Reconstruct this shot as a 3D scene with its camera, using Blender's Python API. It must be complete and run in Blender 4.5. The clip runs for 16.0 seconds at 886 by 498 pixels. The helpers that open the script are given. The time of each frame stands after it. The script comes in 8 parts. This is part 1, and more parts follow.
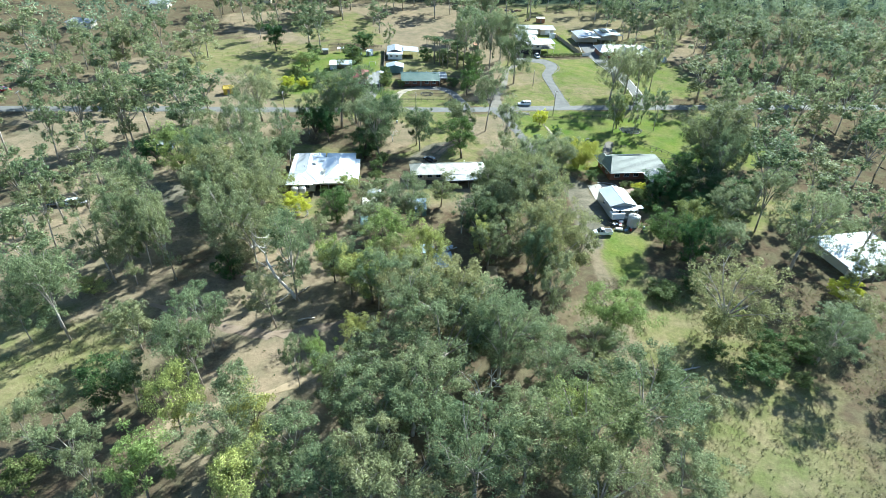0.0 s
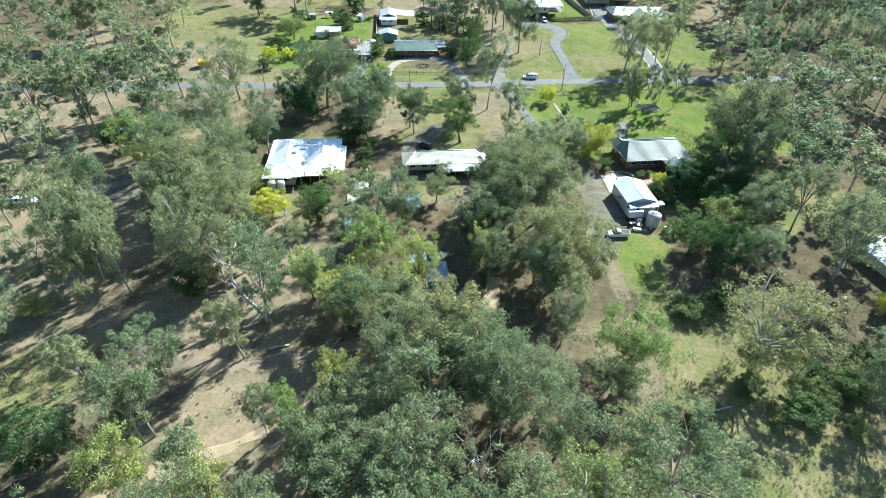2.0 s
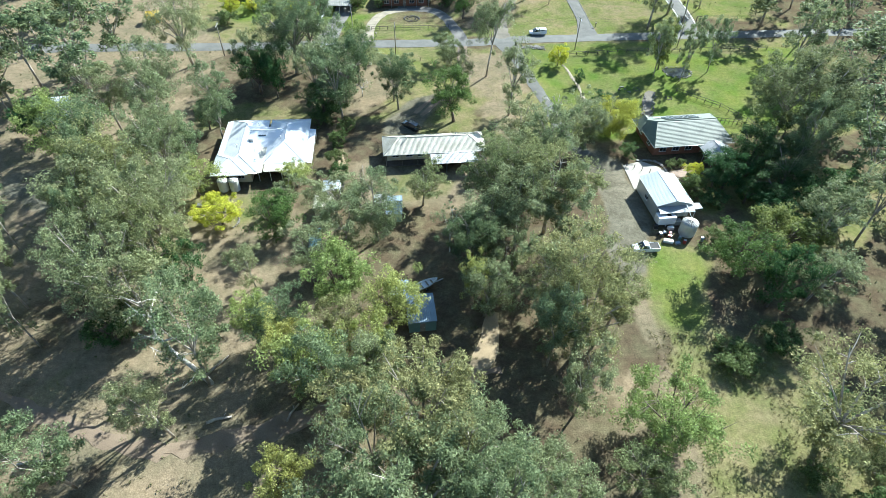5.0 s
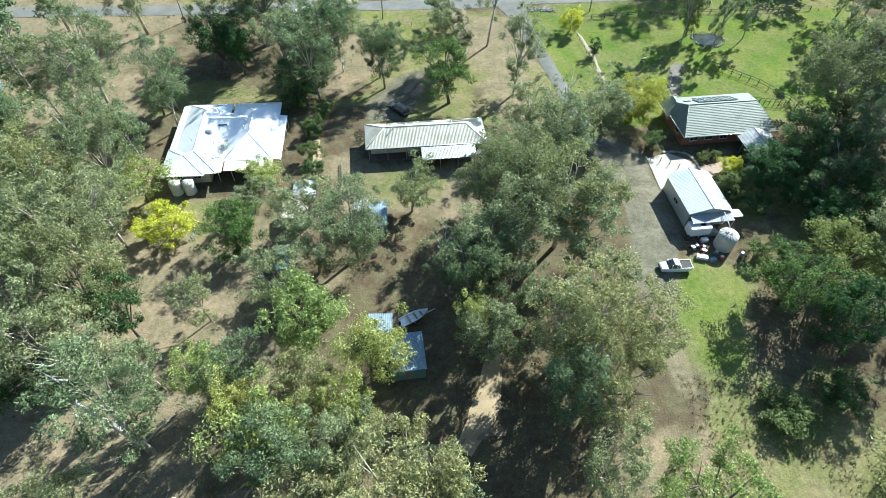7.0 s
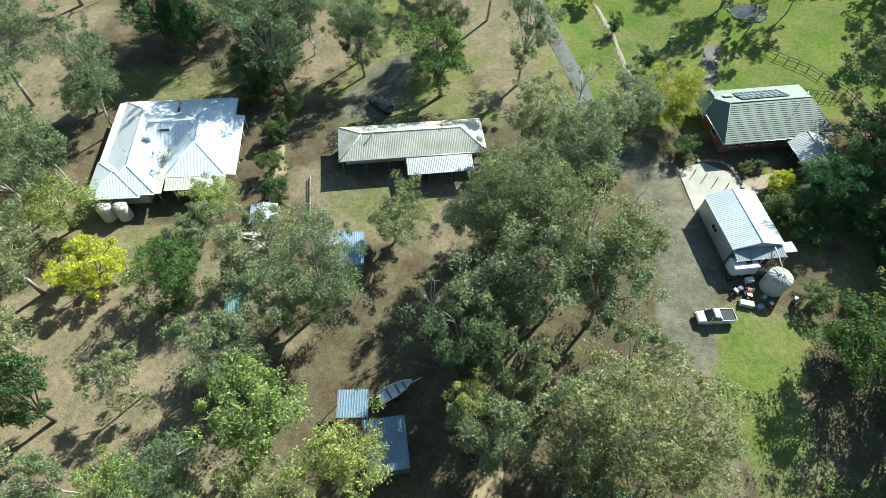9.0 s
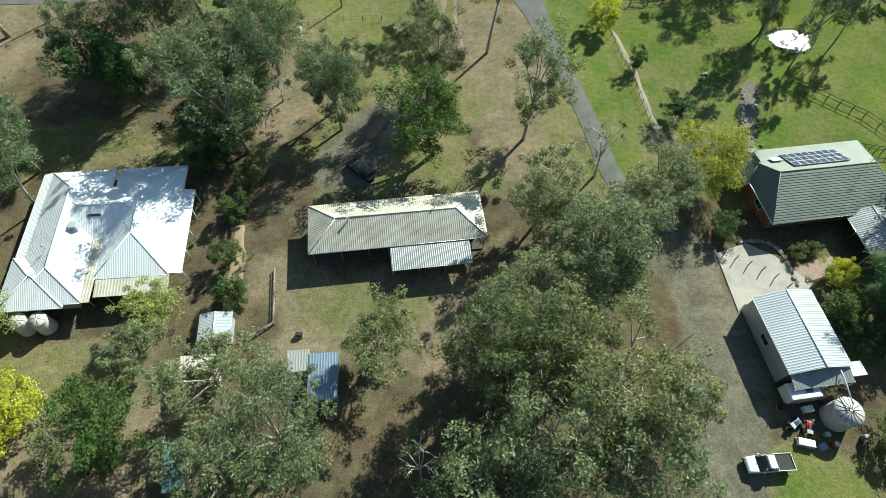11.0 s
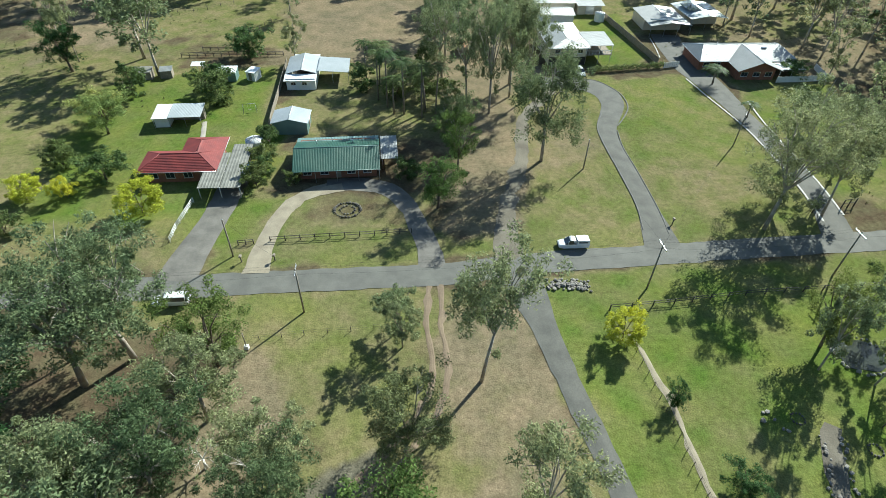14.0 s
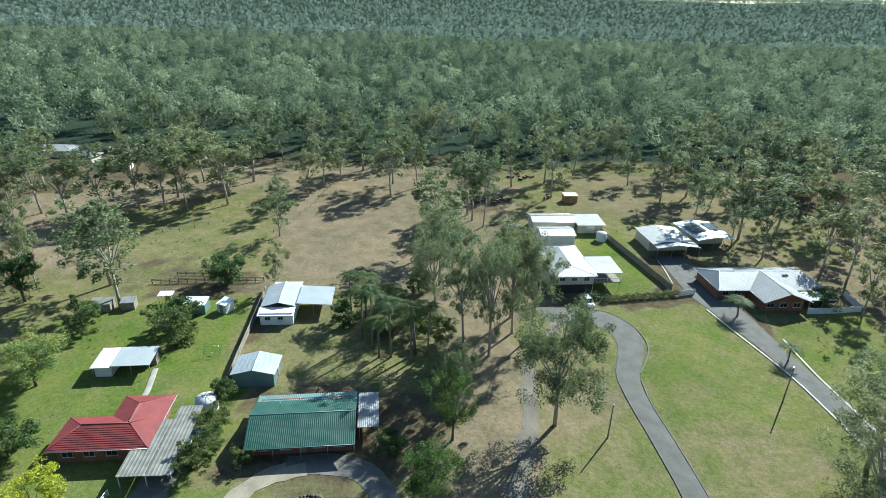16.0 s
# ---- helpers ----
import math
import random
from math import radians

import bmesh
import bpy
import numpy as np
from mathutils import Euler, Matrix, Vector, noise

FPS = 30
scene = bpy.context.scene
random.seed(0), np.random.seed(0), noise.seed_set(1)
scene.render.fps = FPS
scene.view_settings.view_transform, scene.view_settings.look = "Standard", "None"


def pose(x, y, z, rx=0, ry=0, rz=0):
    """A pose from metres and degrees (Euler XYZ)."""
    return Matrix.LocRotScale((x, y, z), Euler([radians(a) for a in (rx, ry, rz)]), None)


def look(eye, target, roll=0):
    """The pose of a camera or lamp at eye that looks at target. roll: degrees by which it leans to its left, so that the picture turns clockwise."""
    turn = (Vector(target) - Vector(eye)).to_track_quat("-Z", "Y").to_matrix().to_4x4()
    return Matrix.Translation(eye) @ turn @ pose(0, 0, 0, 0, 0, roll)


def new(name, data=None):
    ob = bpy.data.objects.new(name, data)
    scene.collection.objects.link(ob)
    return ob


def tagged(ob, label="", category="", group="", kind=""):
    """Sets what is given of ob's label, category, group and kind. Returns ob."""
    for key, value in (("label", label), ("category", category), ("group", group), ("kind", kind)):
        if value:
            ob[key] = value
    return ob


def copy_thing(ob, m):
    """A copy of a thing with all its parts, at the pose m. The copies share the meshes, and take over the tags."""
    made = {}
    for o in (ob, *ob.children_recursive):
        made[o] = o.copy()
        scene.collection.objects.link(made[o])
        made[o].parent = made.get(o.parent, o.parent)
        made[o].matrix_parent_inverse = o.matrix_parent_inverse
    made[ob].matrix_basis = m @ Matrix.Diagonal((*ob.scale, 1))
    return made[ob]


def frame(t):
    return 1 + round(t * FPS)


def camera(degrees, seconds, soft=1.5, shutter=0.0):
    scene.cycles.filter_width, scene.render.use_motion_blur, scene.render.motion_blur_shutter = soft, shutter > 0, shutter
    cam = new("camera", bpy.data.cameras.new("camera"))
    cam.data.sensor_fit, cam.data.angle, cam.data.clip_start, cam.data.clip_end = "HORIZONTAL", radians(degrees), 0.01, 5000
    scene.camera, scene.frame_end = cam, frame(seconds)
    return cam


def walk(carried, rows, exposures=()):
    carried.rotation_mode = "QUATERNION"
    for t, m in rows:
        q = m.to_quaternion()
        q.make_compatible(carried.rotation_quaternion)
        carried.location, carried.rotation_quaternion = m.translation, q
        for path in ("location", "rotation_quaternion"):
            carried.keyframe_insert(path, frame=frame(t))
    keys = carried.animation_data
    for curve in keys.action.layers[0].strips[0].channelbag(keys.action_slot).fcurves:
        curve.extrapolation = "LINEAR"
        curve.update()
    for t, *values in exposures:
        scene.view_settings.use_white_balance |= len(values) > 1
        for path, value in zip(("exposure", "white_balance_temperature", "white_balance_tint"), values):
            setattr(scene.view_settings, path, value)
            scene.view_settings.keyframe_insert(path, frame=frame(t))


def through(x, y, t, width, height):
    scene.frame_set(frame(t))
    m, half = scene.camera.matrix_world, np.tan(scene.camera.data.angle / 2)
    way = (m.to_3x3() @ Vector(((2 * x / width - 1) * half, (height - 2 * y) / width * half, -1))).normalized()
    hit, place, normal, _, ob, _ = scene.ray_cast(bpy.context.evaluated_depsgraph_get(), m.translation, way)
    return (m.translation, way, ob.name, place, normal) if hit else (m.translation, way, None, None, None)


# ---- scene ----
cam = camera(77.2, 16.0, soft=0.8)
PATH = [
    (0, (-3.444, -185.539, 77.19), (-3.431, -183.897, 76.048), 2.2),
    (0.5, (-3.321, -180.926, 76.759), (-3.307, -179.302, 75.592), 2.2),
    (1, (-3.118, -176.28, 76.11), (-3.104, -174.675, 74.918), 2.1),
    (1.5, (-2.368, -171.379, 75.764), (-2.359, -169.795, 74.543), 2.0),
    (2, (-1.871, -166.52, 75.998), (-1.864, -164.962, 74.743), 1.9),
    (2.5, (-1.496, -161.586, 75.847), (-1.49, -160.053, 74.562), 1.7),
    (3, (-1.092, -156.772, 75.767), (-1.086, -155.264, 74.452), 1.8),
    (3.5, (-1.047, -152.337, 75.563), (-1.035, -150.854, 74.222), 1.9),
    (4, (-0.533, -147.847, 74.813), (-0.524, -146.387, 73.446), 1.7),
    (6.5, (1.263, -124.528, 69.083), (1.27, -123.207, 67.581), 1.7),
    (7, (1.491, -119.538, 68.183), (1.501, -118.254, 66.65), 1.6),
    (7.5, (1.442, -114.583, 66.937), (1.46, -113.329, 65.379), 2.0),
    (8, (1.764, -109.701, 65.508), (1.784, -108.476, 63.928), 2.1),
    (10.5, (2.591, -82.693, 61.334), (2.628, -81.638, 59.636), 2.6),
    (11, (2.806, -77.077, 60.972), (2.844, -76.021, 59.274), 2.6),
    (11.5, (3.217, -71.4, 60.719), (3.253, -70.317, 59.038), 2.5),
    (12, (3.633, -65.953, 60.678), (3.665, -64.808, 59.039), 2.3),
    (12.5, (3.66, -60.16, 60.454), (3.7, -58.926, 58.881), 2.5),
    (13, (4.099, -54.405, 60.531), (4.135, -53.086, 59.028), 2.3),
    (13.5, (4.516, -48.659, 60.558), (4.548, -47.255, 59.135), 2.1),
    (14, (4.998, -43.063, 60.792), (5.027, -41.571, 59.46), 1.7),
    (14.5, (5.344, -37.418, 60.851), (5.373, -35.827, 59.639), 1.6),
    (15, (5.576, -31.582, 61.37), (5.602, -29.903, 60.283), 1.7),
    (15.5, (5.968, -25.756, 61.881), (5.99, -23.995, 60.933), 1.7),
    (16, (6.152, -19.778, 62.781), (6.171, -17.947, 61.978), 1.6),
]
walk(cam, [(t, look(eye, target, roll)) for t, eye, target, roll in PATH],
     [(0, 1.60, 5600, -1), (4, 1.56, 5700, 0), (8, 1.44, 5850, -3), (10.3, 0.86, 6200, -6), (11, 0.80, 6250, -6), (12.5, 0.42, 6200, -5), (14, 0.92, 6150, -3), (15, 0.92, 5950, -3), (16, 0.98, 5750, -2)])


# ---- light ----
SUN = Vector((0.515, 0.637, 0.574)).normalized()
world = bpy.data.worlds.new("sky")
scene.world = world
world.use_nodes = True
wn = world.node_tree
sky = wn.nodes.new("ShaderNodeTexSky")
sky.sky_type = 'NISHITA'
sky.sun_disc = False
sky.sun_elevation = radians(35)
sky.sun_rotation = radians(39)
sky.air_density, sky.dust_density, sky.ozone_density = 1.0, 0.4, 2.0
wn.links.new(sky.outputs[0], wn.nodes["Background"].inputs[0])
wn.nodes["Background"].inputs[1].default_value = 0.078
sun_data = bpy.data.lights.new("sun", 'SUN')
sun_data.energy, sun_data.angle, sun_data.color = 5.0, radians(0.53), (1.0, 0.965, 0.90)
sun = new("sun", sun_data)
sun.matrix_world = look(SUN * 300, (0, 0, 0))


# ---- materials ----
def tone(c, k):
    return (min(1, c[0] * k), min(1, c[1] * k), min(1, c[2] * k), 1)


def surface(name, color, color2=None, rough=0.7, metal=0.0, scale=1.0, fine=14.0, vary=0.12, spread=0.0, island=False, bump=0.15, through=0.0, clear=0.0, gloss=0.22):
    """A procedural surface: two colours mixed by coarse and fine noise, with a little relief."""
    m = bpy.data.materials.new(name)
    m.use_nodes = True
    nt = m.node_tree
    bsdf = nt.nodes["Principled BSDF"]
    color2 = color2 or tuple(c * (1 - 2.2 * vary) for c in color)
    geo = nt.nodes.new("ShaderNodeNewGeometry")
    n1 = nt.nodes.new("ShaderNodeTexNoise")
    n1.inputs["Scale"].default_value, n1.inputs["Detail"].default_value = scale, 5
    n2 = nt.nodes.new("ShaderNodeTexNoise")
    n2.inputs["Scale"].default_value, n2.inputs["Detail"].default_value = fine, 3
    for n in (n1, n2):
        nt.links.new(geo.outputs["Position"], n.inputs["Vector"])
    ramp = nt.nodes.new("ShaderNodeMapRange")
    ramp.inputs[1].default_value, ramp.inputs[2].default_value = 0.35, 0.68
    nt.links.new(n1.outputs["Fac"], ramp.inputs[0])
    mix = nt.nodes.new("ShaderNodeMix")
    mix.data_type = 'RGBA'
    mix.inputs["A"].default_value, mix.inputs["B"].default_value = (*color, 1), (*color2[:3], 1)
    nt.links.new(ramp.outputs[0], mix.inputs["Factor"])
    hsv = nt.nodes.new("ShaderNodeHueSaturation")
    nt.links.new(mix.outputs["Result"], hsv.inputs["Color"])
    val = nt.nodes.new("ShaderNodeMapRange")
    val.inputs[1].default_value, val.inputs[2].default_value = 0.25, 0.75
    val.inputs[3].default_value, val.inputs[4].default_value = 1 - vary, 1 + vary
    nt.links.new(n2.outputs["Fac"], val.inputs[0])
    value = val.outputs[0]
    if spread or island:
        info = nt.nodes.new("ShaderNodeObjectInfo")
        rnd = nt.nodes.new("ShaderNodeMapRange")
        rnd.inputs[3].default_value, rnd.inputs[4].default_value = 1 - spread, 1 + spread
        nt.links.new(geo.outputs["Random Per Island"] if island else info.outputs["Random"], rnd.inputs[0])
        mul = nt.nodes.new("ShaderNodeMath")
        mul.operation = 'MULTIPLY'
        nt.links.new(value, mul.inputs[0])
        nt.links.new(rnd.outputs[0], mul.inputs[1])
        value = mul.outputs[0]
        if island:
            own = nt.nodes.new("ShaderNodeMapRange")
            own.inputs[3].default_value, own.inputs[4].default_value = 1.16, 0.84
            nt.links.new(info.outputs["Random"], own.inputs[0])
            both = nt.nodes.new("ShaderNodeMath")
            both.operation = 'MULTIPLY'
            nt.links.new(value, both.inputs[0])
            nt.links.new(own.outputs[0], both.inputs[1])
            value = both.outputs[0]
        hue = nt.nodes.new("ShaderNodeMapRange")
        hue.inputs[3].default_value, hue.inputs[4].default_value = 0.5 - 0.06 * spread, 0.5 + 0.06 * spread
        nt.links.new(info.outputs["Random"], hue.inputs[0])
        nt.links.new(hue.outputs[0], hsv.inputs["Hue"])
    nt.links.new(value, hsv.inputs["Value"])
    nt.links.new(hsv.outputs["Color"], bsdf.inputs["Base Color"])
    bsdf.inputs["Roughness"].default_value, bsdf.inputs["Metallic"].default_value = rough, metal
    bsdf.inputs["Coat Weight"].default_value = clear
    if through:
        bsdf.inputs["Specular IOR Level"].default_value = gloss
    if bump:
        b = nt.nodes.new("ShaderNodeBump")
        b.inputs["Strength"].default_value, b.inputs["Distance"].default_value = bump, 0.08
        nt.links.new(n2.outputs["Fac"], b.inputs["Height"])
        nt.links.new(b.outputs[0], bsdf.inputs["Normal"])
    if through:
        tr = nt.nodes.new("ShaderNodeBsdfTranslucent")
        sh = nt.nodes.new("ShaderNodeMixShader")
        sh.inputs[0].default_value = through
        nt.links.new(hsv.outputs["Color"], tr.inputs["Color"])
        nt.links.new(bsdf.outputs[0], sh.inputs[1])
        nt.links.new(tr.outputs[0], sh.inputs[2])
        nt.links.new(sh.outputs[0], nt.nodes["Material Output"].inputs["Surface"])
    return m


def leaf(name, color, color2, through=0.45, rough=0.55, vary=0.2, scale=0.35, spread=0.5, gloss=0.1):
    return surface(name, color, color2, rough=rough, scale=scale, fine=1.6, vary=vary, spread=spread, gloss=gloss, island=True, bump=0, through=through)


def tinted(m):
    """Vary a foliage by the tint that each tree of a joined wood carries."""
    nt = m.node_tree
    hsv = next(n for n in nt.nodes if n.bl_idname == "ShaderNodeHueSaturation")
    link = hsv.inputs["Value"].links[0]
    a = nt.nodes.new("ShaderNodeAttribute")
    a.attribute_name = "tint"
    mul = nt.nodes.new("ShaderNodeMath")
    mul.operation = 'MULTIPLY'
    nt.links.new(link.from_socket, mul.inputs[0])
    nt.links.new(a.outputs["Fac"], mul.inputs[1])
    nt.links.new(mul.outputs[0], hsv.inputs["Value"])
    hue = nt.nodes.new("ShaderNodeMapRange")
    for i, v in enumerate((0.6, 1.4, 0.515, 0.475)):
        hue.inputs[i + 1].default_value = v
    nt.links.new(a.outputs["Fac"], hue.inputs[0])
    nt.links.new(hue.outputs[0], hsv.inputs["Hue"])
    return m


LEAF_GUM = leaf("leaf_gum", (0.258, 0.290, 0.146), (0.182, 0.222, 0.110))
LEAF_DENSE = leaf("leaf_dense_gum", (0.165, 0.204, 0.094), (0.118, 0.154, 0.073))
LEAF_OLIVE = leaf("leaf_olive", (0.280, 0.292, 0.128), (0.205, 0.228, 0.100))
LEAF_LIGHT = leaf("leaf_light", (0.365, 0.400, 0.130), (0.262, 0.310, 0.105))
LEAF_BRIGHT = leaf("leaf_bright", (0.160, 0.214, 0.058), (0.112, 0.162, 0.048))
LEAF_DARK = leaf("leaf_dark", (0.084, 0.146, 0.050), (0.062, 0.112, 0.040), through=0.4)
LEAF_YELLOW = leaf("leaf_yellow", (0.600, 0.600, 0.070), (0.420, 0.450, 0.075), spread=0.2)
LEAF_LIME = leaf("leaf_lime", (0.400, 0.410, 0.072), (0.270, 0.310, 0.066), spread=0.3)
LEAF_SHRUB = leaf("leaf_shrub", (0.150, 0.205, 0.070), (0.105, 0.150, 0.056))
LEAF_PALM = leaf("leaf_palm", (0.115, 0.165, 0.060), (0.085, 0.128, 0.050))
# Aerial haze is mixed into this leaf colour: paler and bluer than nearer gums.
LEAF_FAR_HAZE = tinted(surface("leaf_far_haze", (0.335, 0.402, 0.315), (0.222, 0.282, 0.216), rough=0.8, scale=0.02, fine=0.11, vary=0.15, bump=0, through=0.25, gloss=0.02))
LEAF_FOREST = tinted(surface("leaf_forest", (0.290, 0.345, 0.205), (0.175, 0.225, 0.138), rough=0.8, scale=0.05, fine=0.4, vary=0.16, bump=0, through=0.3, gloss=0.03))
SCRUB = leaf("scrub", (0.170, 0.165, 0.075), (0.120, 0.130, 0.060), through=0.3)
BARK_PALE = surface("bark_pale", (0.42, 0.38, 0.32), (0.25, 0.20, 0.16), rough=0.85, scale=0.9, fine=9, vary=0.15)
BARK_WHITE = surface("bark_white", (0.62, 0.59, 0.53), (0.46, 0.42, 0.36), rough=0.8, scale=0.9, fine=9, vary=0.1)
BARK_DARK = surface("bark_dark", (0.16, 0.125, 0.095), (0.10, 0.08, 0.06), rough=0.9, scale=1.2, fine=12, vary=0.15)
BARK_PALM = surface("bark_palm", (0.24, 0.20, 0.16), (0.16, 0.13, 0.10), rough=0.9, scale=2, fine=14)
ZINC_WHITE = surface("roof_white", (0.80, 0.81, 0.81), (0.72, 0.74, 0.745), rough=0.42, metal=0.0, scale=0.25, fine=3, vary=0.04, bump=0.03)
ZINC_PALE = surface("roof_weathered_zinc", (0.64, 0.60, 0.49), (0.48, 0.445, 0.335), rough=0.45, metal=0.15, scale=0.5, fine=5, vary=0.10, bump=0.05)
ZINC_CREAM = surface("roof_pale_cream", (0.36, 0.365, 0.35), (0.29, 0.295, 0.285), rough=0.45, metal=0.0, scale=0.3, fine=4, vary=0.05, bump=0.03)
ZINC_GREY = surface("roof_grey_zinc", (0.30, 0.31, 0.31), (0.22, 0.23, 0.23), rough=0.5, metal=0.3, scale=0.6, fine=6, vary=0.08, bump=0.05)
ZINC_BLUE = surface("roof_pale_blue", (0.50, 0.53, 0.535), (0.42, 0.455, 0.46), rough=0.42, metal=0.2, scale=0.3, fine=4, vary=0.05, bump=0.03)
ZINC_DARK = surface("roof_old_carport", (0.245, 0.240, 0.21), (0.15, 0.148, 0.128), rough=0.7, metal=0.1, scale=0.7, fine=7, vary=0.12)
TILE_GREEN = surface("roof_tile_green", (0.170, 0.200, 0.155), (0.125, 0.150, 0.120), rough=0.6, scale=0.5, fine=3.2, vary=0.14)
TILE_RED = surface("roof_tile_red", (0.240, 0.046, 0.040), (0.165, 0.034, 0.032), rough=0.6, scale=0.5, fine=3.2, vary=0.14)
SHEET_GREEN = surface("roof_sheet_green", (0.010, 0.068, 0.050), (0.040, 0.098, 0.070), rough=0.5, metal=0.0, scale=0.45, fine=4, vary=0.14, bump=0.04)
SHEET_TEAL = surface("sheet_teal", (0.16, 0.25, 0.24), (0.12, 0.20, 0.19), rough=0.5, metal=0.1, scale=0.4, fine=5, vary=0.06)
BLUE_SHEET = surface("sheet_blue", (0.20, 0.265, 0.33), (0.15, 0.215, 0.28), rough=0.5, metal=0.1, scale=0.6, fine=5, vary=0.1)
CREAM = surface("wall_cream", (0.62, 0.56, 0.44), (0.55, 0.49, 0.38), rough=0.8, scale=0.6, fine=8, vary=0.06)
WHITE = surface("wall_white", (0.74, 0.74, 0.71), (0.66, 0.66, 0.63), rough=0.7, scale=0.6, fine=8, vary=0.05)
BRICK_RED = surface("wall_brick", (0.27, 0.12, 0.075), (0.20, 0.09, 0.06), rough=0.9, scale=1.1, fine=9, vary=0.2)
TIMBER = surface("timber_weathered", (0.30, 0.26, 0.21), (0.20, 0.17, 0.13), rough=0.85, scale=1.5, fine=12, vary=0.15)
TIMBER_DARK = surface("timber_dark", (0.10, 0.085, 0.07), (0.07, 0.06, 0.05), rough=0.85, scale=1.5, fine=12, vary=0.15)
STEEL = surface("steel_galvanised", (0.46, 0.47, 0.47), (0.36, 0.37, 0.37), rough=0.4, metal=0.7, scale=2, fine=12, vary=0.08, bump=0.03)
DARK = surface("dark_parts_and_shade", (0.035, 0.033, 0.030), (0.025, 0.024, 0.022), rough=0.8, scale=2, fine=10)
GLASS = surface("window_glass", (0.030, 0.040, 0.050), (0.020, 0.028, 0.036), rough=0.06, scale=0.4, fine=2, vary=0.05, bump=0, clear=1.0)
SOLAR = surface("solar_cell", (0.085, 0.110, 0.150), (0.065, 0.085, 0.120), rough=0.16, scale=3, fine=18, vary=0.08, bump=0, spread=0.15, clear=0.6)
ALLOY = surface("alloy_trim", (0.70, 0.71, 0.72), rough=0.35, metal=0.6, scale=2, fine=12, vary=0.04, bump=0)
TANK = surface("tank_poly", (0.60, 0.59, 0.54), (0.50, 0.49, 0.44), rough=0.55, scale=0.8, fine=6, vary=0.06)
CAR_WHITE = surface("car_paint_white", (0.78, 0.79, 0.80), rough=0.25, scale=1, fine=9, vary=0.03, bump=0, clear=1.0)
CAR_BLACK = surface("car_paint_black", (0.020, 0.021, 0.023), rough=0.25, scale=1, fine=9, vary=0.08, bump=0, clear=1.0)
CAR_RED = surface("car_paint_red", (0.38, 0.03, 0.025), rough=0.25, scale=1, fine=9, vary=0.05, bump=0, clear=1.0)
CAR_BLUE = surface("car_paint_blue", (0.10, 0.16, 0.26), rough=0.25, scale=1, fine=9, vary=0.05, bump=0, clear=1.0)
RUBBER = surface("rubber", (0.022, 0.022, 0.022), rough=0.85, scale=5, fine=20)
LAMP_RED = surface("lamp_red", (0.35, 0.015, 0.012), rough=0.2, bump=0, clear=1.0)
LAMP_CLEAR = surface("lamp_clear", (0.62, 0.64, 0.66), rough=0.12, bump=0, clear=1.0)
ASPHALT = surface("asphalt", (0.150, 0.147, 0.129), (0.108, 0.106, 0.094), rough=0.9, scale=0.35, fine=6, vary=0.10)
BITUMEN = surface("bitumen_drive", (0.128, 0.124, 0.108), (0.090, 0.088, 0.077), rough=0.9, scale=0.4, fine=5, vary=0.12)
CONCRETE_OLD = surface("old_concrete", (0.185, 0.172, 0.150), (0.115, 0.108, 0.094), rough=0.9, scale=0.4, fine=5, vary=0.12)
CONCRETE = surface("concrete", (0.40, 0.365, 0.31), (0.32, 0.29, 0.245), rough=0.88, scale=0.5, fine=6, vary=0.08)
RUST = surface("rusty_scrap", (0.16, 0.085, 0.055), (0.09, 0.055, 0.04), rough=0.9, scale=1.5, fine=9, vary=0.2)
PAVER = surface("brick_paver", (0.34, 0.245, 0.185), (0.25, 0.185, 0.14), rough=0.9, scale=1.6, fine=4.5, vary=0.2, bump=0.3)
KERB_DARK = surface("weathered_edging", (0.145, 0.140, 0.130), (0.10, 0.097, 0.09), rough=0.9, scale=0.9, fine=7, vary=0.12)
KERB = surface("concrete_kerb", (0.56, 0.54, 0.50), (0.46, 0.44, 0.41), rough=0.88, scale=0.9, fine=7, vary=0.08)
GRAVEL = surface("gravel_drive", (0.325, 0.282, 0.205), (0.235, 0.200, 0.146), rough=0.95, scale=0.45, fine=9, vary=0.16, bump=0.4)
GRAVEL_GREY = surface("gravel_yard", (0.190, 0.168, 0.128), (0.116, 0.100, 0.074), rough=0.95, scale=0.22, fine=7, vary=0.2, bump=0.4)
DIRT = surface("bare_dirt", (0.230, 0.172, 0.116), (0.175, 0.128, 0.086), rough=0.95, scale=0.4, fine=7, vary=0.16, bump=0.4)
SAND = surface("pale_sand", (0.34, 0.26, 0.155), (0.26, 0.195, 0.115), rough=0.95, scale=0.5, fine=7, vary=0.14, bump=0.3)
STONE_DARK = surface("dark_garden_stone", (0.115, 0.105, 0.090), (0.080, 0.072, 0.062), rough=0.9, scale=1.4, fine=9, vary=0.15, spread=0.25)
STONE = surface("field_stone", (0.27, 0.25, 0.22), (0.19, 0.175, 0.155), rough=0.9, scale=1.4, fine=9, vary=0.15, spread=0.25)
WATER = surface("pond_water", (0.040, 0.046, 0.032), (0.026, 0.032, 0.024), rough=0.08, scale=0.5, fine=2.2, vary=0.05, bump=0.5)
YELLOW_SHEET = surface("yellow_sheet", (0.58, 0.40, 0.045), (0.50, 0.34, 0.04), rough=0.6, scale=0.8, fine=6, vary=0.06)
ORANGE = surface("timber_orange", (0.34, 0.17, 0.08), (0.25, 0.12, 0.06), rough=0.8, scale=1.2, fine=9, vary=0.12)
RED_SHEET = surface("red_sheet", (0.40, 0.05, 0.04), rough=0.55, scale=1, fine=8, vary=0.08)


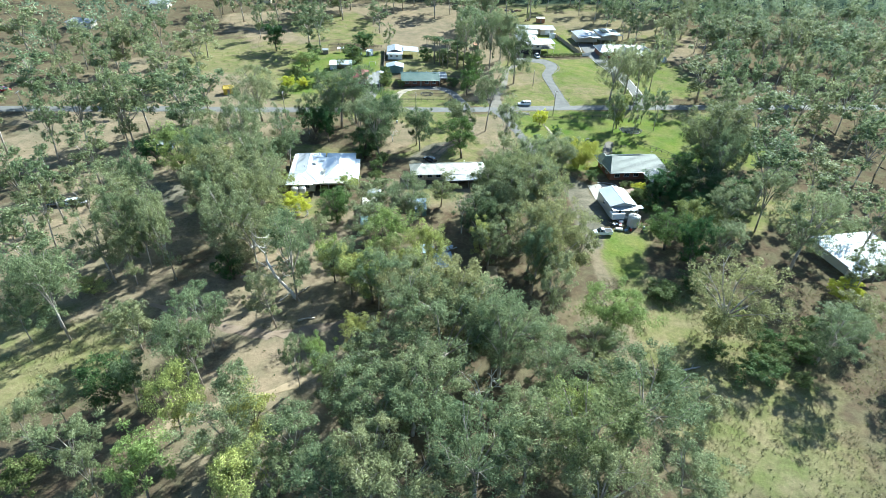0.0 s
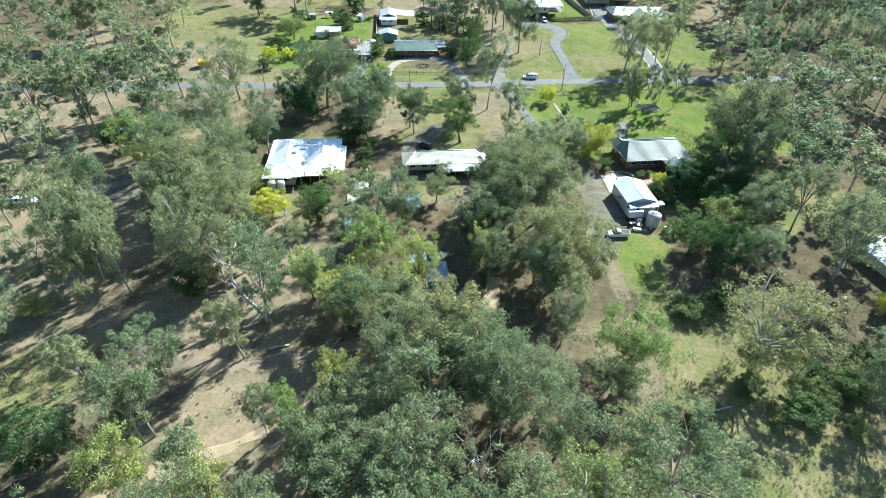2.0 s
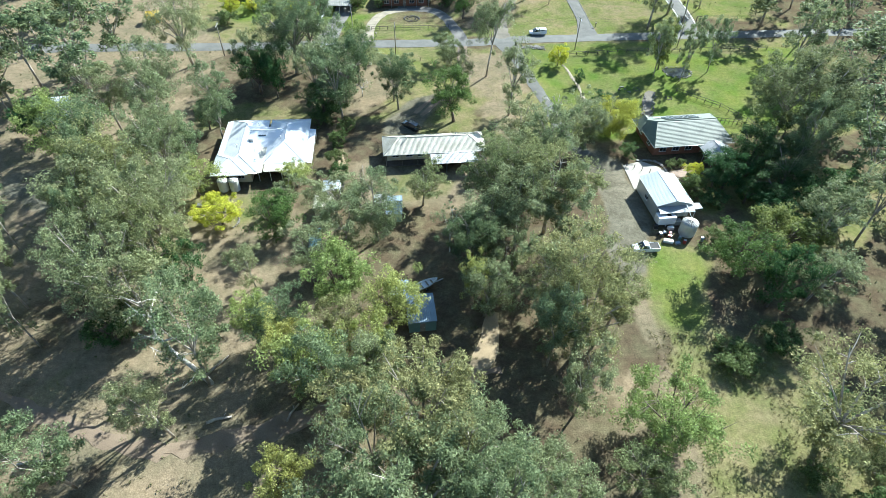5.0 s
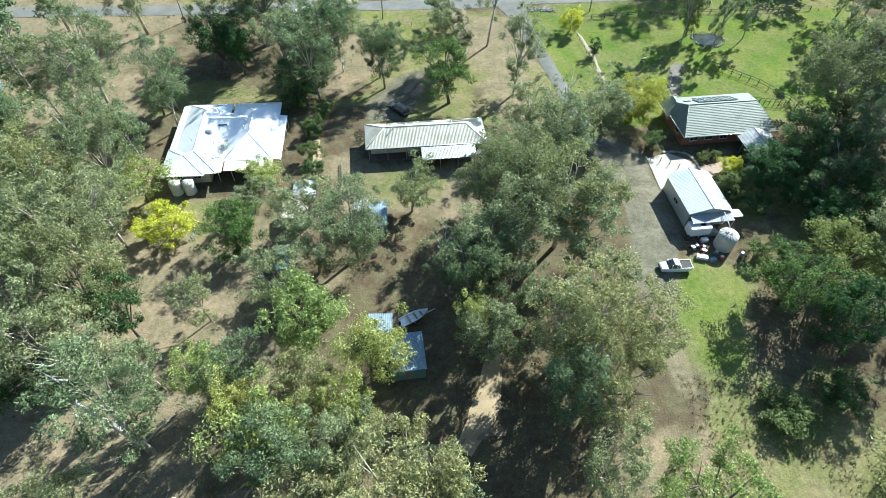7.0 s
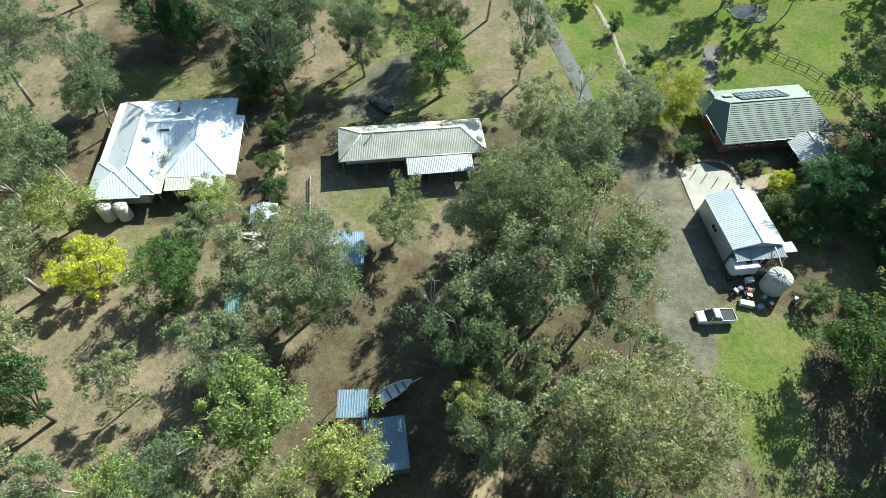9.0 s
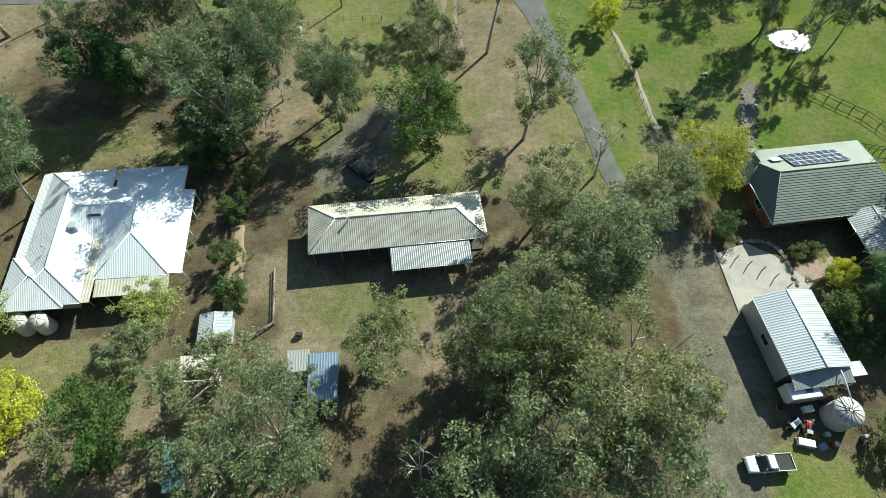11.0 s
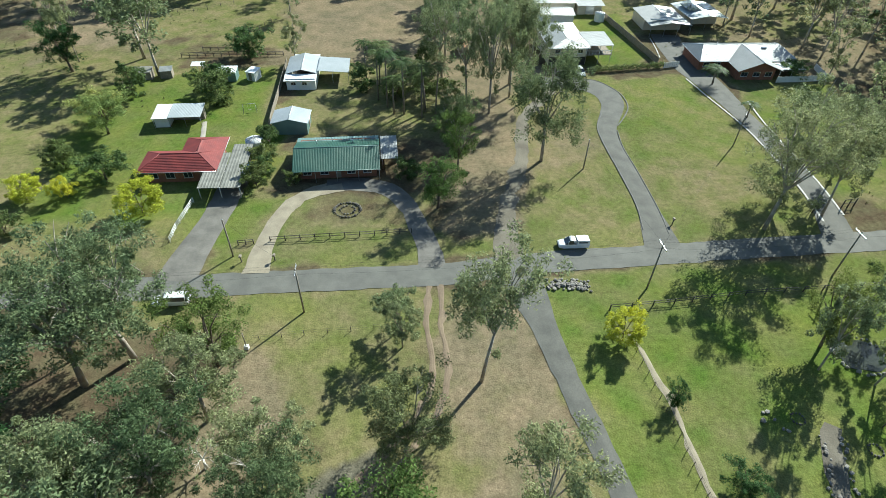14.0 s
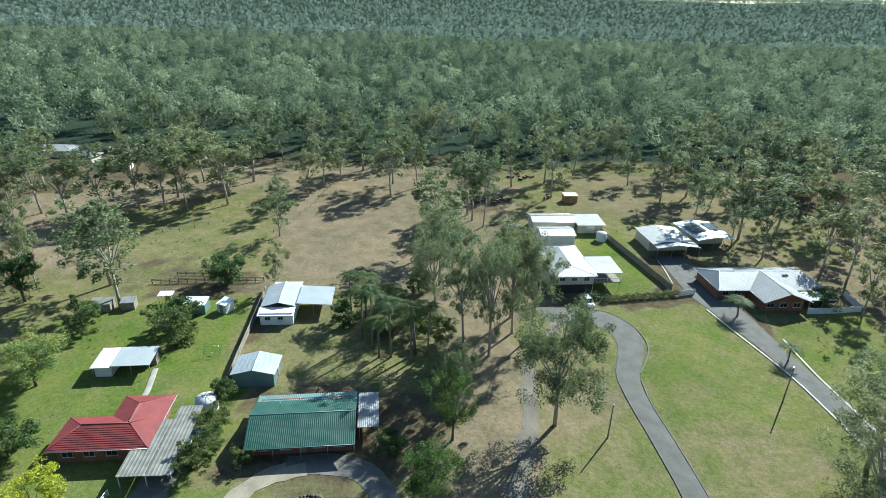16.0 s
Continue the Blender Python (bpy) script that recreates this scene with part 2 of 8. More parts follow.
# ---- building blocks ----
def part(name, bm, material, parent=None, label=""):
    """One mesh object from a bmesh, under a thing or a part."""
    me = bpy.data.meshes.new(name)
    bm.to_mesh(me)
    bm.free()
    me.materials.append(material)
    ob = new(name, me)
    ob.parent = parent
    return tagged(ob, label)


def from_arrays(name, verts, faces, material, parent=None, smooth=False):
    me = bpy.data.meshes.new(name)
    me.from_pydata([tuple(v) for v in verts], [], [tuple(f) for f in faces])
    me.materials.append(material)
    if smooth:
        me.polygons.foreach_set("use_smooth", [True] * len(me.polygons))
    ob = new(name, me)
    ob.parent = parent
    return ob


def thing(name, x, y, z=0.0, rz=0.0, label="", category="", group=""):
    ob = new(name)
    ob.empty_display_size = 0.2
    ob.matrix_basis = pose(x, y, z, 0, 0, rz)
    return tagged(ob, label, category, group)


def box(bm, x0, x1, y0, y1, z0, z1, bevel=0.0):
    b = bmesh.new() if bevel else bm
    vs = [b.verts.new((x, y, z)) for z in (z0, z1) for x, y in ((x0, y0), (x1, y0), (x1, y1), (x0, y1))]
    for q in ((3, 2, 1, 0), (4, 5, 6, 7), (0, 1, 5, 4), (1, 2, 6, 5), (2, 3, 7, 6), (3, 0, 4, 7)):
        b.faces.new([vs[i] for i in q])
    if bevel:
        bmesh.ops.bevel(b, geom=b.edges[:], offset=bevel, segments=2, affect='EDGES', profile=0.6)
        me = bpy.data.meshes.new("tmp")
        b.to_mesh(me)
        b.free()
        bm.from_mesh(me)
        bpy.data.meshes.remove(me)
    return bm


def boxed(*a, **k):
    return box(bmesh.new(), *a, **k)


def tube(bm, pts, radii, sides=6, cap=True):
    """A tapered tube through points."""
    rings = []
    for i, p in enumerate(pts):
        p = Vector(p)
        d = (Vector(pts[min(i + 1, len(pts) - 1)]) - Vector(pts[max(i - 1, 0)])).normalized()
        a = d.cross(Vector((0.31, 0.95, 0.05)) if abs(d.z) > 0.6 else Vector((0, 0, 1))).normalized()
        b = d.cross(a)
        r = radii[i] if hasattr(radii, "__len__") else radii
        rings.append([bm.verts.new(p + r * (math.cos(6.2832 * k / sides) * a + math.sin(6.2832 * k / sides) * b)) for k in range(sides)])
    for r0, r1 in zip(rings, rings[1:]):
        for k in range(sides):
            f = bm.faces.new((r0[k], r0[(k + 1) % sides], r1[(k + 1) % sides], r1[k]))
            f.smooth = True
    if cap:
        bm.faces.new(rings[0][::-1])
        bm.faces.new(rings[-1])
    return bm


def cyl(bm, x, y, z0, z1, r0, r1=None, sides=20):
    return tube(bm, [(x, y, z0), (x, y, z1)], [r0, r0 if r1 is None else r1], sides)


def smoothed(pts, step=1.5):
    """A Catmull-Rom line through plan points, evenly stepped."""
    p = [np.array(q, float) for q in pts]
    p = [2 * p[0] - p[1]] + p + [2 * p[-1] - p[-2]]
    out = []
    for a, b, c, d in zip(p, p[1:], p[2:], p[3:]):
        n = max(2, int(np.linalg.norm(c - b) / step))
        for t in np.linspace(0, 1, n, endpoint=False):
            out.append(0.5 * (2 * b + (c - a) * t + (2 * a - 5 * b + 4 * c - d) * t * t + (3 * b - a - 3 * c + d) * t ** 3))
    return out + [p[-2]]


def strip(name, pts, width, material, z, label, rough_edge=0.25, kind="structure", seed=1):
    """A road or track: a band along a plan line with an uneven edge and a crown."""
    rng = np.random.default_rng(seed)
    line = smoothed(pts)
    wide = width if hasattr(width, "__len__") else [width, width]
    ws = np.interp(np.linspace(0, 1, len(line)), np.linspace(0, 1, len(wide)), wide)
    verts, faces = [], []
    for i, p in enumerate(line):
        d = line[min(i + 1, len(line) - 1)] - line[max(i - 1, 0)]
        n = np.array([-d[1], d[0]]) / (np.linalg.norm(d) + 1e-9)
        jl, jr = rng.normal(0, rough_edge, 2) * 0.5
        for s, dz in ((-0.5 * ws[i] - jl, -0.03), (-0.2 * ws[i], 0.02), (0.2 * ws[i], 0.02), (0.5 * ws[i] + jr, -0.03)):
            verts.append((*(p + n * s), z + dz))
    for i in range(len(line) - 1):
        for k in range(3):
            a = 4 * i + k
            faces.append((a, a + 4, a + 5, a + 1)[::-1])
    ob = from_arrays(name, verts, faces, material)
    return tagged(ob, label, kind=kind)


def patch(name, pts, material, z, label, thick=0.06, ragged=0.0):
    """A flat slab or area with the given plan outline; ragged areas get an uneven edge."""
    bm = bmesh.new()
    if ragged:
        rng = np.random.default_rng(len(pts))
        fine = []
        for (ax, ay), (bx, by) in zip(pts, pts[1:] + pts[:1]):
            n = max(2, int(math.hypot(bx - ax, by - ay) / 0.8))
            fine += [(ax + (bx - ax) * k / n + rng.normal(0, ragged), ay + (by - ay) * k / n + rng.normal(0, ragged)) for k in range(n)]
        pts = fine
    top = [bm.verts.new((x, y, z)) for x, y in pts]
    low = [bm.verts.new((x, y, z - thick)) for x, y in pts]
    bm.faces.new(top)
    for i in range(len(pts)):
        j = (i + 1) % len(pts)
        bm.faces.new((top[i], low[i], low[j], top[j]))
    bmesh.ops.recalc_face_normals(bm, faces=bm.faces[:])
    return tagged(part(name, bm, material), label, kind="structure")


# ---- ground ----
def spread_axis(lo, hi, step, far, n):
    mid = np.arange(lo, hi + step, step)
    grow = np.geomspace(step, far, n).cumsum()
    grow = grow * (far / grow[-1])
    return np.concatenate([lo - grow[::-1], mid, hi + grow])


gx, gy = spread_axis(-140, 140, 1.5, 4300, 34), spread_axis(-150, 215, 1.5, 4200, 34)
GX, GY = np.meshgrid(gx, gy)


def wave(x, y, k, s):
    """Smooth, seeded noise from a few sines, about -1 to 1."""
    r = np.random.default_rng(s)
    out = 0
    for i in range(7):
        a, f, p = r.uniform(0, 6.283), k * r.uniform(0.5, 2.0), r.uniform(0, 6.283)
        out = out + np.sin((x * np.cos(a) + y * np.sin(a)) * f + p)
    return out / 4.0


def soft_area(x0, x1, y0, y1, edge, turn=0.0):
    """1 inside a rectangle, falling off softly and unevenly over edge metres."""
    cx, cy = (x0 + x1) / 2, (y0 + y1) / 2
    c, s = math.cos(radians(turn)), math.sin(radians(turn))
    u, v = (GX - cx) * c + (GY - cy) * s, -(GX - cx) * s + (GY - cy) * c
    d = np.maximum(np.abs(u) - (x1 - x0) / 2, np.abs(v) - (y1 - y0) / 2) + edge * 0.6 * wave(GX, GY, 0.5, 5)
    return np.clip(0.5 - d / edge, 0, 1)


def lay(grid, k, x0, x1, y0, y1, edge, turn):
    """Raise a cover to k inside a soft rectangle."""
    np.maximum(grid, k * soft_area(x0, x1, y0, y1, edge, turn), out=grid)


lawn = np.zeros_like(GX)
lay(lawn, 0.52, -22, 6, -12, 14, 6, 6)
lay(lawn, 0.55, -125, -62, 20, 110, 12, 0)
lay(lawn, 0.85, 20, 62, 13, 21, 3, 7)
lay(lawn, 0.8, -30, 76, 23.5, 30, 3, 6)
lay(lawn, 0.7, -40, 4, 8, 14.5, 3, 6)
lay(lawn, 0.95, 42, 108, -26, 20, 6, 8)
lay(lawn, 0.95, 23, 40, -30, 15, 4, 8)
lay(lawn, 0.72, 20, 74, 29, 92, 5, 3)
lay(lawn, 0.9, 44, 62, 98, 140, 3, -4)
lay(lawn, 1.0, -70, -24, 24, 62, 6, 5)
lay(lawn, 1.0, -62, -33, 55, 92, 6, 5)
lay(lawn, 0.6, -22, 14, 5, 13, 3, 8)
lay(lawn, 0.7, -24, 3, 22, 40, 4, 6)
lay(lawn, 0.55, -14, 12, -31, -8, 6, 8)
lay(lawn, 0.5, -8, 0, -52, -45, 4, 8)
lay(lawn, 0.9, 37, 46, -92, -62, 4, 4)
lay(lawn, 0.8, 78, 108, 40, 92, 8, 0)
lay(lawn, 0.7, 62, 112, 8, 26, 6, 8)
lay(lawn, 0.45, -58, -30, -28, -18, 5, 6)
lay(lawn, 0.5, -52, -30, -62, -52, 4, 6)
lay(lawn, 0.55, -110, -30, 105, 165, 20, 0)
lay(lawn, 0.5, -30, 3, 60, 100, 8, 0)
lay(lawn, 0.5, -92, -60, -128, -100, 10, 0)
lay(lawn, 0.30, 38, 74, -142, -88, 8, 0)
lay(lawn, 0.6, -75, -45, 20, 60, 8, 0)
lay(lawn, 0.5, -24, 0, -25, -20, 3, 8)
lay(lawn, 0.55, 30, 130, 120, 230, 20, 0)
lay(lawn, 0.6, 55, 105, -62, -40, 10, 0)
lawn = lawn - 0.5 * np.exp(-((GX - 57) / 11) ** 2 - ((GY - 57) / 17) ** 2) - 0.5 * np.exp(-((GX - 31) / 7) ** 2 - ((GY - 62) / 18) ** 2)
bare = np.zeros_like(GX)
lay(bare, 0.85, -17, 9, -54, -42, 5, 4)
lay(bare, 0.7, -150, -60, -40, 70, 15, 0)
lay(bare, 0.7, -140, -60, -120, -60, 15, 0)
lay(bare, 0.8, 8, 24, 24, 92, 6, 0)
lay(bare, 0.9, 6, 20, -28, 8, 5, 6)
lay(bare, 0.55, -22, -8, -16, 2, 6, 8)
lay(bare, 0.7, -140, -75, -10, 12, 8, 0)
lay(bare, 0.5, -120, -70, 18, 60, 10, 0)
lay(bare, 0.7, -60, -20, -112, -55, 12, 0)
lay(bare, 0.8, -110, -55, -80, -20, 15, 0)
lay(bare, 0.8, -90, 0, 160, 205, 14, 0)
lay(bare, 0.7, -45, -10, -140, -100, 10, 0)
lay(bare, 0.6, 20, 60, 130, 200, 14, 0)
lay(bare, 0.8, -40, 0, 96, 160, 10, 0)
lay(bare, 0.8, 85, 130, 95, 160, 14, 0)
lay(bare, 0.6, 25, 40, -130, -95, 8, 0)
gravel = np.zeros_like(GX)


def ground_area(green, dry, edge, *pts, stony=0.0):
    """Set the covers inside a plan outline, fading out unevenly over edge metres."""
    inside = np.zeros(GX.shape, bool)
    dist = np.full(GX.shape, 1e9)
    for (ax, ay), (bx, by) in zip(pts, pts[1:] + pts[:1]):
        cross = (ay > GY) != (by > GY)
        inside ^= cross & (GX < (bx - ax) * (GY - ay) / (by - ay + 1e-9) + ax)
        t = np.clip(((GX - ax) * (bx - ax) + (GY - ay) * (by - ay)) / ((bx - ax) ** 2 + (by - ay) ** 2), 0, 1)
        dist = np.minimum(dist, np.hypot(GX - ax - t * (bx - ax), GY - ay - t * (by - ay)))
    d = np.where(inside, -dist, dist) + edge * 0.5 * wave(GX, GY, 0.45, 6)
    w = np.clip(0.5 - d / edge, 0, 1)
    for grid, value in ((lawn, green), (bare, dry), (gravel, stony)):
        grid[:] = grid * (1 - w) + value * w


# red-brown yards in the west
ground_area(0.05, 1.0, 8, (-122, 49), (-96, 54), (-80, 38), (-79, 14), (-94, 9), (-108, 14))
ground_area(0.0, 0.6, 4, (-88, -46), (-75, -43), (-70, -52), (-78, -58), (-88, -54), stony=0.9)
# paddocks and gardens north of the road
ground_area(0.15, 0.85, 12, (-137, 152), (-112, 173), (-58, 200), (-8, 214), (-7, 197), (-52, 178), (-93, 145), (-71, 105), (-97, 98))
ground_area(0.56, 0.5, 9, (-93, 145), (-58, 177), (-42, 117), (-67, 112), (-81, 122))
ground_area(0.12, 0.95, 7, (-50, 178), (-7, 197), (1, 109), (-19, 101), (-30, 104), (-41, 129))
ground_area(0.1, 0.55, 7, (-10, 181), (9, 207), (26, 121), (35, 92), (7, 73), (-2, 109))
ground_area(0.3, 0.6, 12, (50, 160), (62, 221), (141, 228), (121, 149), (88, 124), (79, 146))
ground_area(0.5, 0.5, 6, (60, 205), (64, 217), (105, 218), (100, 206))
ground_area(0.12, 0.75, 8, (152, 174), (172, 175), (110, 91), (108, 102))
ground_area(0.5, 0.4, 5, (-28, 76), (-15, 86), (5, 86), (7, 61), (-5, 62), (-21, 61))
ground_area(0.05, 0.9, 4, (8, 97), (23, 92), (22, 60), (24, 50), (17, 31), (11, 31), (12, 59), (7, 77))
ground_area(0.98, 0.0, 4, (-73, 50), (-74, 81), (-63, 88), (-50, 91), (-36, 82), (-31, 60), (-36, 32), (-60, 34))
ground_area(0.55, 0.4, 5, (-71, 29), (-42, 31), (-30, 19.5), (-64, 17))
ground_area(0.78, 0.3, 4, (52, 88), (68, 94), (70, 82), (75, 50), (74, 32), (47, 30), (44, 67), (50, 77))
ground_area(0.42, 0.7, 9, (47, 46), (57, 54), (67, 52), (70, 44), (66, 37), (50, 38))
ground_area(0.84, 0.1, 6, (47, 60), (60, 64), (66, 76), (64, 92), (54, 88), (50, 72))
ground_area(0.3, 0.75, 5, (25, 64), (39, 66), (40, 56), (33, 49), (27, 47), (22, 51))
ground_area(0.62, 0.4, 4, (26, 46), (38, 54), (41, 39), (40, 26), (21, 25), (21, 37))
ground_area(1.0, 0.0, 2, (47, 141), (56, 140), (62, 104), (48, 99))
ground_area(0.85, 0.2, 4, (82, 89), (104, 90), (92, 62), (82, 54), (80.5, 62))
# Half-circle garden: dark mulch, with the tree shade put into its cover too.
ground_area(0.3, 0.0, 3, (-20, 31), (-16, 38.5), (-5, 40.5), (0.5, 31))
ground_area(0.66, 0.4, 2, (-21, 21.5), (2, 24.5), (1.5, 29), (-20.5, 26))
# verges, paddock and lawns south of the road
ground_area(0.7, 0.5, 3, (-34, 8), (-30, 13.5), (0, 17), (4, 8), (-22, 6.5))
ground_area(0.68, 0.4, 5, (-19, 5), (2, 8), (5, -8), (-4, -12), (-11, -5), (-15, 1))
ground_area(0.08, 0.95, 4, (-23, 6), (-18, 4), (-14, -1), (-10, -7), (-14, -11), (-19, -14), (-19, -21), (-22, -21), (-24, -3))
ground_area(0.22, 0.85, 4, (7, 13), (17, 13), (23, -11), (25, -26), (13, -27), (13, -14), (7, -6))
ground_area(0.52, 0.5, 3, (20, -9), (23.5, -11), (26, -26), (25, -31), (18.5, -28))
ground_area(0.9, 0.1, 2.5, (22, 17), (26, 19.3), (84, 25), (80, 18.5), (31, 12.5), (23, 12.5))
ground_area(0.95, 0.0, 3, (23.5, 11), (31, 11.5), (36, -17), (31, -21), (27, -5))
ground_area(0.98, 0.0, 4, (33, 11), (80, 18), (78, -5), (66, -18), (47, -20), (37, -15), (35, 1))
ground_area(0.72, 0.35, 6, (39, -5), (47, -3), (48, -18), (40, -19), (36.5, -15))
ground_area(0.05, 0.85, 3, (33, -17), (37.5, -16), (42, -21), (37, -26), (34, -23))
# round the homestead and the long house
ground_area(0.6, 0.2, 4, (-59, -20), (-44, -16), (-41, -22), (-50, -26))
ground_area(0.42, 0.75, 3, (-16, -44), (3, -46), (2, -52), (-8, -54), (-15, -51))
ground_area(0.56, 0.3, 3, (-10, -44), (-1, -45), (-1, -48.5), (-9, -48))
ground_area(0.46, 0.7, 4, (-47, -53), (-37, -51), (-28, -57), (-38, -60), (-46, -58))
ground_area(0.0, 0.2, 4, (-9, -62), (4, -61), (4, -76), (-9, -76))
ground_area(0.2, 0.3, 3, (-10.5, -15), (-1.4, -10.5), (-3.5, -23), (-5, -29), (-13, -29), stony=1.0)
# gravel yard, grass strip and weeds beside the shed
ground_area(0.1, 0.5, 2.2, (29.5, -33), (34, -34), (40.4, -38.4), (40.6, -46.7), (41.5, -58), (38.6, -66), (37.4, -71), (35, -76), (32.6, -74), (31.2, -63), (33.6, -54), (32.6, -46), (30, -39), stony=1.0)
ground_area(1.0, 0.0, 2.5, (41, -64), (52, -63), (50, -69), (46, -74), (41, -82), (38.5, -87), (36.6, -78), (38.5, -69))
ground_area(0.52, 0.4, 5, (38.5, -87), (55, -81), (58, -94), (66, -114), (62, -137), (38, -138), (33, -112), (37, -100))
ground_area(0.2, 0.85, 1.8, (33.6, -72), (36.4, -72), (36.2, -82), (36.6, -92), (37, -101), (36, -110), (34, -110), (34.6, -100), (34, -90), (33.4, -80))
ground_area(0.55, 0.5, 6, (-82, -116), (-72, -107), (-67, -114), (-73, -122), (-77, -127))
rim = np.hypot(GX, GY - 30)
hills = np.clip((rim - 1500) / 2600, 0, 1) ** 1.5 * (138 + 5 * wave(GX, GY, 0.0016, 3))
hills = hills + np.clip((rim - 400) / 900, 0, 1) * 5 * wave(GX, GY, 0.006, 8)
relief = -0.03 - 0.025 * np.clip(wave(GX, GY, 1.1, 2), -1, 1) + hills
nx, ny = len(gx), len(gy)
ids = np.arange(nx * ny).reshape(ny, nx)
quads = np.stack([ids[:-1, :-1], ids[:-1, 1:], ids[1:, 1:], ids[1:, :-1]], -1).reshape(-1, 4)


def ground_surface():
    m = bpy.data.materials.new("ground")
    m.use_nodes = True
    nt = m.node_tree
    bsdf = nt.nodes["Principled BSDF"]
    geo = nt.nodes.new("ShaderNodeNewGeometry")

    def noise_at(scale, detail=4):
        n = nt.nodes.new("ShaderNodeTexNoise")
        n.inputs["Scale"].default_value, n.inputs["Detail"].default_value = scale, detail
        nt.links.new(geo.outputs["Position"], n.inputs["Vector"])
        return n.outputs["Fac"]

    def ramp(fac, lo, hi, a=0.0, b=1.0):
        r = nt.nodes.new("ShaderNodeMapRange")
        for i, v in enumerate((lo, hi, a, b)):
            r.inputs[i + 1].default_value = v
        nt.links.new(fac, r.inputs[0])
        return r.outputs[0]

    def mixed(fac, a, b, blend='MIX'):
        x = nt.nodes.new("ShaderNodeMix")
        x.data_type, x.blend_type = 'RGBA', blend
        for sock, v in ((x.inputs["A"], a), (x.inputs["B"], b)):
            if isinstance(v, tuple):
                sock.default_value = (*v, 1)
            else:
                nt.links.new(v, sock)
        nt.links.new(fac, x.inputs["Factor"])
        return x.outputs["Result"]

    def add(a, b, k, clamped=True):
        x = nt.nodes.new("ShaderNodeMath")
        x.operation, x.use_clamp = 'MULTIPLY_ADD', clamped
        nt.links.new(b, x.inputs[0])
        x.inputs[1].default_value = k
        nt.links.new(a, x.inputs[2])
        return x.outputs[0]

    def attribute(name):
        a = nt.nodes.new("ShaderNodeAttribute")
        a.attribute_name = name
        return a.outputs["Fac"]

    litter = mixed(ramp(noise_at(0.35), 0.38, 0.62), (0.112, 0.084, 0.056), (0.140, 0.122, 0.074))
    soil = mixed(ramp(noise_at(0.22), 0.36, 0.64), (0.268, 0.208, 0.140), (0.182, 0.157, 0.101))
    dry = mixed(ramp(noise_at(0.3, 6), 0.35, 0.65), (0.222, 0.190, 0.104), (0.150, 0.158, 0.062))
    green = mixed(ramp(noise_at(0.16), 0.36, 0.66), (0.098, 0.156, 0.030), (0.158, 0.182, 0.046))
    base = mixed(ramp(add(attribute("bare"), noise_at(0.6), 0.5), 0.45, 0.85), litter, soil)
    grass = mixed(ramp(add(attribute("lawn"), noise_at(0.14, 7), 1.0, False), 1.05, 1.62), dry, green)
    col = mixed(ramp(add(attribute("lawn"), noise_at(0.4), 0.4), 0.40, 0.68), base, grass)
    stone = mixed(ramp(noise_at(0.3, 5), 0.36, 0.64), (0.200, 0.182, 0.138), (0.132, 0.122, 0.090))
    col = mixed(ramp(add(attribute("gravel"), noise_at(0.9), 0.5), 0.55, 0.95), col, stone)
    # Dark green ground colour stands in for shade between the far crowns.
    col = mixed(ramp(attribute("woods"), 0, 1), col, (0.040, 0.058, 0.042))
    fine = ramp(noise_at(5.0, 3), 0.25, 0.75, 0.68, 1.30)
    blot = ramp(noise_at(1.3, 4), 0.3, 0.7, 0.80, 1.18)
    broad = mixed(ramp(noise_at(0.055, 3), 0.35, 0.65), (0.80, 0.82, 0.80), (1.0, 0.97, 0.92))
    wash = nt.nodes.new("ShaderNodeMix")
    wash.data_type, wash.blend_type = 'RGBA', 'MULTIPLY'
    wash.inputs["Factor"].default_value = 1.0
    nt.links.new(col, wash.inputs["A"])
    nt.links.new(broad, wash.inputs["B"])
    col = wash.outputs["Result"]
    mul = nt.nodes.new("ShaderNodeMath")
    mul.operation = 'MULTIPLY'
    nt.links.new(fine, mul.inputs[0])
    nt.links.new(blot, mul.inputs[1])
    hsv = nt.nodes.new("ShaderNodeHueSaturation")
    nt.links.new(col, hsv.inputs["Color"])
    nt.links.new(mul.outputs[0], hsv.inputs["Value"])
    nt.links.new(hsv.outputs["Color"], bsdf.inputs["Base Color"])
    bsdf.inputs["Roughness"].default_value = 0.95
    bsdf.inputs["Specular IOR Level"].default_value = 0.0
    b = nt.nodes.new("ShaderNodeBump")
    b.inputs["Strength"].default_value, b.inputs["Distance"].default_value = 0.5, 0.12
    nt.links.new(noise_at(4.0, 4), b.inputs["Height"])
    nt.links.new(b.outputs[0], bsdf.inputs["Normal"])
    return m


ground = from_arrays("ground", np.stack([GX, GY, relief], -1).reshape(-1, 3).tolist(), quads.tolist(), ground_surface(), smooth=True)
tagged(ground, "dry brown bushland soil with green mown lawns", kind="structure")
# Mask of the forest floor whose colour is darkened as crown shade.
far_woods_shade = np.clip((GY - 215 - 12 * wave(GX, GY, 0.05, 4)) / 15, 0, 1)
far_woods_shade = np.maximum(far_woods_shade, np.clip((np.abs(GX) - 330) / 200, 0, 1))
for key, grid in (("lawn", lawn), ("bare", bare), ("gravel", gravel), ("woods", far_woods_shade)):
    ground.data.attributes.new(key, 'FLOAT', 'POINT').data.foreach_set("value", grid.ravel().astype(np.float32))

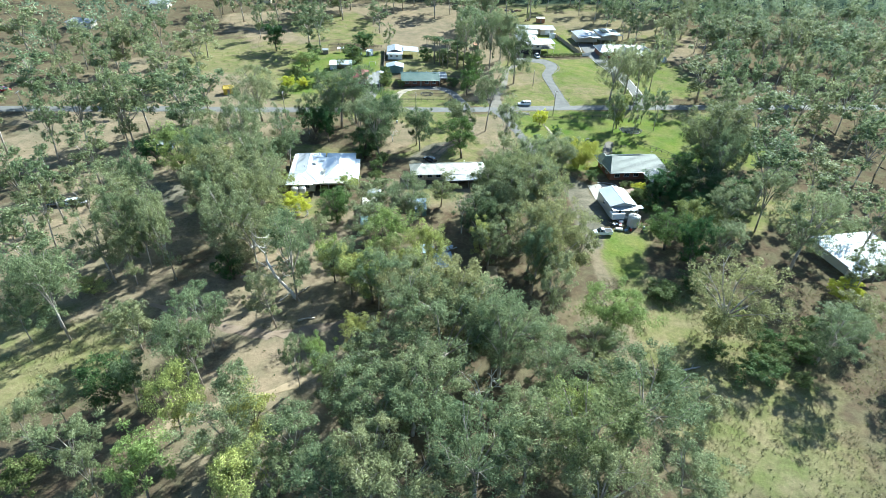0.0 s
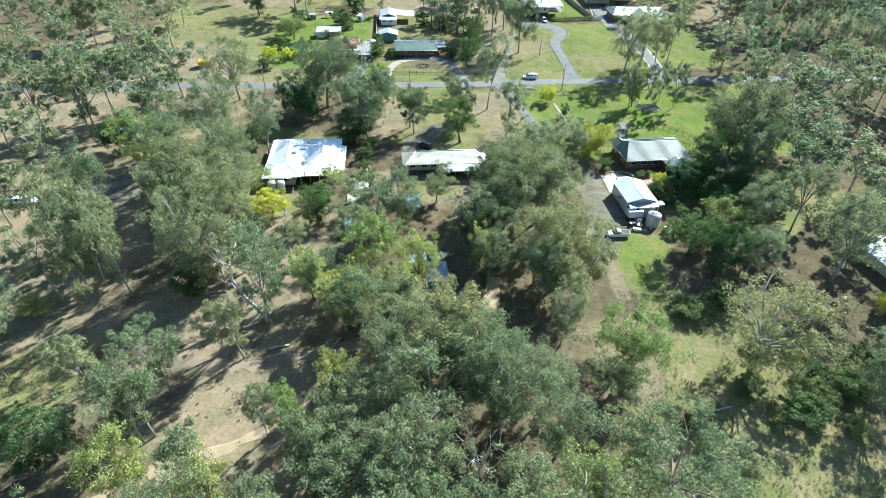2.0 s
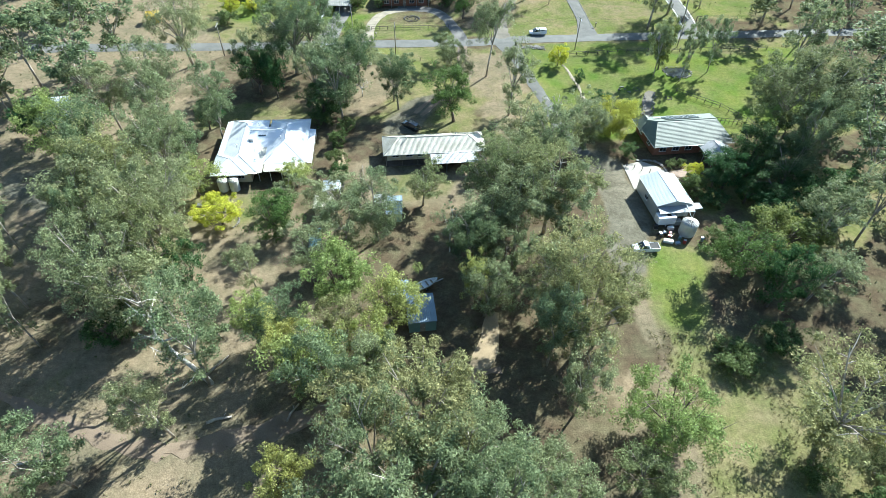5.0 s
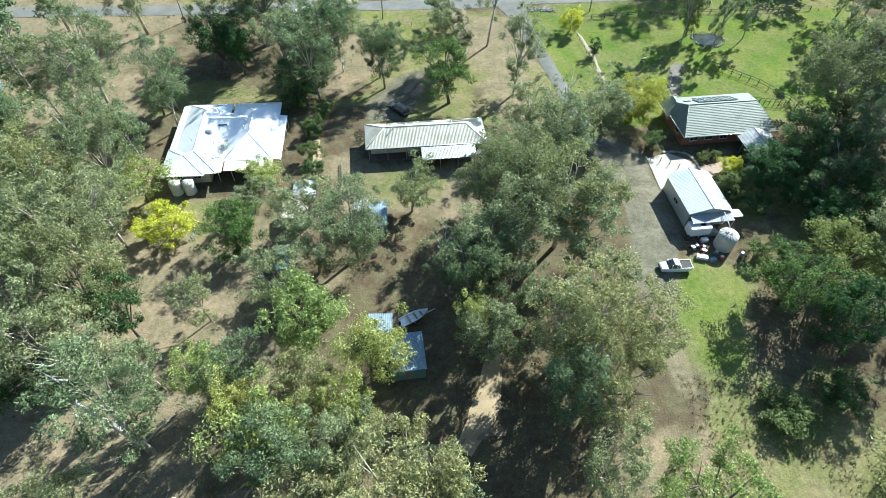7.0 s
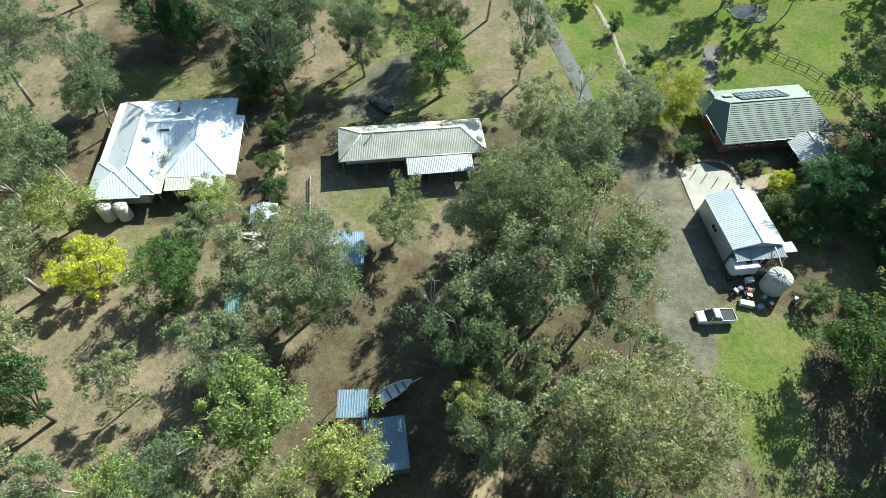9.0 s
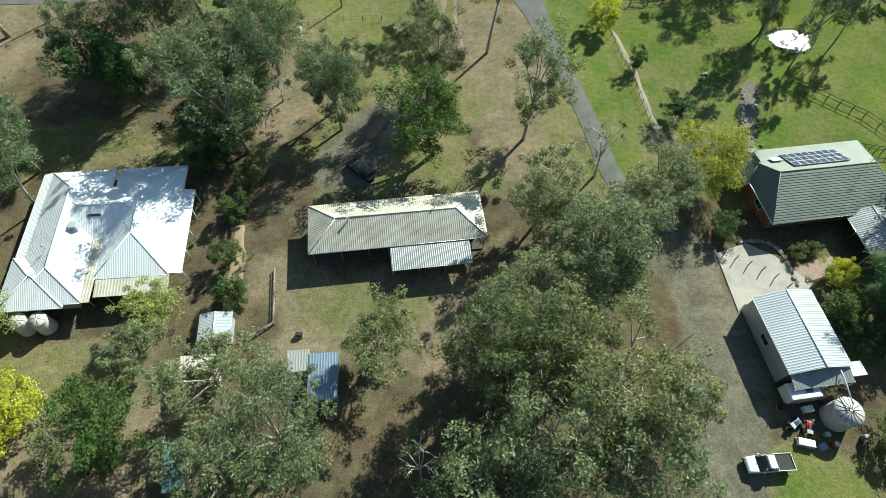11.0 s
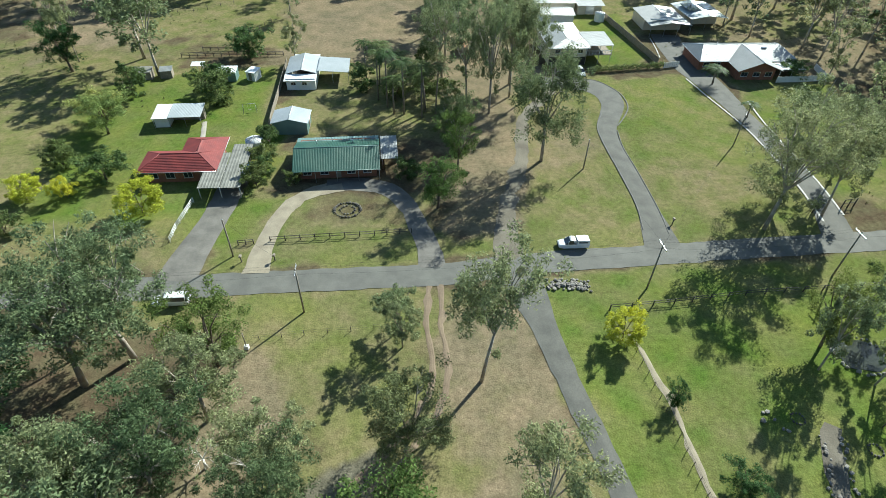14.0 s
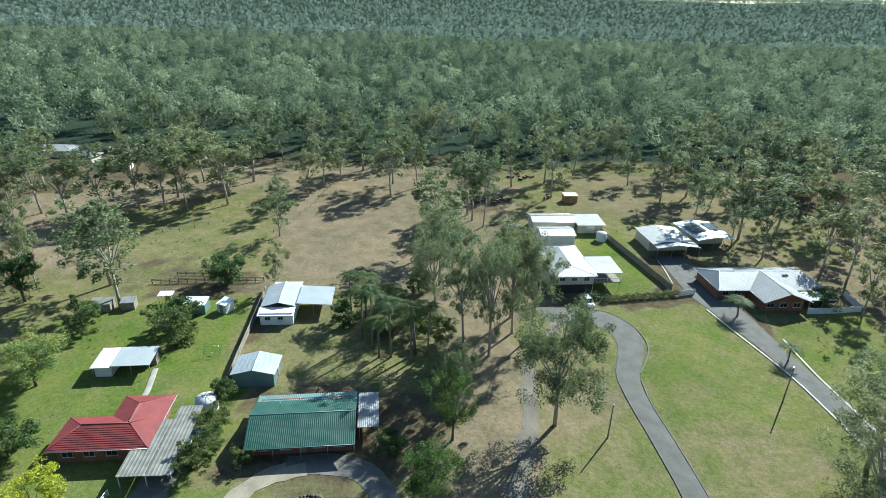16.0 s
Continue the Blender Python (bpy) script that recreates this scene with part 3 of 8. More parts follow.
# ---- roads and drives ----
strip("road", [(-260, -8), (-180, 2), (-102, 9.5), (-66, 12.2), (-40, 14.8), (-13, 17.4), (5, 19.0), (24, 22.4), (42, 24.5), (60, 26.8), (76, 28.5), (120, 33), (190, 40), (260, 46)],
      [6.0, 5.4, 4.9, 4.8, 5.0, 6.0], ASPHALT, 0.05, "grey sealed country road with worn edges", 0.2)
strip("driveway_1", [(43.2, 26.0), (43.5, 37), (42.9, 49), (42.2, 58), (42.4, 66), (44.4, 71.5), (46.2, 77.0), (46.0, 82.5), (43.0, 86.8), (38, 88), (30, 88.5)], [6.5, 3.6, 3.5, 3.7, 5.0, 7.4, 5.6], BITUMEN, 0.06, "dark bitumen driveway with concrete edging", 0.05)
strip("driveway_2", [(74.6, 28.8), (76.6, 38.3), (77.2, 49.0), (77, 58), (76.4, 66), (75.4, 74), (74.6, 82), (73, 92), (71, 100), (71, 112), (72, 122)], [6.0, 4.2, 4.2, 4.6, 7.5, 7.0, 8.5], BITUMEN, 0.065, "grey bitumen driveway between pale concrete kerbs", 0.05)
strip("driveway_3", [(-22.8, 18.6), (-23.0, 24), (-22.4, 31), (-20.6, 36.8), (-17, 40.6), (-12.5, 42.3)], [4.2, 3.0, 3.0, 3.2, 3.4], GRAVEL, 0.058, "pale gravel end of a half-circle driveway", 0.25)
strip("driveway_7", [(-15.5, 42.4), (-9.5, 42.9), (-3.8, 41.4), (0.0, 36.4), (2.2, 30.5), (4.0, 25.2), (4.6, 20.6)], [3.6, 4.2, 3.8, 3.4, 3.6, 4.6], CONCRETE_OLD, 0.054, "stained grey concrete end of a half-circle driveway", 0.15)
strip("driveway_4", [(-34.6, 16.6), (-34.0, 24), (-33.2, 31), (-32.8, 39), (-33.0, 46)], [6.5, 5.4, 4.8, 5.2, 5.4], CONCRETE_OLD, 0.06, "stained concrete driveway to the carport", 0.12)
strip("driveway_5", [(17.0, 22.4), (17.2, 30), (18.2, 38), (20.4, 46), (22.4, 54), (23.0, 62), (24.6, 70), (29, 78), (33, 85)], [5.0, 3.2, 3.0, 2.8, 2.6, 3.0], GRAVEL_GREY, 0.04, "grey gravel track between gum trees", 0.6)
strip("track_1", [(4.3, 16.5), (4.0, 9), (5.0, 2.5), (4.4, -3), (0.6, -9.5), (-4, -15), (-7, -20)], [1.0, 0.8, 0.8, 0.8, 1.2], DIRT, 0.03, "bare wheel track worn into the grass", 0.35, seed=2)
strip("track_2", [(6.2, 16.8), (6.0, 9), (7.0, 2.5), (6.2, -4), (2.4, -10.5), (-2.2, -16), (-5, -21)], [1.0, 0.8, 0.8, 0.8, 1.2], DIRT, 0.03, "bare wheel track worn into the grass", 0.35, seed=3)
strip("driveway_6", [(17.8, 20.2), (19.7, 13.4), (21.6, 4.8), (23.4, -3.2), (25.5, -11.6), (26.8, -18), (28.2, -26), (30.6, -32.5), (32.2, -36)], [7.5, 3.8, 3.1, 3.0, 3.0, 3.4], BITUMEN, 0.058, "narrow bitumen driveway winding to a tiled house", 0.12)
patch("slab", [(39.8, -39.2), (44.2, -37.6), (47.5, -39.5), (51.0, -43.6), (49.0, -45.6), (41.4, -46.6), (40.4, -47.6)], CONCRETE, 0.075, "pale concrete apron before a shed", 0.1)
strip("track_3", [(-22.5, -36), (-21.8, -41), (-21.5, -46), (-22, -52)], [1.2, 2.0, 1.6, 0.8], SAND, 0.036, "strip of pale sand between shrubs", 0.4, seed=7)
strip("track_4", [(-64, -98), (-50, -103), (-38, -106), (-24, -103), (-12, -98), (0, -95), (10, -92)], [1.5, 2.2, 2.6, 3.0, 2.0, 1.2], DIRT, 0.03, "dirt track under gum trees", 0.6, seed=8)
strip("track_5", [(-52, -133), (-45, -127), (-37, -122.5), (-30, -119.5), (-24, -114), (-20, -108)], [1.4, 2.0, 2.2, 1.8, 1.0], SAND, 0.032, "pale sandy track under gum trees", 0.6, seed=9)
strip("track_6", [(5, -95), (7.4, -90), (8.6, -86), (9, -81)], [2.5, 3.4, 2.6], SAND, 0.033, "patch of pale sand in the shade", 0.5, seed=10)
for n, side, line in ((1, 1, [(45.2, 30), (45.4, 37), (44.8, 49), (44.1, 58), (44.5, 65)]), (2, 1, [(41.0, 31), (41.6, 38), (41.0, 49), (40.3, 58), (40.3, 66), (42.6, 72.5)])):
    strip("kerb_%d" % n, line, 0.22, KERB_DARK, 0.10, "low weathered edging of a driveway", 0.0)
strip("kerb_3", [(74.2, 34), (74.8, 42), (74.9, 49), (74.6, 57), (73.9, 66), (72.4, 74), (70.6, 82), (68.6, 92)], 0.42, KERB, 0.11, "pale concrete kerb of a driveway", 0.0)
strip("kerb_4", [(78.9, 36), (79.4, 43), (79.5, 49), (79.3, 58), (79.0, 66), (79.2, 74), (79.6, 80)], 0.42, KERB, 0.11, "pale concrete kerb of a driveway", 0.0)
strip("kerb_5", [(65.6, 105), (66.4, 112), (66.8, 119)], 0.3, KERB, 0.10, "pale concrete kerb of a driveway", 0.0)
strip("kerb_6", [(45, 67), (47.2, 70.5), (49.6, 76), (49.6, 82), (47.6, 86.6), (44.5, 90), (39, 91)], 0.3, KERB_DARK, 0.10, "dark edging of a turning circle", 0.0)


# ---- trees ----
def limbs(bm, rng, height, reach, forks, base_r, lean=0.1, fork_at=0.4):
    """A trunk that forks into limbs. Returns the places where foliage hangs."""
    tips = []
    lx, ly = rng.normal(0, lean, 2) * height * 0.3
    trunk = [(0, 0, -0.3), (lx * 0.15, ly * 0.15, height * fork_at * 0.5), (lx * 0.4, ly * 0.4, height * fork_at)]
    tube(bm, trunk, [base_r * 1.25, base_r, base_r * 0.82], 7)
    top = Vector(trunk[-1])
    for k in range(forks):
        a = 6.283 * (k + rng.uniform(-0.3, 0.3)) / forks
        out = reach * (0.25 if k == 0 else rng.uniform(0.5, 0.95))
        end = Vector((lx + out * math.cos(a), ly + out * math.sin(a), height * (0.93 if k == 0 else rng.uniform(0.62, 0.88))))
        mid = top.lerp(end, 0.5) + Vector((rng.normal(0, 0.3), rng.normal(0, 0.3), rng.uniform(0.1, 0.9)))
        tube(bm, [top, mid, end], [base_r * 0.6, base_r * 0.38, base_r * 0.1], 5, False)
        tips.append(end)
        for j in range(3):
            s = mid.lerp(end, rng.uniform(0.0, 0.7))
            b = a + rng.uniform(-1.4, 1.4)
            e = s + Vector((math.cos(b) * reach * rng.uniform(0.2, 0.5), math.sin(b) * reach * rng.uniform(0.2, 0.5), rng.uniform(-0.05, 0.18) * height))
            tube(bm, [s, s.lerp(e, 0.5) + Vector((0, 0, 0.25)), e], [base_r * 0.26, base_r * 0.16, base_r * 0.05], 4, False)
            tips.append(e)
    return tips


def leaves(rng, centres, sizes, count, length, width, droop=0.6, flat=0.8, facing=1.15):
    """Many narrow leaf sprays in uneven clumps round the given places."""
    n = len(centres)
    idx = rng.integers(0, n, count)
    d = rng.normal(size=(count, 3))
    d /= np.linalg.norm(d, axis=1)[:, None]
    r = rng.uniform(0.35, 1.05, count) ** 0.7
    c = np.array([tuple(v) for v in centres])[idx] + d * (r * np.array(sizes)[idx])[:, None] * np.array([1, 1, flat])
    ax = rng.normal(size=(count, 3))
    ax[:, 2] -= droop * 1.6
    ax += d * 0.5
    ax /= np.linalg.norm(ax, axis=1)[:, None]
    side = np.cross(ax, rng.normal(size=(count, 3)) + d * facing * 3.0)
    side /= np.linalg.norm(side, axis=1)[:, None]
    ln = length * rng.uniform(0.6, 1.35, count)[:, None]
    wd = width * rng.uniform(0.6, 1.3, count)[:, None]
    v = np.stack([c - ax * ln * 0.4 - side * wd * 0.5, c - ax * ln * 0.3 + side * wd * 0.5, c + ax * ln * 0.6], 1).reshape(-1, 3)
    return v, np.arange(count * 3).reshape(-1, 3)


def quad_mesh(name, v, f, material):
    me = bpy.data.meshes.new(name)
    me.vertices.add(len(v))
    me.vertices.foreach_set("co", np.asarray(v, np.float32).ravel())
    me.loops.add(f.size)
    me.loops.foreach_set("vertex_index", f.ravel().astype(np.int32))
    me.polygons.add(len(f))
    me.polygons.foreach_set("loop_start", np.arange(0, f.size, f.shape[1], dtype=np.int32))
    me.materials.append(material)
    me.update(calc_edges=True)
    return me


KINDS = {}


def tree_kind(key, name, label, category, variants, leaf_mat, bark, height, reach, forks, base_r, clumps, clump_r, count, length, width, droop=0.6, flat=0.8, fork_at=0.4, low=0.4):
    """Meshes for a few trees of one kind, shared by all its copies."""
    made = []
    for n in range(variants):
        rng = np.random.default_rng(sum(map(ord, key)) * 7 + n)
        bm = bmesh.new()
        tips = limbs(bm, rng, height, reach, forks + n % 2, base_r, fork_at=fork_at)
        trunk = bpy.data.meshes.new("trunk")
        bm.to_mesh(trunk)
        bm.free()
        trunk.materials.append(bark)
        cs, rs = [], []
        lobes = [Vector(p) for p in tips[::2] if p[2] > height * low]
        for k in range(max(4, clumps // 5)):
            a, c, q = rng.uniform(0, 6.283), rng.uniform(-1.0, 0.9), rng.uniform(0.5, 0.9)
            w = math.sqrt(max(0.05, 1 - c * c)) * reach * q
            lobes.append(Vector((math.cos(a) * w, math.sin(a) * w, height * (low + (0.95 - low) * (0.5 + 0.5 * c)))))
        big = [clump_r * rng.uniform(0.75, 1.35) for p in lobes]
        for k in range(clumps):
            j = int(rng.integers(0, len(lobes))) if k >= len(lobes) else k
            d = Vector(rng.normal(0, 0.55, 3)) * big[j]
            cs.append(lobes[j] + Vector((d.x, d.y, d.z * flat)))
            rs.append(big[j] * rng.uniform(0.38, 0.7))
        if count:
            v, f = leaves(rng, cs, rs, count, length, width, droop, flat)
            crown = quad_mesh("crown", v, f, leaf_mat)
        else:
            crown = None
        made.append((trunk, crown))
    KINDS[key] = (name, label, category, made, height, reach)


tree_kind("g", "gum_tree", "tall grey-green eucalyptus with pale bark and drooping clumps of leaves", "tree", 8, LEAF_GUM, BARK_PALE, 22, 4.2, 6, 0.19, 90, 1.5, 9600, 0.38, 0.165, 0.15, 1.15, 0.36, 0.28)
tree_kind("g_small", "gum_tree", "slender young grey-green eucalyptus with pale bark", "tree", 5, LEAF_GUM, BARK_PALE, 14, 3.2, 5, 0.13, 60, 1.15, 5600, 0.36, 0.155, 0.15, 1.15, 0.34, 0.26)
tree_kind("g_large", "gum_tree", "spreading old grey-green eucalyptus with pale limbs and hanging leaves", "tree", 5, LEAF_GUM, BARK_PALE, 22, 6.6, 8, 0.30, 150, 1.75, 17000, 0.38, 0.165, 0.15, 1.1, 0.34, 0.28)
tree_kind("o_large", "gum_tree", "spreading olive-green eucalyptus with a broad sunlit crown", "tree", 3, LEAF_OLIVE, BARK_PALE, 20, 6.6, 8, 0.30, 150, 1.75, 17000, 0.38, 0.165, 0.15, 1.1, 0.32, 0.26)
tree_kind("l_large", "wattle_tree", "broad light-green leafy tree with a domed crown", "tree", 2, LEAF_LIGHT, BARK_DARK, 14, 7.0, 7, 0.28, 150, 1.8, 17000, 0.36, 0.17, 0.4, 1.0, 0.28, 0.28)
tree_kind("f", "gum_tree", "tall grey-green eucalyptus with a bare pale trunk", "tree", 6, LEAF_GUM, BARK_PALE, 22, 4.2, 6, 0.19, 64, 1.5, 2800, 0.66, 0.32, 0.15, 1.15, 0.38, 0.32)
tree_kind("o", "gum_tree", "tall olive-green eucalyptus with an open sunlit crown", "tree", 3, LEAF_OLIVE, BARK_PALE, 20, 4.2, 6, 0.19, 90, 1.5, 9600, 0.38, 0.165, 0.15, 1.15, 0.34, 0.26)
tree_kind("e", "gum_tree", "dense dark olive eucalyptus with hanging clumps of leaves", "tree", 3, LEAF_DENSE, BARK_PALE, 22, 5.8, 8, 0.26, 150, 1.8, 19000, 0.38, 0.17, 0.3, 1.15, 0.34, 0.26)
tree_kind("l", "wattle_tree", "light-green leafy tree with a rounded crown", "tree", 4, LEAF_LIGHT, BARK_DARK, 13, 3.8, 5, 0.2, 84, 1.55, 9000, 0.35, 0.17, 0.4, 1.0, 0.3, 0.3)
tree_kind("k", "shade_tree", "bright green dense shade tree", "tree", 3, LEAF_BRIGHT, BARK_DARK, 14, 4.0, 6, 0.26, 90, 1.6, 11000, 0.32, 0.17, 0.3, 1.0, 0.25, 0.22)
tree_kind("d", "mango_tree", "dark green dense round-crowned tree", "tree", 3, LEAF_DARK, BARK_DARK, 11, 4.0, 6, 0.28, 90, 1.5, 9500, 0.33, 0.18, 0.3, 0.95, 0.2, 0.18)
tree_kind("y", "golden_wattle", "yellow-flowering wattle with a rounded crown", "tree", 2, LEAF_YELLOW, BARK_DARK, 6, 3.4, 5, 0.14, 90, 1.05, 9000, 0.26, 0.16, 0.2, 0.8, 0.22, 0.25)
tree_kind("z", "golden_wattle", "broad wattle with a dense dome of yellow-green leaves", "tree", 1, LEAF_LIME, BARK_DARK, 8, 4.8, 7, 0.2, 150, 1.7, 21000, 0.28, 0.16, 0.2, 0.85, 0.22, 0.22)
tree_kind("s", "shrub", "dull green garden shrub", "shrub", 4, LEAF_SHRUB, BARK_DARK, 4, 2.1, 5, 0.08, 60, 0.85, 5400, 0.24, 0.145, 0.2, 0.85, 0.12, 0.12)
tree_kind("b", "bare_tree", "nearly leafless grey tree with thin pale branches", "tree", 2, LEAF_GUM, BARK_WHITE, 9, 3.4, 7, 0.17, 16, 0.9, 300, 0.4, 0.2)


def frond_tree(n, top=5.4):
    rng = np.random.default_rng(90 + n)
    bm = bmesh.new()
    tube(bm, [(0, 0, -0.3), (0.1, 0, top * 0.46), (0.15, 0.1, top)], [0.2, 0.16, 0.13], 8)
    trunk = bpy.data.meshes.new("trunk")
    bm.to_mesh(trunk)
    bm.free()
    trunk.materials.append(BARK_PALM)
    vs, k = [], 0
    for i in range(22):
        a, rise, ln = 6.283 * i / 22 + rng.uniform(-0.2, 0.2), rng.uniform(0.1, 1.5), rng.uniform(2.2, 3.0)
        h = Vector((math.cos(a), math.sin(a), 0))
        s = Vector((-math.sin(a), math.cos(a), 0))
        spine = [Vector((0.15, 0.1, top)) + h * ln * t + Vector((0, 0, rise * t * 1.4 - 2.4 * t * t)) for t in np.linspace(0, 1, 11)]
        for p, q in zip(spine, spine[1:]):
            w = 0.62 * math.sin(3.0 * min(1, (k % 10 + 1) / 10.5))
            for sg in (-1, 1):
                tip = (p + q) / 2 + s * sg * w + h * 0.28 - Vector((0, 0, 0.3 * w))
                m = p.lerp(q, 0.5)
                for e, z in ((p, 0.0), (m, 0.12)):
                    g = p.lerp(m, 0.62) - p
                    vs += [e, tip + h * (z - 0.03), tip + h * (z + 0.02), e + g] if sg > 0 else [e + g, tip + h * (z + 0.02), tip + h * (z - 0.03), e]
            k += 1
    crown = quad_mesh("crown", np.array([tuple(v) for v in vs]), np.arange(len(vs)).reshape(-1, 4), LEAF_PALM)
    return trunk, crown


KINDS["p"] = ("palm", "garden palm with arching green fronds", "palm", [frond_tree(n) for n in range(2)], 6.5, 2.8)
KINDS["p_tall"] = ("palm", "tall garden palm with a slim trunk and arching fronds", "palm", [frond_tree(n, 10.6) for n in range(2, 5)], 11.7, 2.8)
GROUPS = {"gum_tree": "gum trees", "wattle_tree": "leafy trees", "shade_tree": "shade trees", "mango_tree": "dark trees", "golden_wattle": "golden wattles",
          "shrub": "garden shrubs", "bare_tree": "bare trees", "palm": "garden palms"}
FIRST = {}
tree_rng = np.random.default_rng(11)


SIZES = {"g": ((3.7, "g_small"), (5.6, "g"), (99, "g_large")), "o": ((5.6, "o"), (99, "o_large")), "l": ((5.6, "l"), (99, "l_large"))}


def tree(key, x, y, h, r):
    """One tree of a kind at x, y, with its height and the reach of its crown."""
    key = next((k for limit, k in SIZES.get(key, ()) if r <= limit), key)
    name, label, category, made, height, reach = KINDS[key]
    n = int(tree_rng.integers(0, len(made)))
    sx = r / reach * tree_rng.uniform(0.90, 1.04)
    m = Matrix.LocRotScale((x, y, 0), Euler((tree_rng.normal(0, 0.045), tree_rng.normal(0, 0.045), tree_rng.uniform(0, 6.283))), (sx, sx * tree_rng.uniform(0.88, 1.12), h / height * tree_rng.uniform(0.92, 1.05)))
    if (key, n) in FIRST:
        first = FIRST[key, n]
        return copy_thing(first, m @ Matrix.Diagonal((1 / first.scale[0], 1 / first.scale[1], 1 / first.scale[2], 1)))
    ob = FIRST[key, n] = tagged(new(name), label, category, GROUPS[name])
    trunk, crown = made[n]
    new("trunk", trunk).parent = ob
    if crown:
        new("crown", crown).parent = ob
    ob.matrix_basis = m
    return ob


# ---- distant woods ----
def woods(name, label, seed, places, heights, count, leaf_len, leaf_wid, clumps, material):
    """A wood of countless trees joined into one mesh of leaf sprays."""
    rng = np.random.default_rng(seed)
    kinds = []
    for k in range(6):
        cs, rs = [], []
        for j in range(clumps):
            a, q = rng.uniform(0, 6.283), rng.uniform(0.0, 1) ** 0.6
            cs.append((math.cos(a) * 0.19 * q, math.sin(a) * 0.19 * q, 0.86 - 0.30 * q * q - rng.uniform(0, 0.22)))
            rs.append(rng.uniform(0.09, 0.15))
        kinds.append(leaves(rng, cs, rs, count, leaf_len, leaf_wid, 0.0, 1.0, 1.6)[0])
    out = []
    for (x, y, z), h in zip(places, heights):
        v = kinds[int(rng.integers(0, 6))] * h
        a = rng.uniform(0, 6.283)
        c, s = math.cos(a), math.sin(a)
        out.append(np.stack([v[:, 0] * c - v[:, 1] * s + x, v[:, 0] * s + v[:, 1] * c + y, v[:, 2] + z], -1))
    v = np.concatenate(out)
    ob = new(name, quad_mesh(name, v, np.arange(len(v)).reshape(-1, 3), material))
    tint = np.repeat(np.clip(rng.normal(1.0, 0.24, len(out)), 0.55, 1.6), count * 3)
    ob.data.attributes.new("tint", 'FLOAT', 'POINT').data.foreach_set("value", tint.astype(np.float32))
    return tagged(ob, label, kind="stuff")


# ---- houses ----
def roof_face(bm, pts, style, spacing):
    """A roof plane from its outline, eave edge first, with ribs up the slope or courses of tiles along it."""
    p = [Vector(q) for q in pts]
    e = (p[1] - p[0]).normalized()
    nrm = (p[1] - p[0]).cross(p[-1] - p[0]).normalized()
    if nrm.z < 0:
        nrm = -nrm
    up = nrm.cross(e).normalized()
    if up.z < 0:
        up = -up
    top = [bm.verts.new(q) for q in p]
    low = [bm.verts.new(q - nrm * 0.07) for q in p]
    bm.faces.new(top)
    bm.faces.new(low[::-1])
    for i in range(len(p)):
        j = (i + 1) % len(p)
        bm.faces.new((top[i], low[i], low[j], top[j]))
    flat = [((q - p[0]).dot(e), (q - p[0]).dot(up)) for q in p]

    def span(axis, c):
        got = []
        for (a, b) in zip(flat, flat[1:] + flat[:1]):
            if (a[axis] - c) * (b[axis] - c) < 0:
                t = (c - a[axis]) / (b[axis] - a[axis])
                got.append(a[1 - axis] + t * (b[1 - axis] - a[1 - axis]))
        return (min(got), max(got)) if len(got) >= 2 else None

    def at(u, v, h):
        return bm.verts.new(p[0] + e * u + up * v + nrm * h)

    axis = 0 if style == "rib" else 1
    lo, hi = min(f[axis] for f in flat) + 0.01, max(f[axis] for f in flat) - 0.01
    if style == "rib":
        w = spacing * 0.3
        lines = [(lo, 0.004)] + [(c + d, z) for c in np.arange(lo + spacing * 0.5, hi - w, spacing) for d, z in ((-w, 0.004), (0, 0.004 + spacing * 0.085), (w, 0.004))] + [(hi, 0.004)]
    else:
        lines = [q for c in np.arange(lo, hi - spacing, spacing) for q in ((c, 0.055), (c + spacing * 0.97, 0.008))] + [(hi, 0.008)]
    last = None
    for c, z in lines:
        s = span(axis, c)
        if not s:
            continue
        row = [at(c, s[0], z), at(c, s[1], z)] if axis == 0 else [at(s[0], c, z), at(s[1], c, z)]
        if last:
            bm.faces.new((last[0], last[1], row[1], row[0]))
        last = row


def cap(bm, a, b, r=0.09):
    tube(bm, [a, b], r, 5)


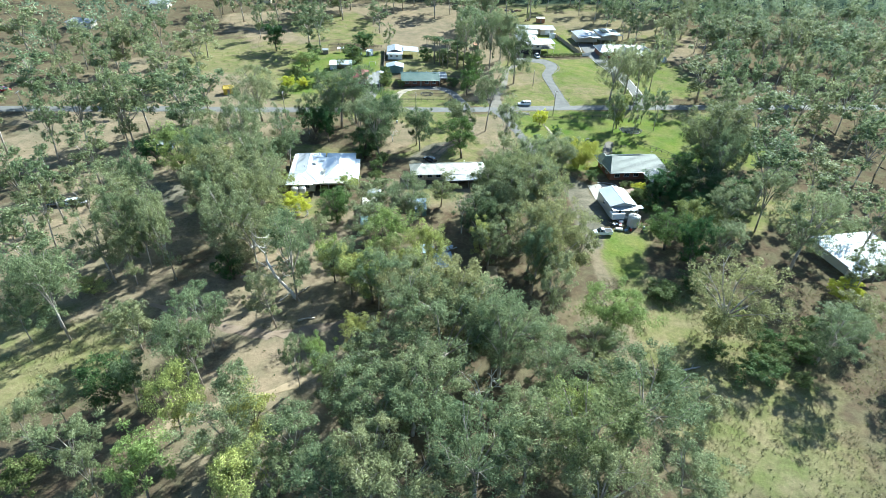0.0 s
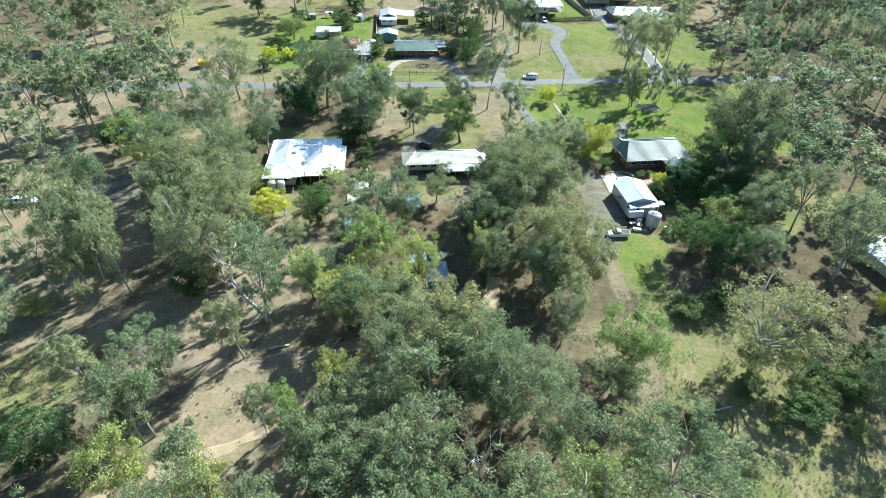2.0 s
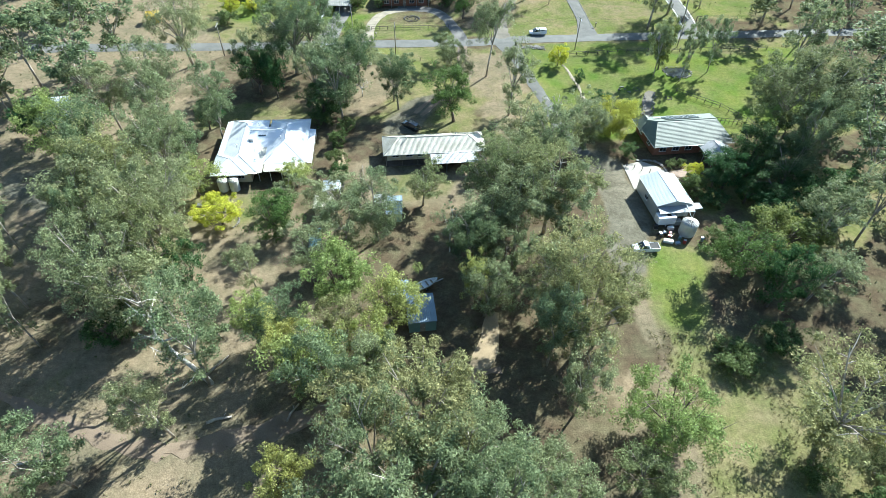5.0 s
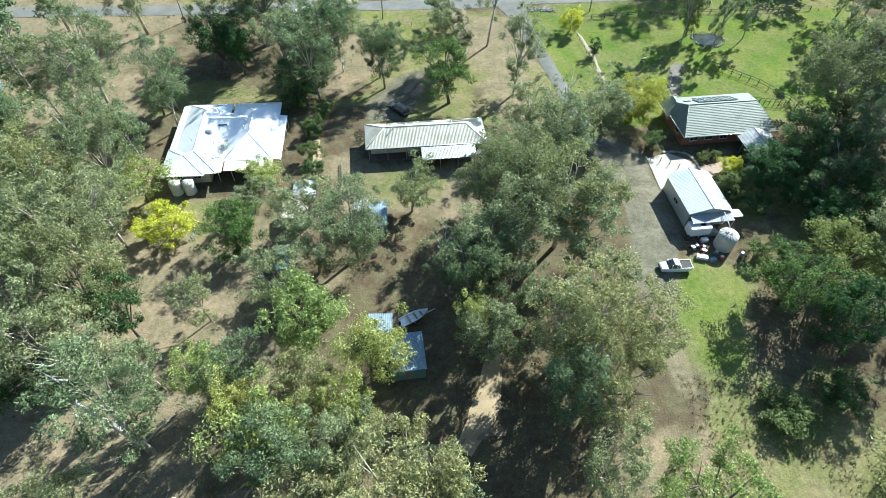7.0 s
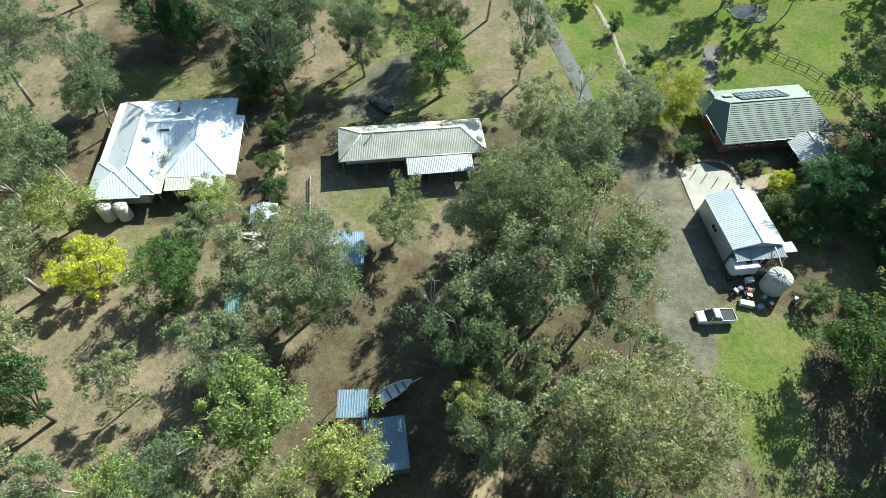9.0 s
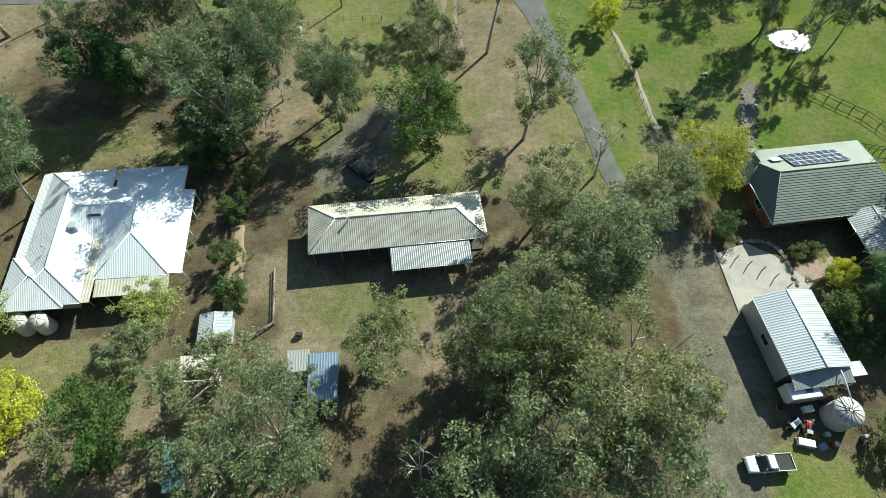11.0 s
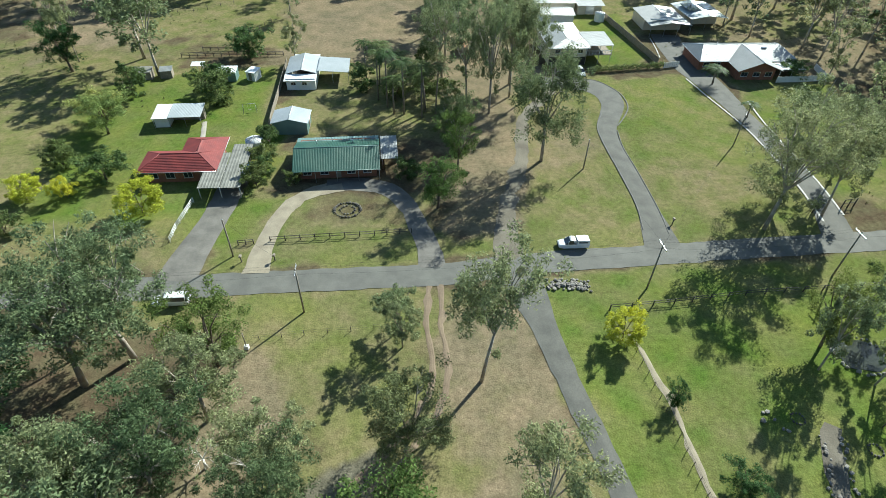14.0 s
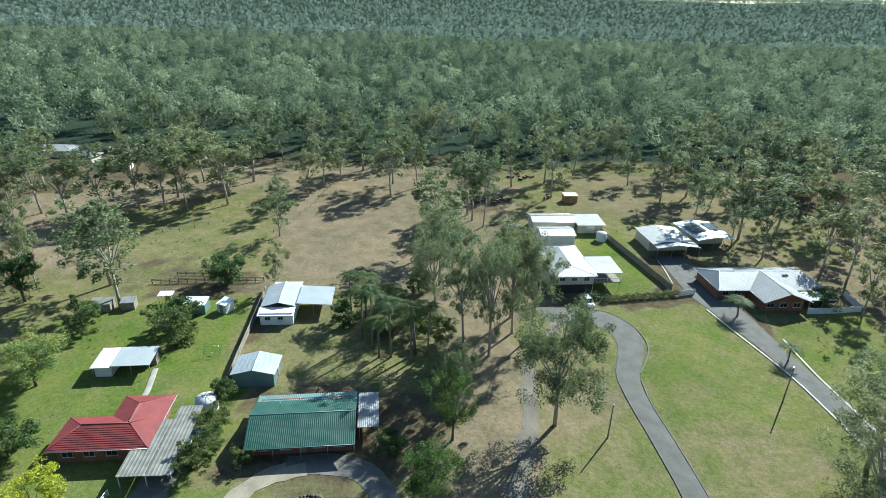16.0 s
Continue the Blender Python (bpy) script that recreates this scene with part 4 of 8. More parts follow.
def hip_roof(root, x0, x1, y0, y1, ze, zr, mat, style="rib", spacing=0.3, inset=None, along="x", name="roof", trim=None, label=""):
    """A hipped (inset > 0) or gabled (inset 0) roof over a rectangle."""
    bm, cb = bmesh.new(), bmesh.new()
    if along == "x":
        i = (y1 - y0) / 2 if inset is None else inset
        ym = (y0 + y1) / 2
        a, b, c, d, r0, r1 = (x0, y0, ze), (x1, y0, ze), (x1, y1, ze), (x0, y1, ze), (x0 + i, ym, zr), (x1 - i, ym, zr)
    else:
        i = (x1 - x0) / 2 if inset is None else inset
        xm = (x0 + x1) / 2
        a, b, c, d, r0, r1 = (x1, y0, ze), (x1, y1, ze), (x0, y1, ze), (x0, y0, ze), (xm, y0 + i, zr), (xm, y1 - i, zr)
    roof_face(bm, [a, b, r1, r0], style, spacing)
    slopes = [[c, d, r0, r1]]
    if i > 0.05:
        slopes += [[b, c, r1], [d, a, r0]]
        for p, q in ((a, r0), (b, r1), (c, r1), (d, r0)):
            cap(cb, p, q, 0.07)
    cap(cb, Vector(r0), Vector(r1))
    ob = part(name, bm, mat, root, label)
    for pts in slopes:
        bm = bmesh.new()
        roof_face(bm, pts, style, spacing)
        part("roof_slope", bm, mat, ob)
    part("ridge_cap", cb, trim or mat, ob)
    for p, q in ((a, b), (c, d)) if i <= 0.05 else ((a, b), (b, c), (c, d), (d, a)):
        part("gutter", tube(bmesh.new(), [Vector(p) + Vector((0, 0, -0.06)), Vector(q) + Vector((0, 0, -0.06))], 0.07, 4), trim or ALLOY, ob)
    return ob


def flat_roof(root, x0, x1, y0, y1, za, zb, mat, along="y", spacing=0.3, name="awning", label=""):
    """A single sloping sheet roof: za at its low-coordinate edge, zb at the other."""
    bm = bmesh.new()
    if along == "y":
        pts = [(x0, y0, za), (x1, y0, za), (x1, y1, zb), (x0, y1, zb)]
    else:
        pts = [(x0, y1, za), (x0, y0, za), (x1, y0, zb), (x1, y1, zb)]
    roof_face(bm, pts, "rib", spacing)
    return part(name, bm, mat, root, label)


def posts(root, spots, z, r=0.06, mat=None):
    for x, y in spots:
        part("post", tube(bmesh.new(), [(x, y, 0), (x, y, z)], r, 6), mat or STEEL, root)


def opening(root, x, y, z, w, h, face, kind="window"):
    """A window (frame, pane, sill) or a door in a wall that faces n, s, e or w."""
    turn = {"s": 0, "e": 90, "n": 180, "w": 270}[face]
    m = pose(x, y, z, 0, 0, turn)
    fr = bmesh.new()
    t = 0.07
    for a in ((-w / 2, w / 2, -0.07, 0.02, 0, t), (-w / 2, w / 2, -0.07, 0.02, h - t, h), (-w / 2, -w / 2 + t, -0.07, 0.02, t, h - t), (w / 2 - t, w / 2, -0.07, 0.02, t, h - t), (-0.025, 0.025, -0.06, 0.02, t, h - t)):
        box(fr, *a)
    if kind == "door":
        d = part("door", boxed(-w / 2, w / 2, -0.06, 0.02, 0, h, bevel=0.015), TIMBER, root)
        d.matrix_basis = m
        part("door_handle", boxed(w / 2 - 0.16, w / 2 - 0.1, -0.12, -0.06, 0.95, 1.05), ALLOY, d)
        fr.free()
        return
    if kind == "roller":
        b = bmesh.new()
        for k in range(int(h / 0.16)):
            box(b, -w / 2, w / 2, -0.06 - 0.02 * (k % 2), 0.02, k * 0.16, k * 0.16 + 0.155)
        part("roller_door", b, ALLOY, root).matrix_basis = m
        fr.free()
        return
    f = part("window", fr, ALLOY, root)
    f.matrix_basis = m
    part("pane", boxed(-w / 2 + t, w / 2 - t, -0.035, -0.02, t, h - t), GLASS, f)
    part("sill", boxed(-w / 2 - 0.05, w / 2 + 0.05, -0.12, 0.0, -0.06, -0.005), ALLOY, f)


def walls(root, x0, x1, y0, y1, h, mat, t=0.2, label="", z0=-0.2):
    for a in ((x0, x1, y0, y0 + t), (x0, x1, y1 - t, y1), (x0, x0 + t, y0 + t, y1 - t), (x1 - t, x1, y0 + t, y1 - t)):
        part("wall", boxed(*a, z0, h), mat, root, label)
    part("floor", boxed(x0 + t, x1 - t, y0 + t, y1 - t, -0.1, 0.12), CONCRETE, root)


def gable_ends(root, x0, x1, y0, y1, ze, zr, mat, along):
    for k in (0, 1):
        bm = bmesh.new()
        for d in (0, 0.15):
            if along == "x":
                x = (x0 + d) if k == 0 else (x1 - d)
                pts = [(x, y0, ze), (x, y1, ze), (x, (y0 + y1) / 2, zr)]
            else:
                y = (y0 + d) if k == 0 else (y1 - d)
                pts = [(x0, y, ze), (x1, y, ze), ((x0 + x1) / 2, y, zr)]
            bm.faces.new([bm.verts.new(p) for p in pts])
        bm.verts.ensure_lookup_table()
        v = bm.verts
        for i in range(3):
            j = (i + 1) % 3
            bm.faces.new((v[i], v[j], v[3 + j], v[3 + i]))
        part("gable", bm, mat, root)


def vent(root, x, y, z):
    p = part("roof_vent", cyl(bmesh.new(), x, y, z - 0.2, z + 0.45, 0.09, None, 8), ALLOY, root)
    part("cowl", cyl(bmesh.new(), x, y, z + 0.45, z + 0.55, 0.16, 0.06, 8), ALLOY, p)


# white-roofed homestead with two hipped wings and a verandah
h = thing("homestead", -48.5, -30.2, 0, 5.8, "large homestead with a white sheet-metal hipped roof and verandahs", "house")
walls(h, 1.6, 16.8, -15.0, -1.6, 2.9, CREAM)
walls(h, 1.4, 7.6, -18.8, -15.0, 2.9, CREAM)
hip_roof(h, 1.3, 9.3, -19.8, 0, 2.9, 4.75, ZINC_WHITE, spacing=0.2, along="y")
hip_roof(h, 9.8, 18.5, -16.8, 0, 2.9, 5.0, ZINC_WHITE, spacing=0.2, along="y", inset=5.0)
hip_roof(h, 2.6, 17.0, -11.6, -2.9, 2.92, 4.9, ZINC_WHITE, spacing=0.2, along="x", inset=4.4)
hip_roof(h, -0.1, 7.3, -20.2, -13.0, 2.84, 4.45, ZINC_WHITE, spacing=0.2, along="y")
flat_roof(h, -0.1, 1.36, -13.2, 0.1, 2.56, 2.88, ZINC_WHITE, spacing=0.2, along="x", label="white verandah roof")
flat_roof(h, 8.75, 10.15, -19.8, -11.2, 2.96, 3.16, ZINC_PALE, spacing=0.35, name="valley_sheet", label="weathered ribbed sheet between the wings")
flat_roof(h, 10.2, 18.6, -19.0, -16.7, 2.55, 2.86, ZINC_PALE, spacing=0.35)
flat_roof(h, 18.4, 19.9, -16.6, -4.0, 2.9, 2.6, ZINC_WHITE, spacing=0.2, along="x")
part("skylight", boxed(8.2, 9.8, -8.6, -7.6, 4.30, 4.42), GLASS, h, "dark roof skylight")
cooler = part("roof_cooler", boxed(6.4, 7.4, -10.4, -9.4, 3.9, 4.75, bevel=0.12), ZINC_BLUE, h, "pale blue rooftop cooler box")
part("louvre", boxed(6.5, 7.3, -10.43, -10.39, 4.1, 4.55), ZINC_GREY, cooler)
vent(h, 8.0, -5.2, 5.0)
vent(h, 13.2, -10.5, 5.0)
vent(h, 4.6, -13.2, 4.95)
posts(h, [(x, -18.8) for x in (9.2, 11.5, 13.8, 16.1, 18.4)] + [(19.7, y) for y in (-16, -13, -10, -7, -4.2)], 2.55, 0.06, WHITE)
for x in (2.6, 5.6):
    opening(h, x, -18.85, 1.0, 1.3, 1.2, "s")
for x in (9.5, 12.2, 15):
    opening(h, x, -15.05, 1.0, 1.5, 1.2, "s")
opening(h, 8.6, -15.05, 0.1, 0.9, 2.05, "s", "door")
for y in (-4, -8, -12):
    opening(h, 16.85, y, 1.0, 1.5, 1.2, "e")
    opening(h, 1.55, y - 1, 1.0, 1.5, 1.2, "w")
for x in (4, 9, 14):
    opening(h, x, -1.55, 1.0, 1.5, 1.2, "n")


def rain_tank(x, y, r, hgt, label, ribs=12, mat=None):
    t = thing("rain_tank", x, y, 0, 0, label, "water tank", "water tanks")
    ring = [(0, 0, z) for k in range(int(hgt / 0.15) + 1) for z in (k * 0.15, k * 0.15 + 0.05)]
    part("body", tube(bmesh.new(), ring, [r * (1.0 if (i // 2) % 2 else 1.035) for i in range(len(ring))], 32), mat or TANK, t)
    c = tube(bmesh.new(), [(0, 0, hgt), (0, 0, hgt + 0.12), (0, 0, hgt + r * 0.28)], [r * 1.03, r * 1.03, 0.12], 32)
    lid = part("lid", c, mat or TANK, t)
    for k in range(ribs):
        a = 6.2832 * k / ribs
        part("rib", tube(bmesh.new(), [(0.15 * math.cos(a), 0.15 * math.sin(a), hgt + r * 0.28 + 0.02), (r * math.cos(a), r * math.sin(a), hgt + 0.15)], 0.03, 4), TIMBER_DARK, lid)
    return t


rain_tank(-44.0, -51.0, 0.95, 2.3, "round cream rainwater tank under the homestead eaves", 6)
rain_tank(-41.8, -50.8, 0.95, 2.3, "round cream rainwater tank under the homestead eaves", 6)

# long house with a weathered hipped roof
h = thing("long_house", -1.75, -37.0, 0, 7.6, "long low house with a weathered corrugated hipped roof", "house")
walls(h, -10.3, 10.3, -1.6, 3.0, 2.9, CREAM)
posts(h, [(x, -3.45) for x in (-10.6, -7.2, -3.8, -1.4, 9.2, 10.7)], 2.95, 0.06, TIMBER)
# Wall set back, dark floor added, so deep shade reads below the eave.
part("eave_shade_floor", boxed(-10.6, 10.6, -3.5, -1.62, -0.05, 0.18), TIMBER_DARK, h, "dark boards added for the deep shade below the eave")
hip_roof(h, -11.1, 11.1, -3.65, 3.65, 3.0, 4.85, ZINC_PALE, spacing=0.26)
flat_roof(h, -1.2, 8.7, -6.9, -3.7, 2.55, 2.85, ZINC_GREY, spacing=0.26, label="grey corrugated awning")
posts(h, [(-1.0, -6.7), (2.1, -6.7), (5.3, -6.7), (8.5, -6.7)], 2.6)
for x in (-8.5, -5.5, -3, 1, 5):
    opening(h, x, -1.65, 1.0, 1.5, 1.1, "s")
opening(h, 3.2, -1.65, 0.1, 0.9, 2.05, "s", "door")
for x in (-8, -4, 0, 4, 8):
    opening(h, x, 3.05, 1.0, 1.4, 1.1, "n")
opening(h, 10.35, 0, 1.0, 1.4, 1.1, "e")
opening(h, -10.35, 0, 1.0, 1.4, 1.1, "w")
vent(h, -6.0, -0.4, 4.75)
vent(h, 4.8, 0.3, 4.8)

# tiled house with solar panels
h = thing("tiled_house", 55.0, -28.9, 0, 8.6, "low house with a grey-green tiled roof and rooftop solar panels", "house")
walls(h, -8.5, 8.6, -5.0, 5.0, 2.8, BRICK_RED)
hip_roof(h, -9.4, 9.6, -6.2, 6.0, 2.9, 5.6, TILE_GREEN, "tile", 0.34, inset=2.6)
hip_roof(h, -9.9, -5.6, 0.6, 6.6, 2.8, 4.5, TILE_GREEN, "tile", 0.34, along="y")
sp = part("solar_array", boxed(-4.2, 3.9, 0.9, 4.3, -0.03, 0.0), STEEL, h, "aluminium rails under solar panels")
sp.matrix_basis = pose(0, 0, 5.6 + 0.19 - 0.02, -23.8, 0, 0)
for i in range(8):
    for j in range(3):
        pn = part("solar_panel", boxed(-4.15 + i * 1.01, -4.15 + i * 1.01 + 0.95, 0.95 + j * 1.12, 0.95 + j * 1.12 + 1.07, 0.02, 0.06, bevel=0.012), SOLAR, h)
        pn.matrix_basis = sp.matrix_basis
        fr = bmesh.new()
        x0, y0 = -4.17 + i * 1.01, 0.93 + j * 1.12
        for a in ((x0, x0 + 0.04, y0, y0 + 1.11), (x0 + 0.95, x0 + 0.99, y0, y0 + 1.11), (x0 + 0.04, x0 + 0.95, y0, y0 + 0.04), (x0 + 0.04, x0 + 0.95, y0 + 1.07, y0 + 1.11)):
            box(fr, *a, 0.03, 0.075)
        part("frame", fr, ALLOY, pn)
hw = part("solar_heater", boxed(-6.2, -4.7, 2.6, 3.6, 0.03, 0.12, bevel=0.02), WHITE, h, "white solar hot-water panel")
hw.matrix_basis = sp.matrix_basis
part("aerial", tube(tube(bmesh.new(), [(5.2, -0.6, 5.2), (5.2, -0.6, 7.2)], 0.03, 5), [(4.5, -0.6, 7.0), (5.9, -0.6, 7.0)], 0.02, 4), STEEL, h)
hip_roof(h, 1.2, 7.8, -12.2, -5.6, 2.6, 3.6, ZINC_GREY, along="y", inset=0)
posts(h, [(1.4, -12), (7.6, -12), (1.4, -8.5), (7.6, -8.5)], 2.6, 0.07)
for x in (-6.5, -3.5, -0.5):
    opening(h, x, -5.05, 1.0, 1.6, 1.2, "s")
opening(h, 3, -5.05, 0.1, 0.9, 2.05, "s", "door")
opening(h, -8.55, -2, 1.0, 1.5, 1.2, "w")
opening(h, -8.55, 2.5, 1.0, 1.5, 1.2, "w")
for x in (-5, 0, 5):
    opening(h, x, 5.05, 1.0, 1.6, 1.2, "n")

# pale steel shed with a lean-to
h = thing("steel_shed", 45.0, -51.4, 0, 8.2, "pale blue-grey steel shed with a gabled roof", "shed")
walls(h, -3.5, 3.5, -4.6, 4.6, 3.2, ZINC_BLUE, 0.12)
hip_roof(h, -3.75, 3.75, -4.8, 4.8, 3.25, 4.3, ZINC_BLUE, along="y", inset=0, trim=ZINC_WHITE)
gable_ends(h, -3.5, 3.5, -4.62, 4.62, 3.15, 4.2, ZINC_BLUE, "y")
opening(h, -1.6, 4.65, 0.1, 3.0, 2.7, "n", "roller")
opening(h, 1.8, 4.65, 0.1, 3.0, 2.7, "n", "roller")
opening(h, -3.55, 0, 1.2, 1.4, 0.9, "w")
flat_roof(h, -3.6, 3.5, -6.4, -4.75, 2.7, 3.1, ZINC_GREY)
part("leanto_cap", boxed(3.5, 5.2, -5.8, -4.2, 2.7, 2.9), WHITE, h, "white roofed alcove")
posts(h, [(-3.7, -6.4), (0, -6.4), (3.4, -6.4)], 2.85)
rain_tank(47.5, -60.4, 1.5, 2.6, "round pale rainwater tank with a ribbed conical lid", 14)
t = thing("downpipe", 47.6, -56.6, 0, 0, "white pipe from the shed gutter to the tank", "pipe")
part("pipe", tube(bmesh.new(), [(0.2, 0.6, 3.3), (0.1, -0.4, 3.5), (-0.1, -3.4, 3.55)], 0.07, 6), WHITE, t)
part("upright", tube(bmesh.new(), [(0.1, -0.4, 0), (0.1, -0.4, 3.5)], 0.05, 6), WHITE, t)

t = thing("camper", 43.7, -58.0, 0, 8, "white camper trailer with a dark roof hatch parked at the shed", "trailer")
part("body", boxed(-1.8, 1.8, -0.95, 0.95, 0.55, 2.3, bevel=0.12), CAR_WHITE, t)
part("hatch", boxed(0.1, 0.9, -0.4, 0.4, 2.3, 2.36), GLASS, t)
part("drawbar", boxed(1.8, 2.9, -0.05, 0.05, 0.5, 0.6), STEEL, t)
for s in (-1, 1):
    w = part("wheel", tube(bmesh.new(), [(0, s * 0.95, 0.33), (0, s * 0.75, 0.33)], 0.33, 14), RUBBER, t)
    part("rim", tube(bmesh.new(), [(0, s * 0.96, 0.33), (0, s * 0.9, 0.33)], 0.18, 10), ALLOY, w)
    part("jockey_leg", tube(bmesh.new(), [(1.6, s * 0.7, 0), (1.6, s * 0.7, 0.6)], 0.04, 5), STEEL, t)


def small_shed(name, x, y, rz, w, d, hgt, roof, wall, label, rise=0.3, open_front=False, category="shed"):
    s = thing(name, x, y, 0, rz, label, category)
    if open_front:
        posts(s, [(-w / 2 + 0.2, -d / 2 + 0.2), (w / 2 - 0.2, -d / 2 + 0.2), (0, -d / 2 + 0.2), (-w / 2 + 0.2, d / 2 - 0.2), (w / 2 - 0.2, d / 2 - 0.2)], hgt)
    else:
        walls(s, -w / 2 + 0.12, w / 2 - 0.12, -d / 2 + 0.12, d / 2 - 0.12, hgt, wall, 0.08)
        opening(s, 0, -d / 2 + 0.1, 0.1, 0.85, min(1.95, hgt - 0.2), "s", "door")
    flat_roof(s, -w / 2, w / 2, -d / 2, d / 2, hgt + 0.02, hgt + rise, roof, name="roof")
    return s


h = thing("garden_shed", -21.9, -51.2, 0, 6, "small pale grey sheet-metal garden shed with a low gable", "shed")
walls(h, -1.6, 1.6, -1.5, 1.5, 1.95, ZINC_BLUE, 0.06)
hip_roof(h, -1.8, 1.8, -1.7, 1.7, 1.95, 2.35, ZINC_BLUE, along="y", inset=0, spacing=0.18)
gable_ends(h, -1.6, 1.6, -1.5, 1.5, 1.95, 2.3, ZINC_BLUE, "y")
opening(h, 0, -1.52, 0.05, 1.0, 1.8, "s", "door")
small_shed("garden_shed", -22.5, -56.6, 6, 4.0, 3.6, 2.1, ZINC_PALE, CREAM, "old skillion-roofed garden shed among trees")
small_shed("garden_shed", -11.8, -55.3, 4, 2.5, 2.4, 2.1, ZINC_CREAM, CREAM, "small pale-roofed garden shed")
small_shed("garden_shed", -8.9, -57.0, 4, 3.2, 5.2, 2.1, BLUE_SHEET, SHEET_TEAL, "blue sheet-metal garden shed")
small_shed("garden_shed", -22.6, -66.4, 10, 2.2, 4.6, 1.9, SHEET_TEAL, TIMBER, "narrow shed with a faded green roof")
small_shed("machinery_shed", -6.6, -78.2, 2, 3.5, 3.1, 2.3, BLUE_SHEET, SHEET_TEAL, "blue-roofed open machinery shelter", open_front=True)
small_shed("machinery_shed", -2.6, -82.6, 9, 4.6, 5.6, 2.5, BLUE_SHEET, SHEET_TEAL, "blue-roofed machinery shed in the shade")

# green-roofed house with a half-circle drive
h = thing("green_roofed_house", -14.2, 49.6, 0, 6.2, "low brick house with a green sheet-metal roof", "house")
walls(h, -7.4, 7.4, -4.6, 5.2, 2.6, BRICK_RED)
hip_roof(h, -8.1, 8.1, -6.2, 4.6, 2.6, 4.4, SHEET_GREEN, inset=0, trim=SHEET_TEAL)
gable_ends(h, -7.4, 7.4, -5.6, 4.0, 2.6, 4.3, BRICK_RED, "x")
flat_roof(h, -8.1, 8.0, 4.5, 6.4, 2.6, 2.4, SHEET_TEAL)
flat_roof(h, 8.3, 11.6, -2.6, 5.6, 2.5, 2.7, ZINC_GREY, label="grey side awning")
posts(h, [(8.6, -2.4), (11.4, -2.4), (11.4, 5.4)] + [(x, -6.0) for x in (-7.9, -4, 0, 4, 7.9)], 2.5)
for x in (-5.6, -2.4, 2.6, 5.6):
    opening(h, x, -4.65, 0.9, 1.6, 1.3, "s")
opening(h, 0.2, -4.65, 0.1, 0.95, 2.05, "s", "door")
for k, (x, y) in enumerate(((-4, 2.4), (-1, 3.2), (3, 2.2), (5, 3.4))):
    vent(h, x, y, 3.6)

# red-tiled house with an old carport
h = thing("red_tiled_house", -43.0, 47.6, 0, 5.0, "brick house with a red tiled hipped roof", "house")
walls(h, -6.1, 6.2, -4.9, 0.9, 2.6, BRICK_RED)
walls(h, 0.0, 6.2, 0.9, 5.2, 2.6, BRICK_RED)
hip_roof(h, -7.1, 7.2, -5.8, 1.6, 2.7, 4.4, TILE_RED, "tile", 0.34)
hip_roof(h, -0.8, 7.2, -5.7, 6.4, 2.7, 4.5, TILE_RED, "tile", 0.34, along="y")
for x in (-4.6, -1.6, 1.6):
    opening(h, x, -4.95, 0.9, 1.6, 1.3, "s")
opening(h, 4.2, -4.95, 0.1, 0.95, 2.05, "s", "door")
opening(h, -6.15, -2, 0.9, 1.4, 1.2, "w")
h = thing("carport", -33.6, 44.2, 0, 4.5, "open carport with an old grey corrugated roof", "carport")
flat_roof(h, -4.3, -0.5, -6.6, 4.6, 2.45, 2.75, ZINC_DARK, spacing=0.55, name="roof")
flat_roof(h, -0.4, 3.2, -6.6, 7.6, 2.4, 2.8, ZINC_DARK, spacing=0.55, name="roof")
posts(h, [(x, y) for x in (-4.1, -0.45, 3.0) for y in (-6.4, -1.5, 4.0)], 2.5, 0.07, WHITE)
rain_tank(-31.6, 54.4, 1.7, 2.2, "round white rainwater tank with a ribbed lid", 10, WHITE)
h = thing("garden_pavilion", -50.3, 65.0, 0, 6.0, "garden shed with a two-tone sheet-metal roof", "shed")
walls(h, -4.7, 4.7, 1.0, 2.4, 2.3, TIMBER, 0.1)
flat_roof(h, -5.0, -1.8, -2.9, 2.9, 2.4, 2.8, ZINC_WHITE, name="roof")
flat_roof(h, -1.7, 5.0, -2.6, 2.9, 2.45, 2.85, ZINC_BLUE, name="roof")
posts(h, [(-4.8, -2.5), (-1.6, -2.5), (1.6, -2.4), (4.8, -2.4)], 2.45)
part("lockup", boxed(-4.7, -1.9, -2.2, 0.9, 0.0, 2.3), WHITE, h, "white walled lock-up")
opening(h, 0.5, 0.95, 0.1, 0.9, 2.0, "s", "door")
h = thing("garage", -26.0, 63.4, 0, 3.0, "pale grey steel garage with a gabled roof", "garage")
walls(h, -3.6, 3.6, -2.8, 2.8, 2.6, SHEET_TEAL, 0.12)
hip_roof(h, -3.9, 3.9, -3.0, 3.0, 2.65, 3.6, ZINC_BLUE, along="y", inset=0)
gable_ends(h, -3.6, 3.6, -2.82, 2.82, 2.55, 3.5, SHEET_TEAL, "y")
opening(h, 3.65, 0.5, 0.1, 0.9, 2.0, "e", "door")
h = thing("workshop", -25.2, 88.2, 0, 4.5, "white workshop with an attached carport and pale blue roof", "workshop")
walls(h, -6.2, 0.6, -6.6, 5.4, 2.8, WHITE, 0.12)
hip_roof(h, -6.6, 1.0, -4.0, 6.0, 2.9, 3.9, ZINC_BLUE, along="y", inset=0)
flat_roof(h, -6.7, 0.9, -7.2, -4.1, 2.5, 2.85, ZINC_WHITE)
flat_roof(h, 0.9, 8.4, -3.4, 5.0, 3.3, 2.8, ZINC_BLUE, along="x")
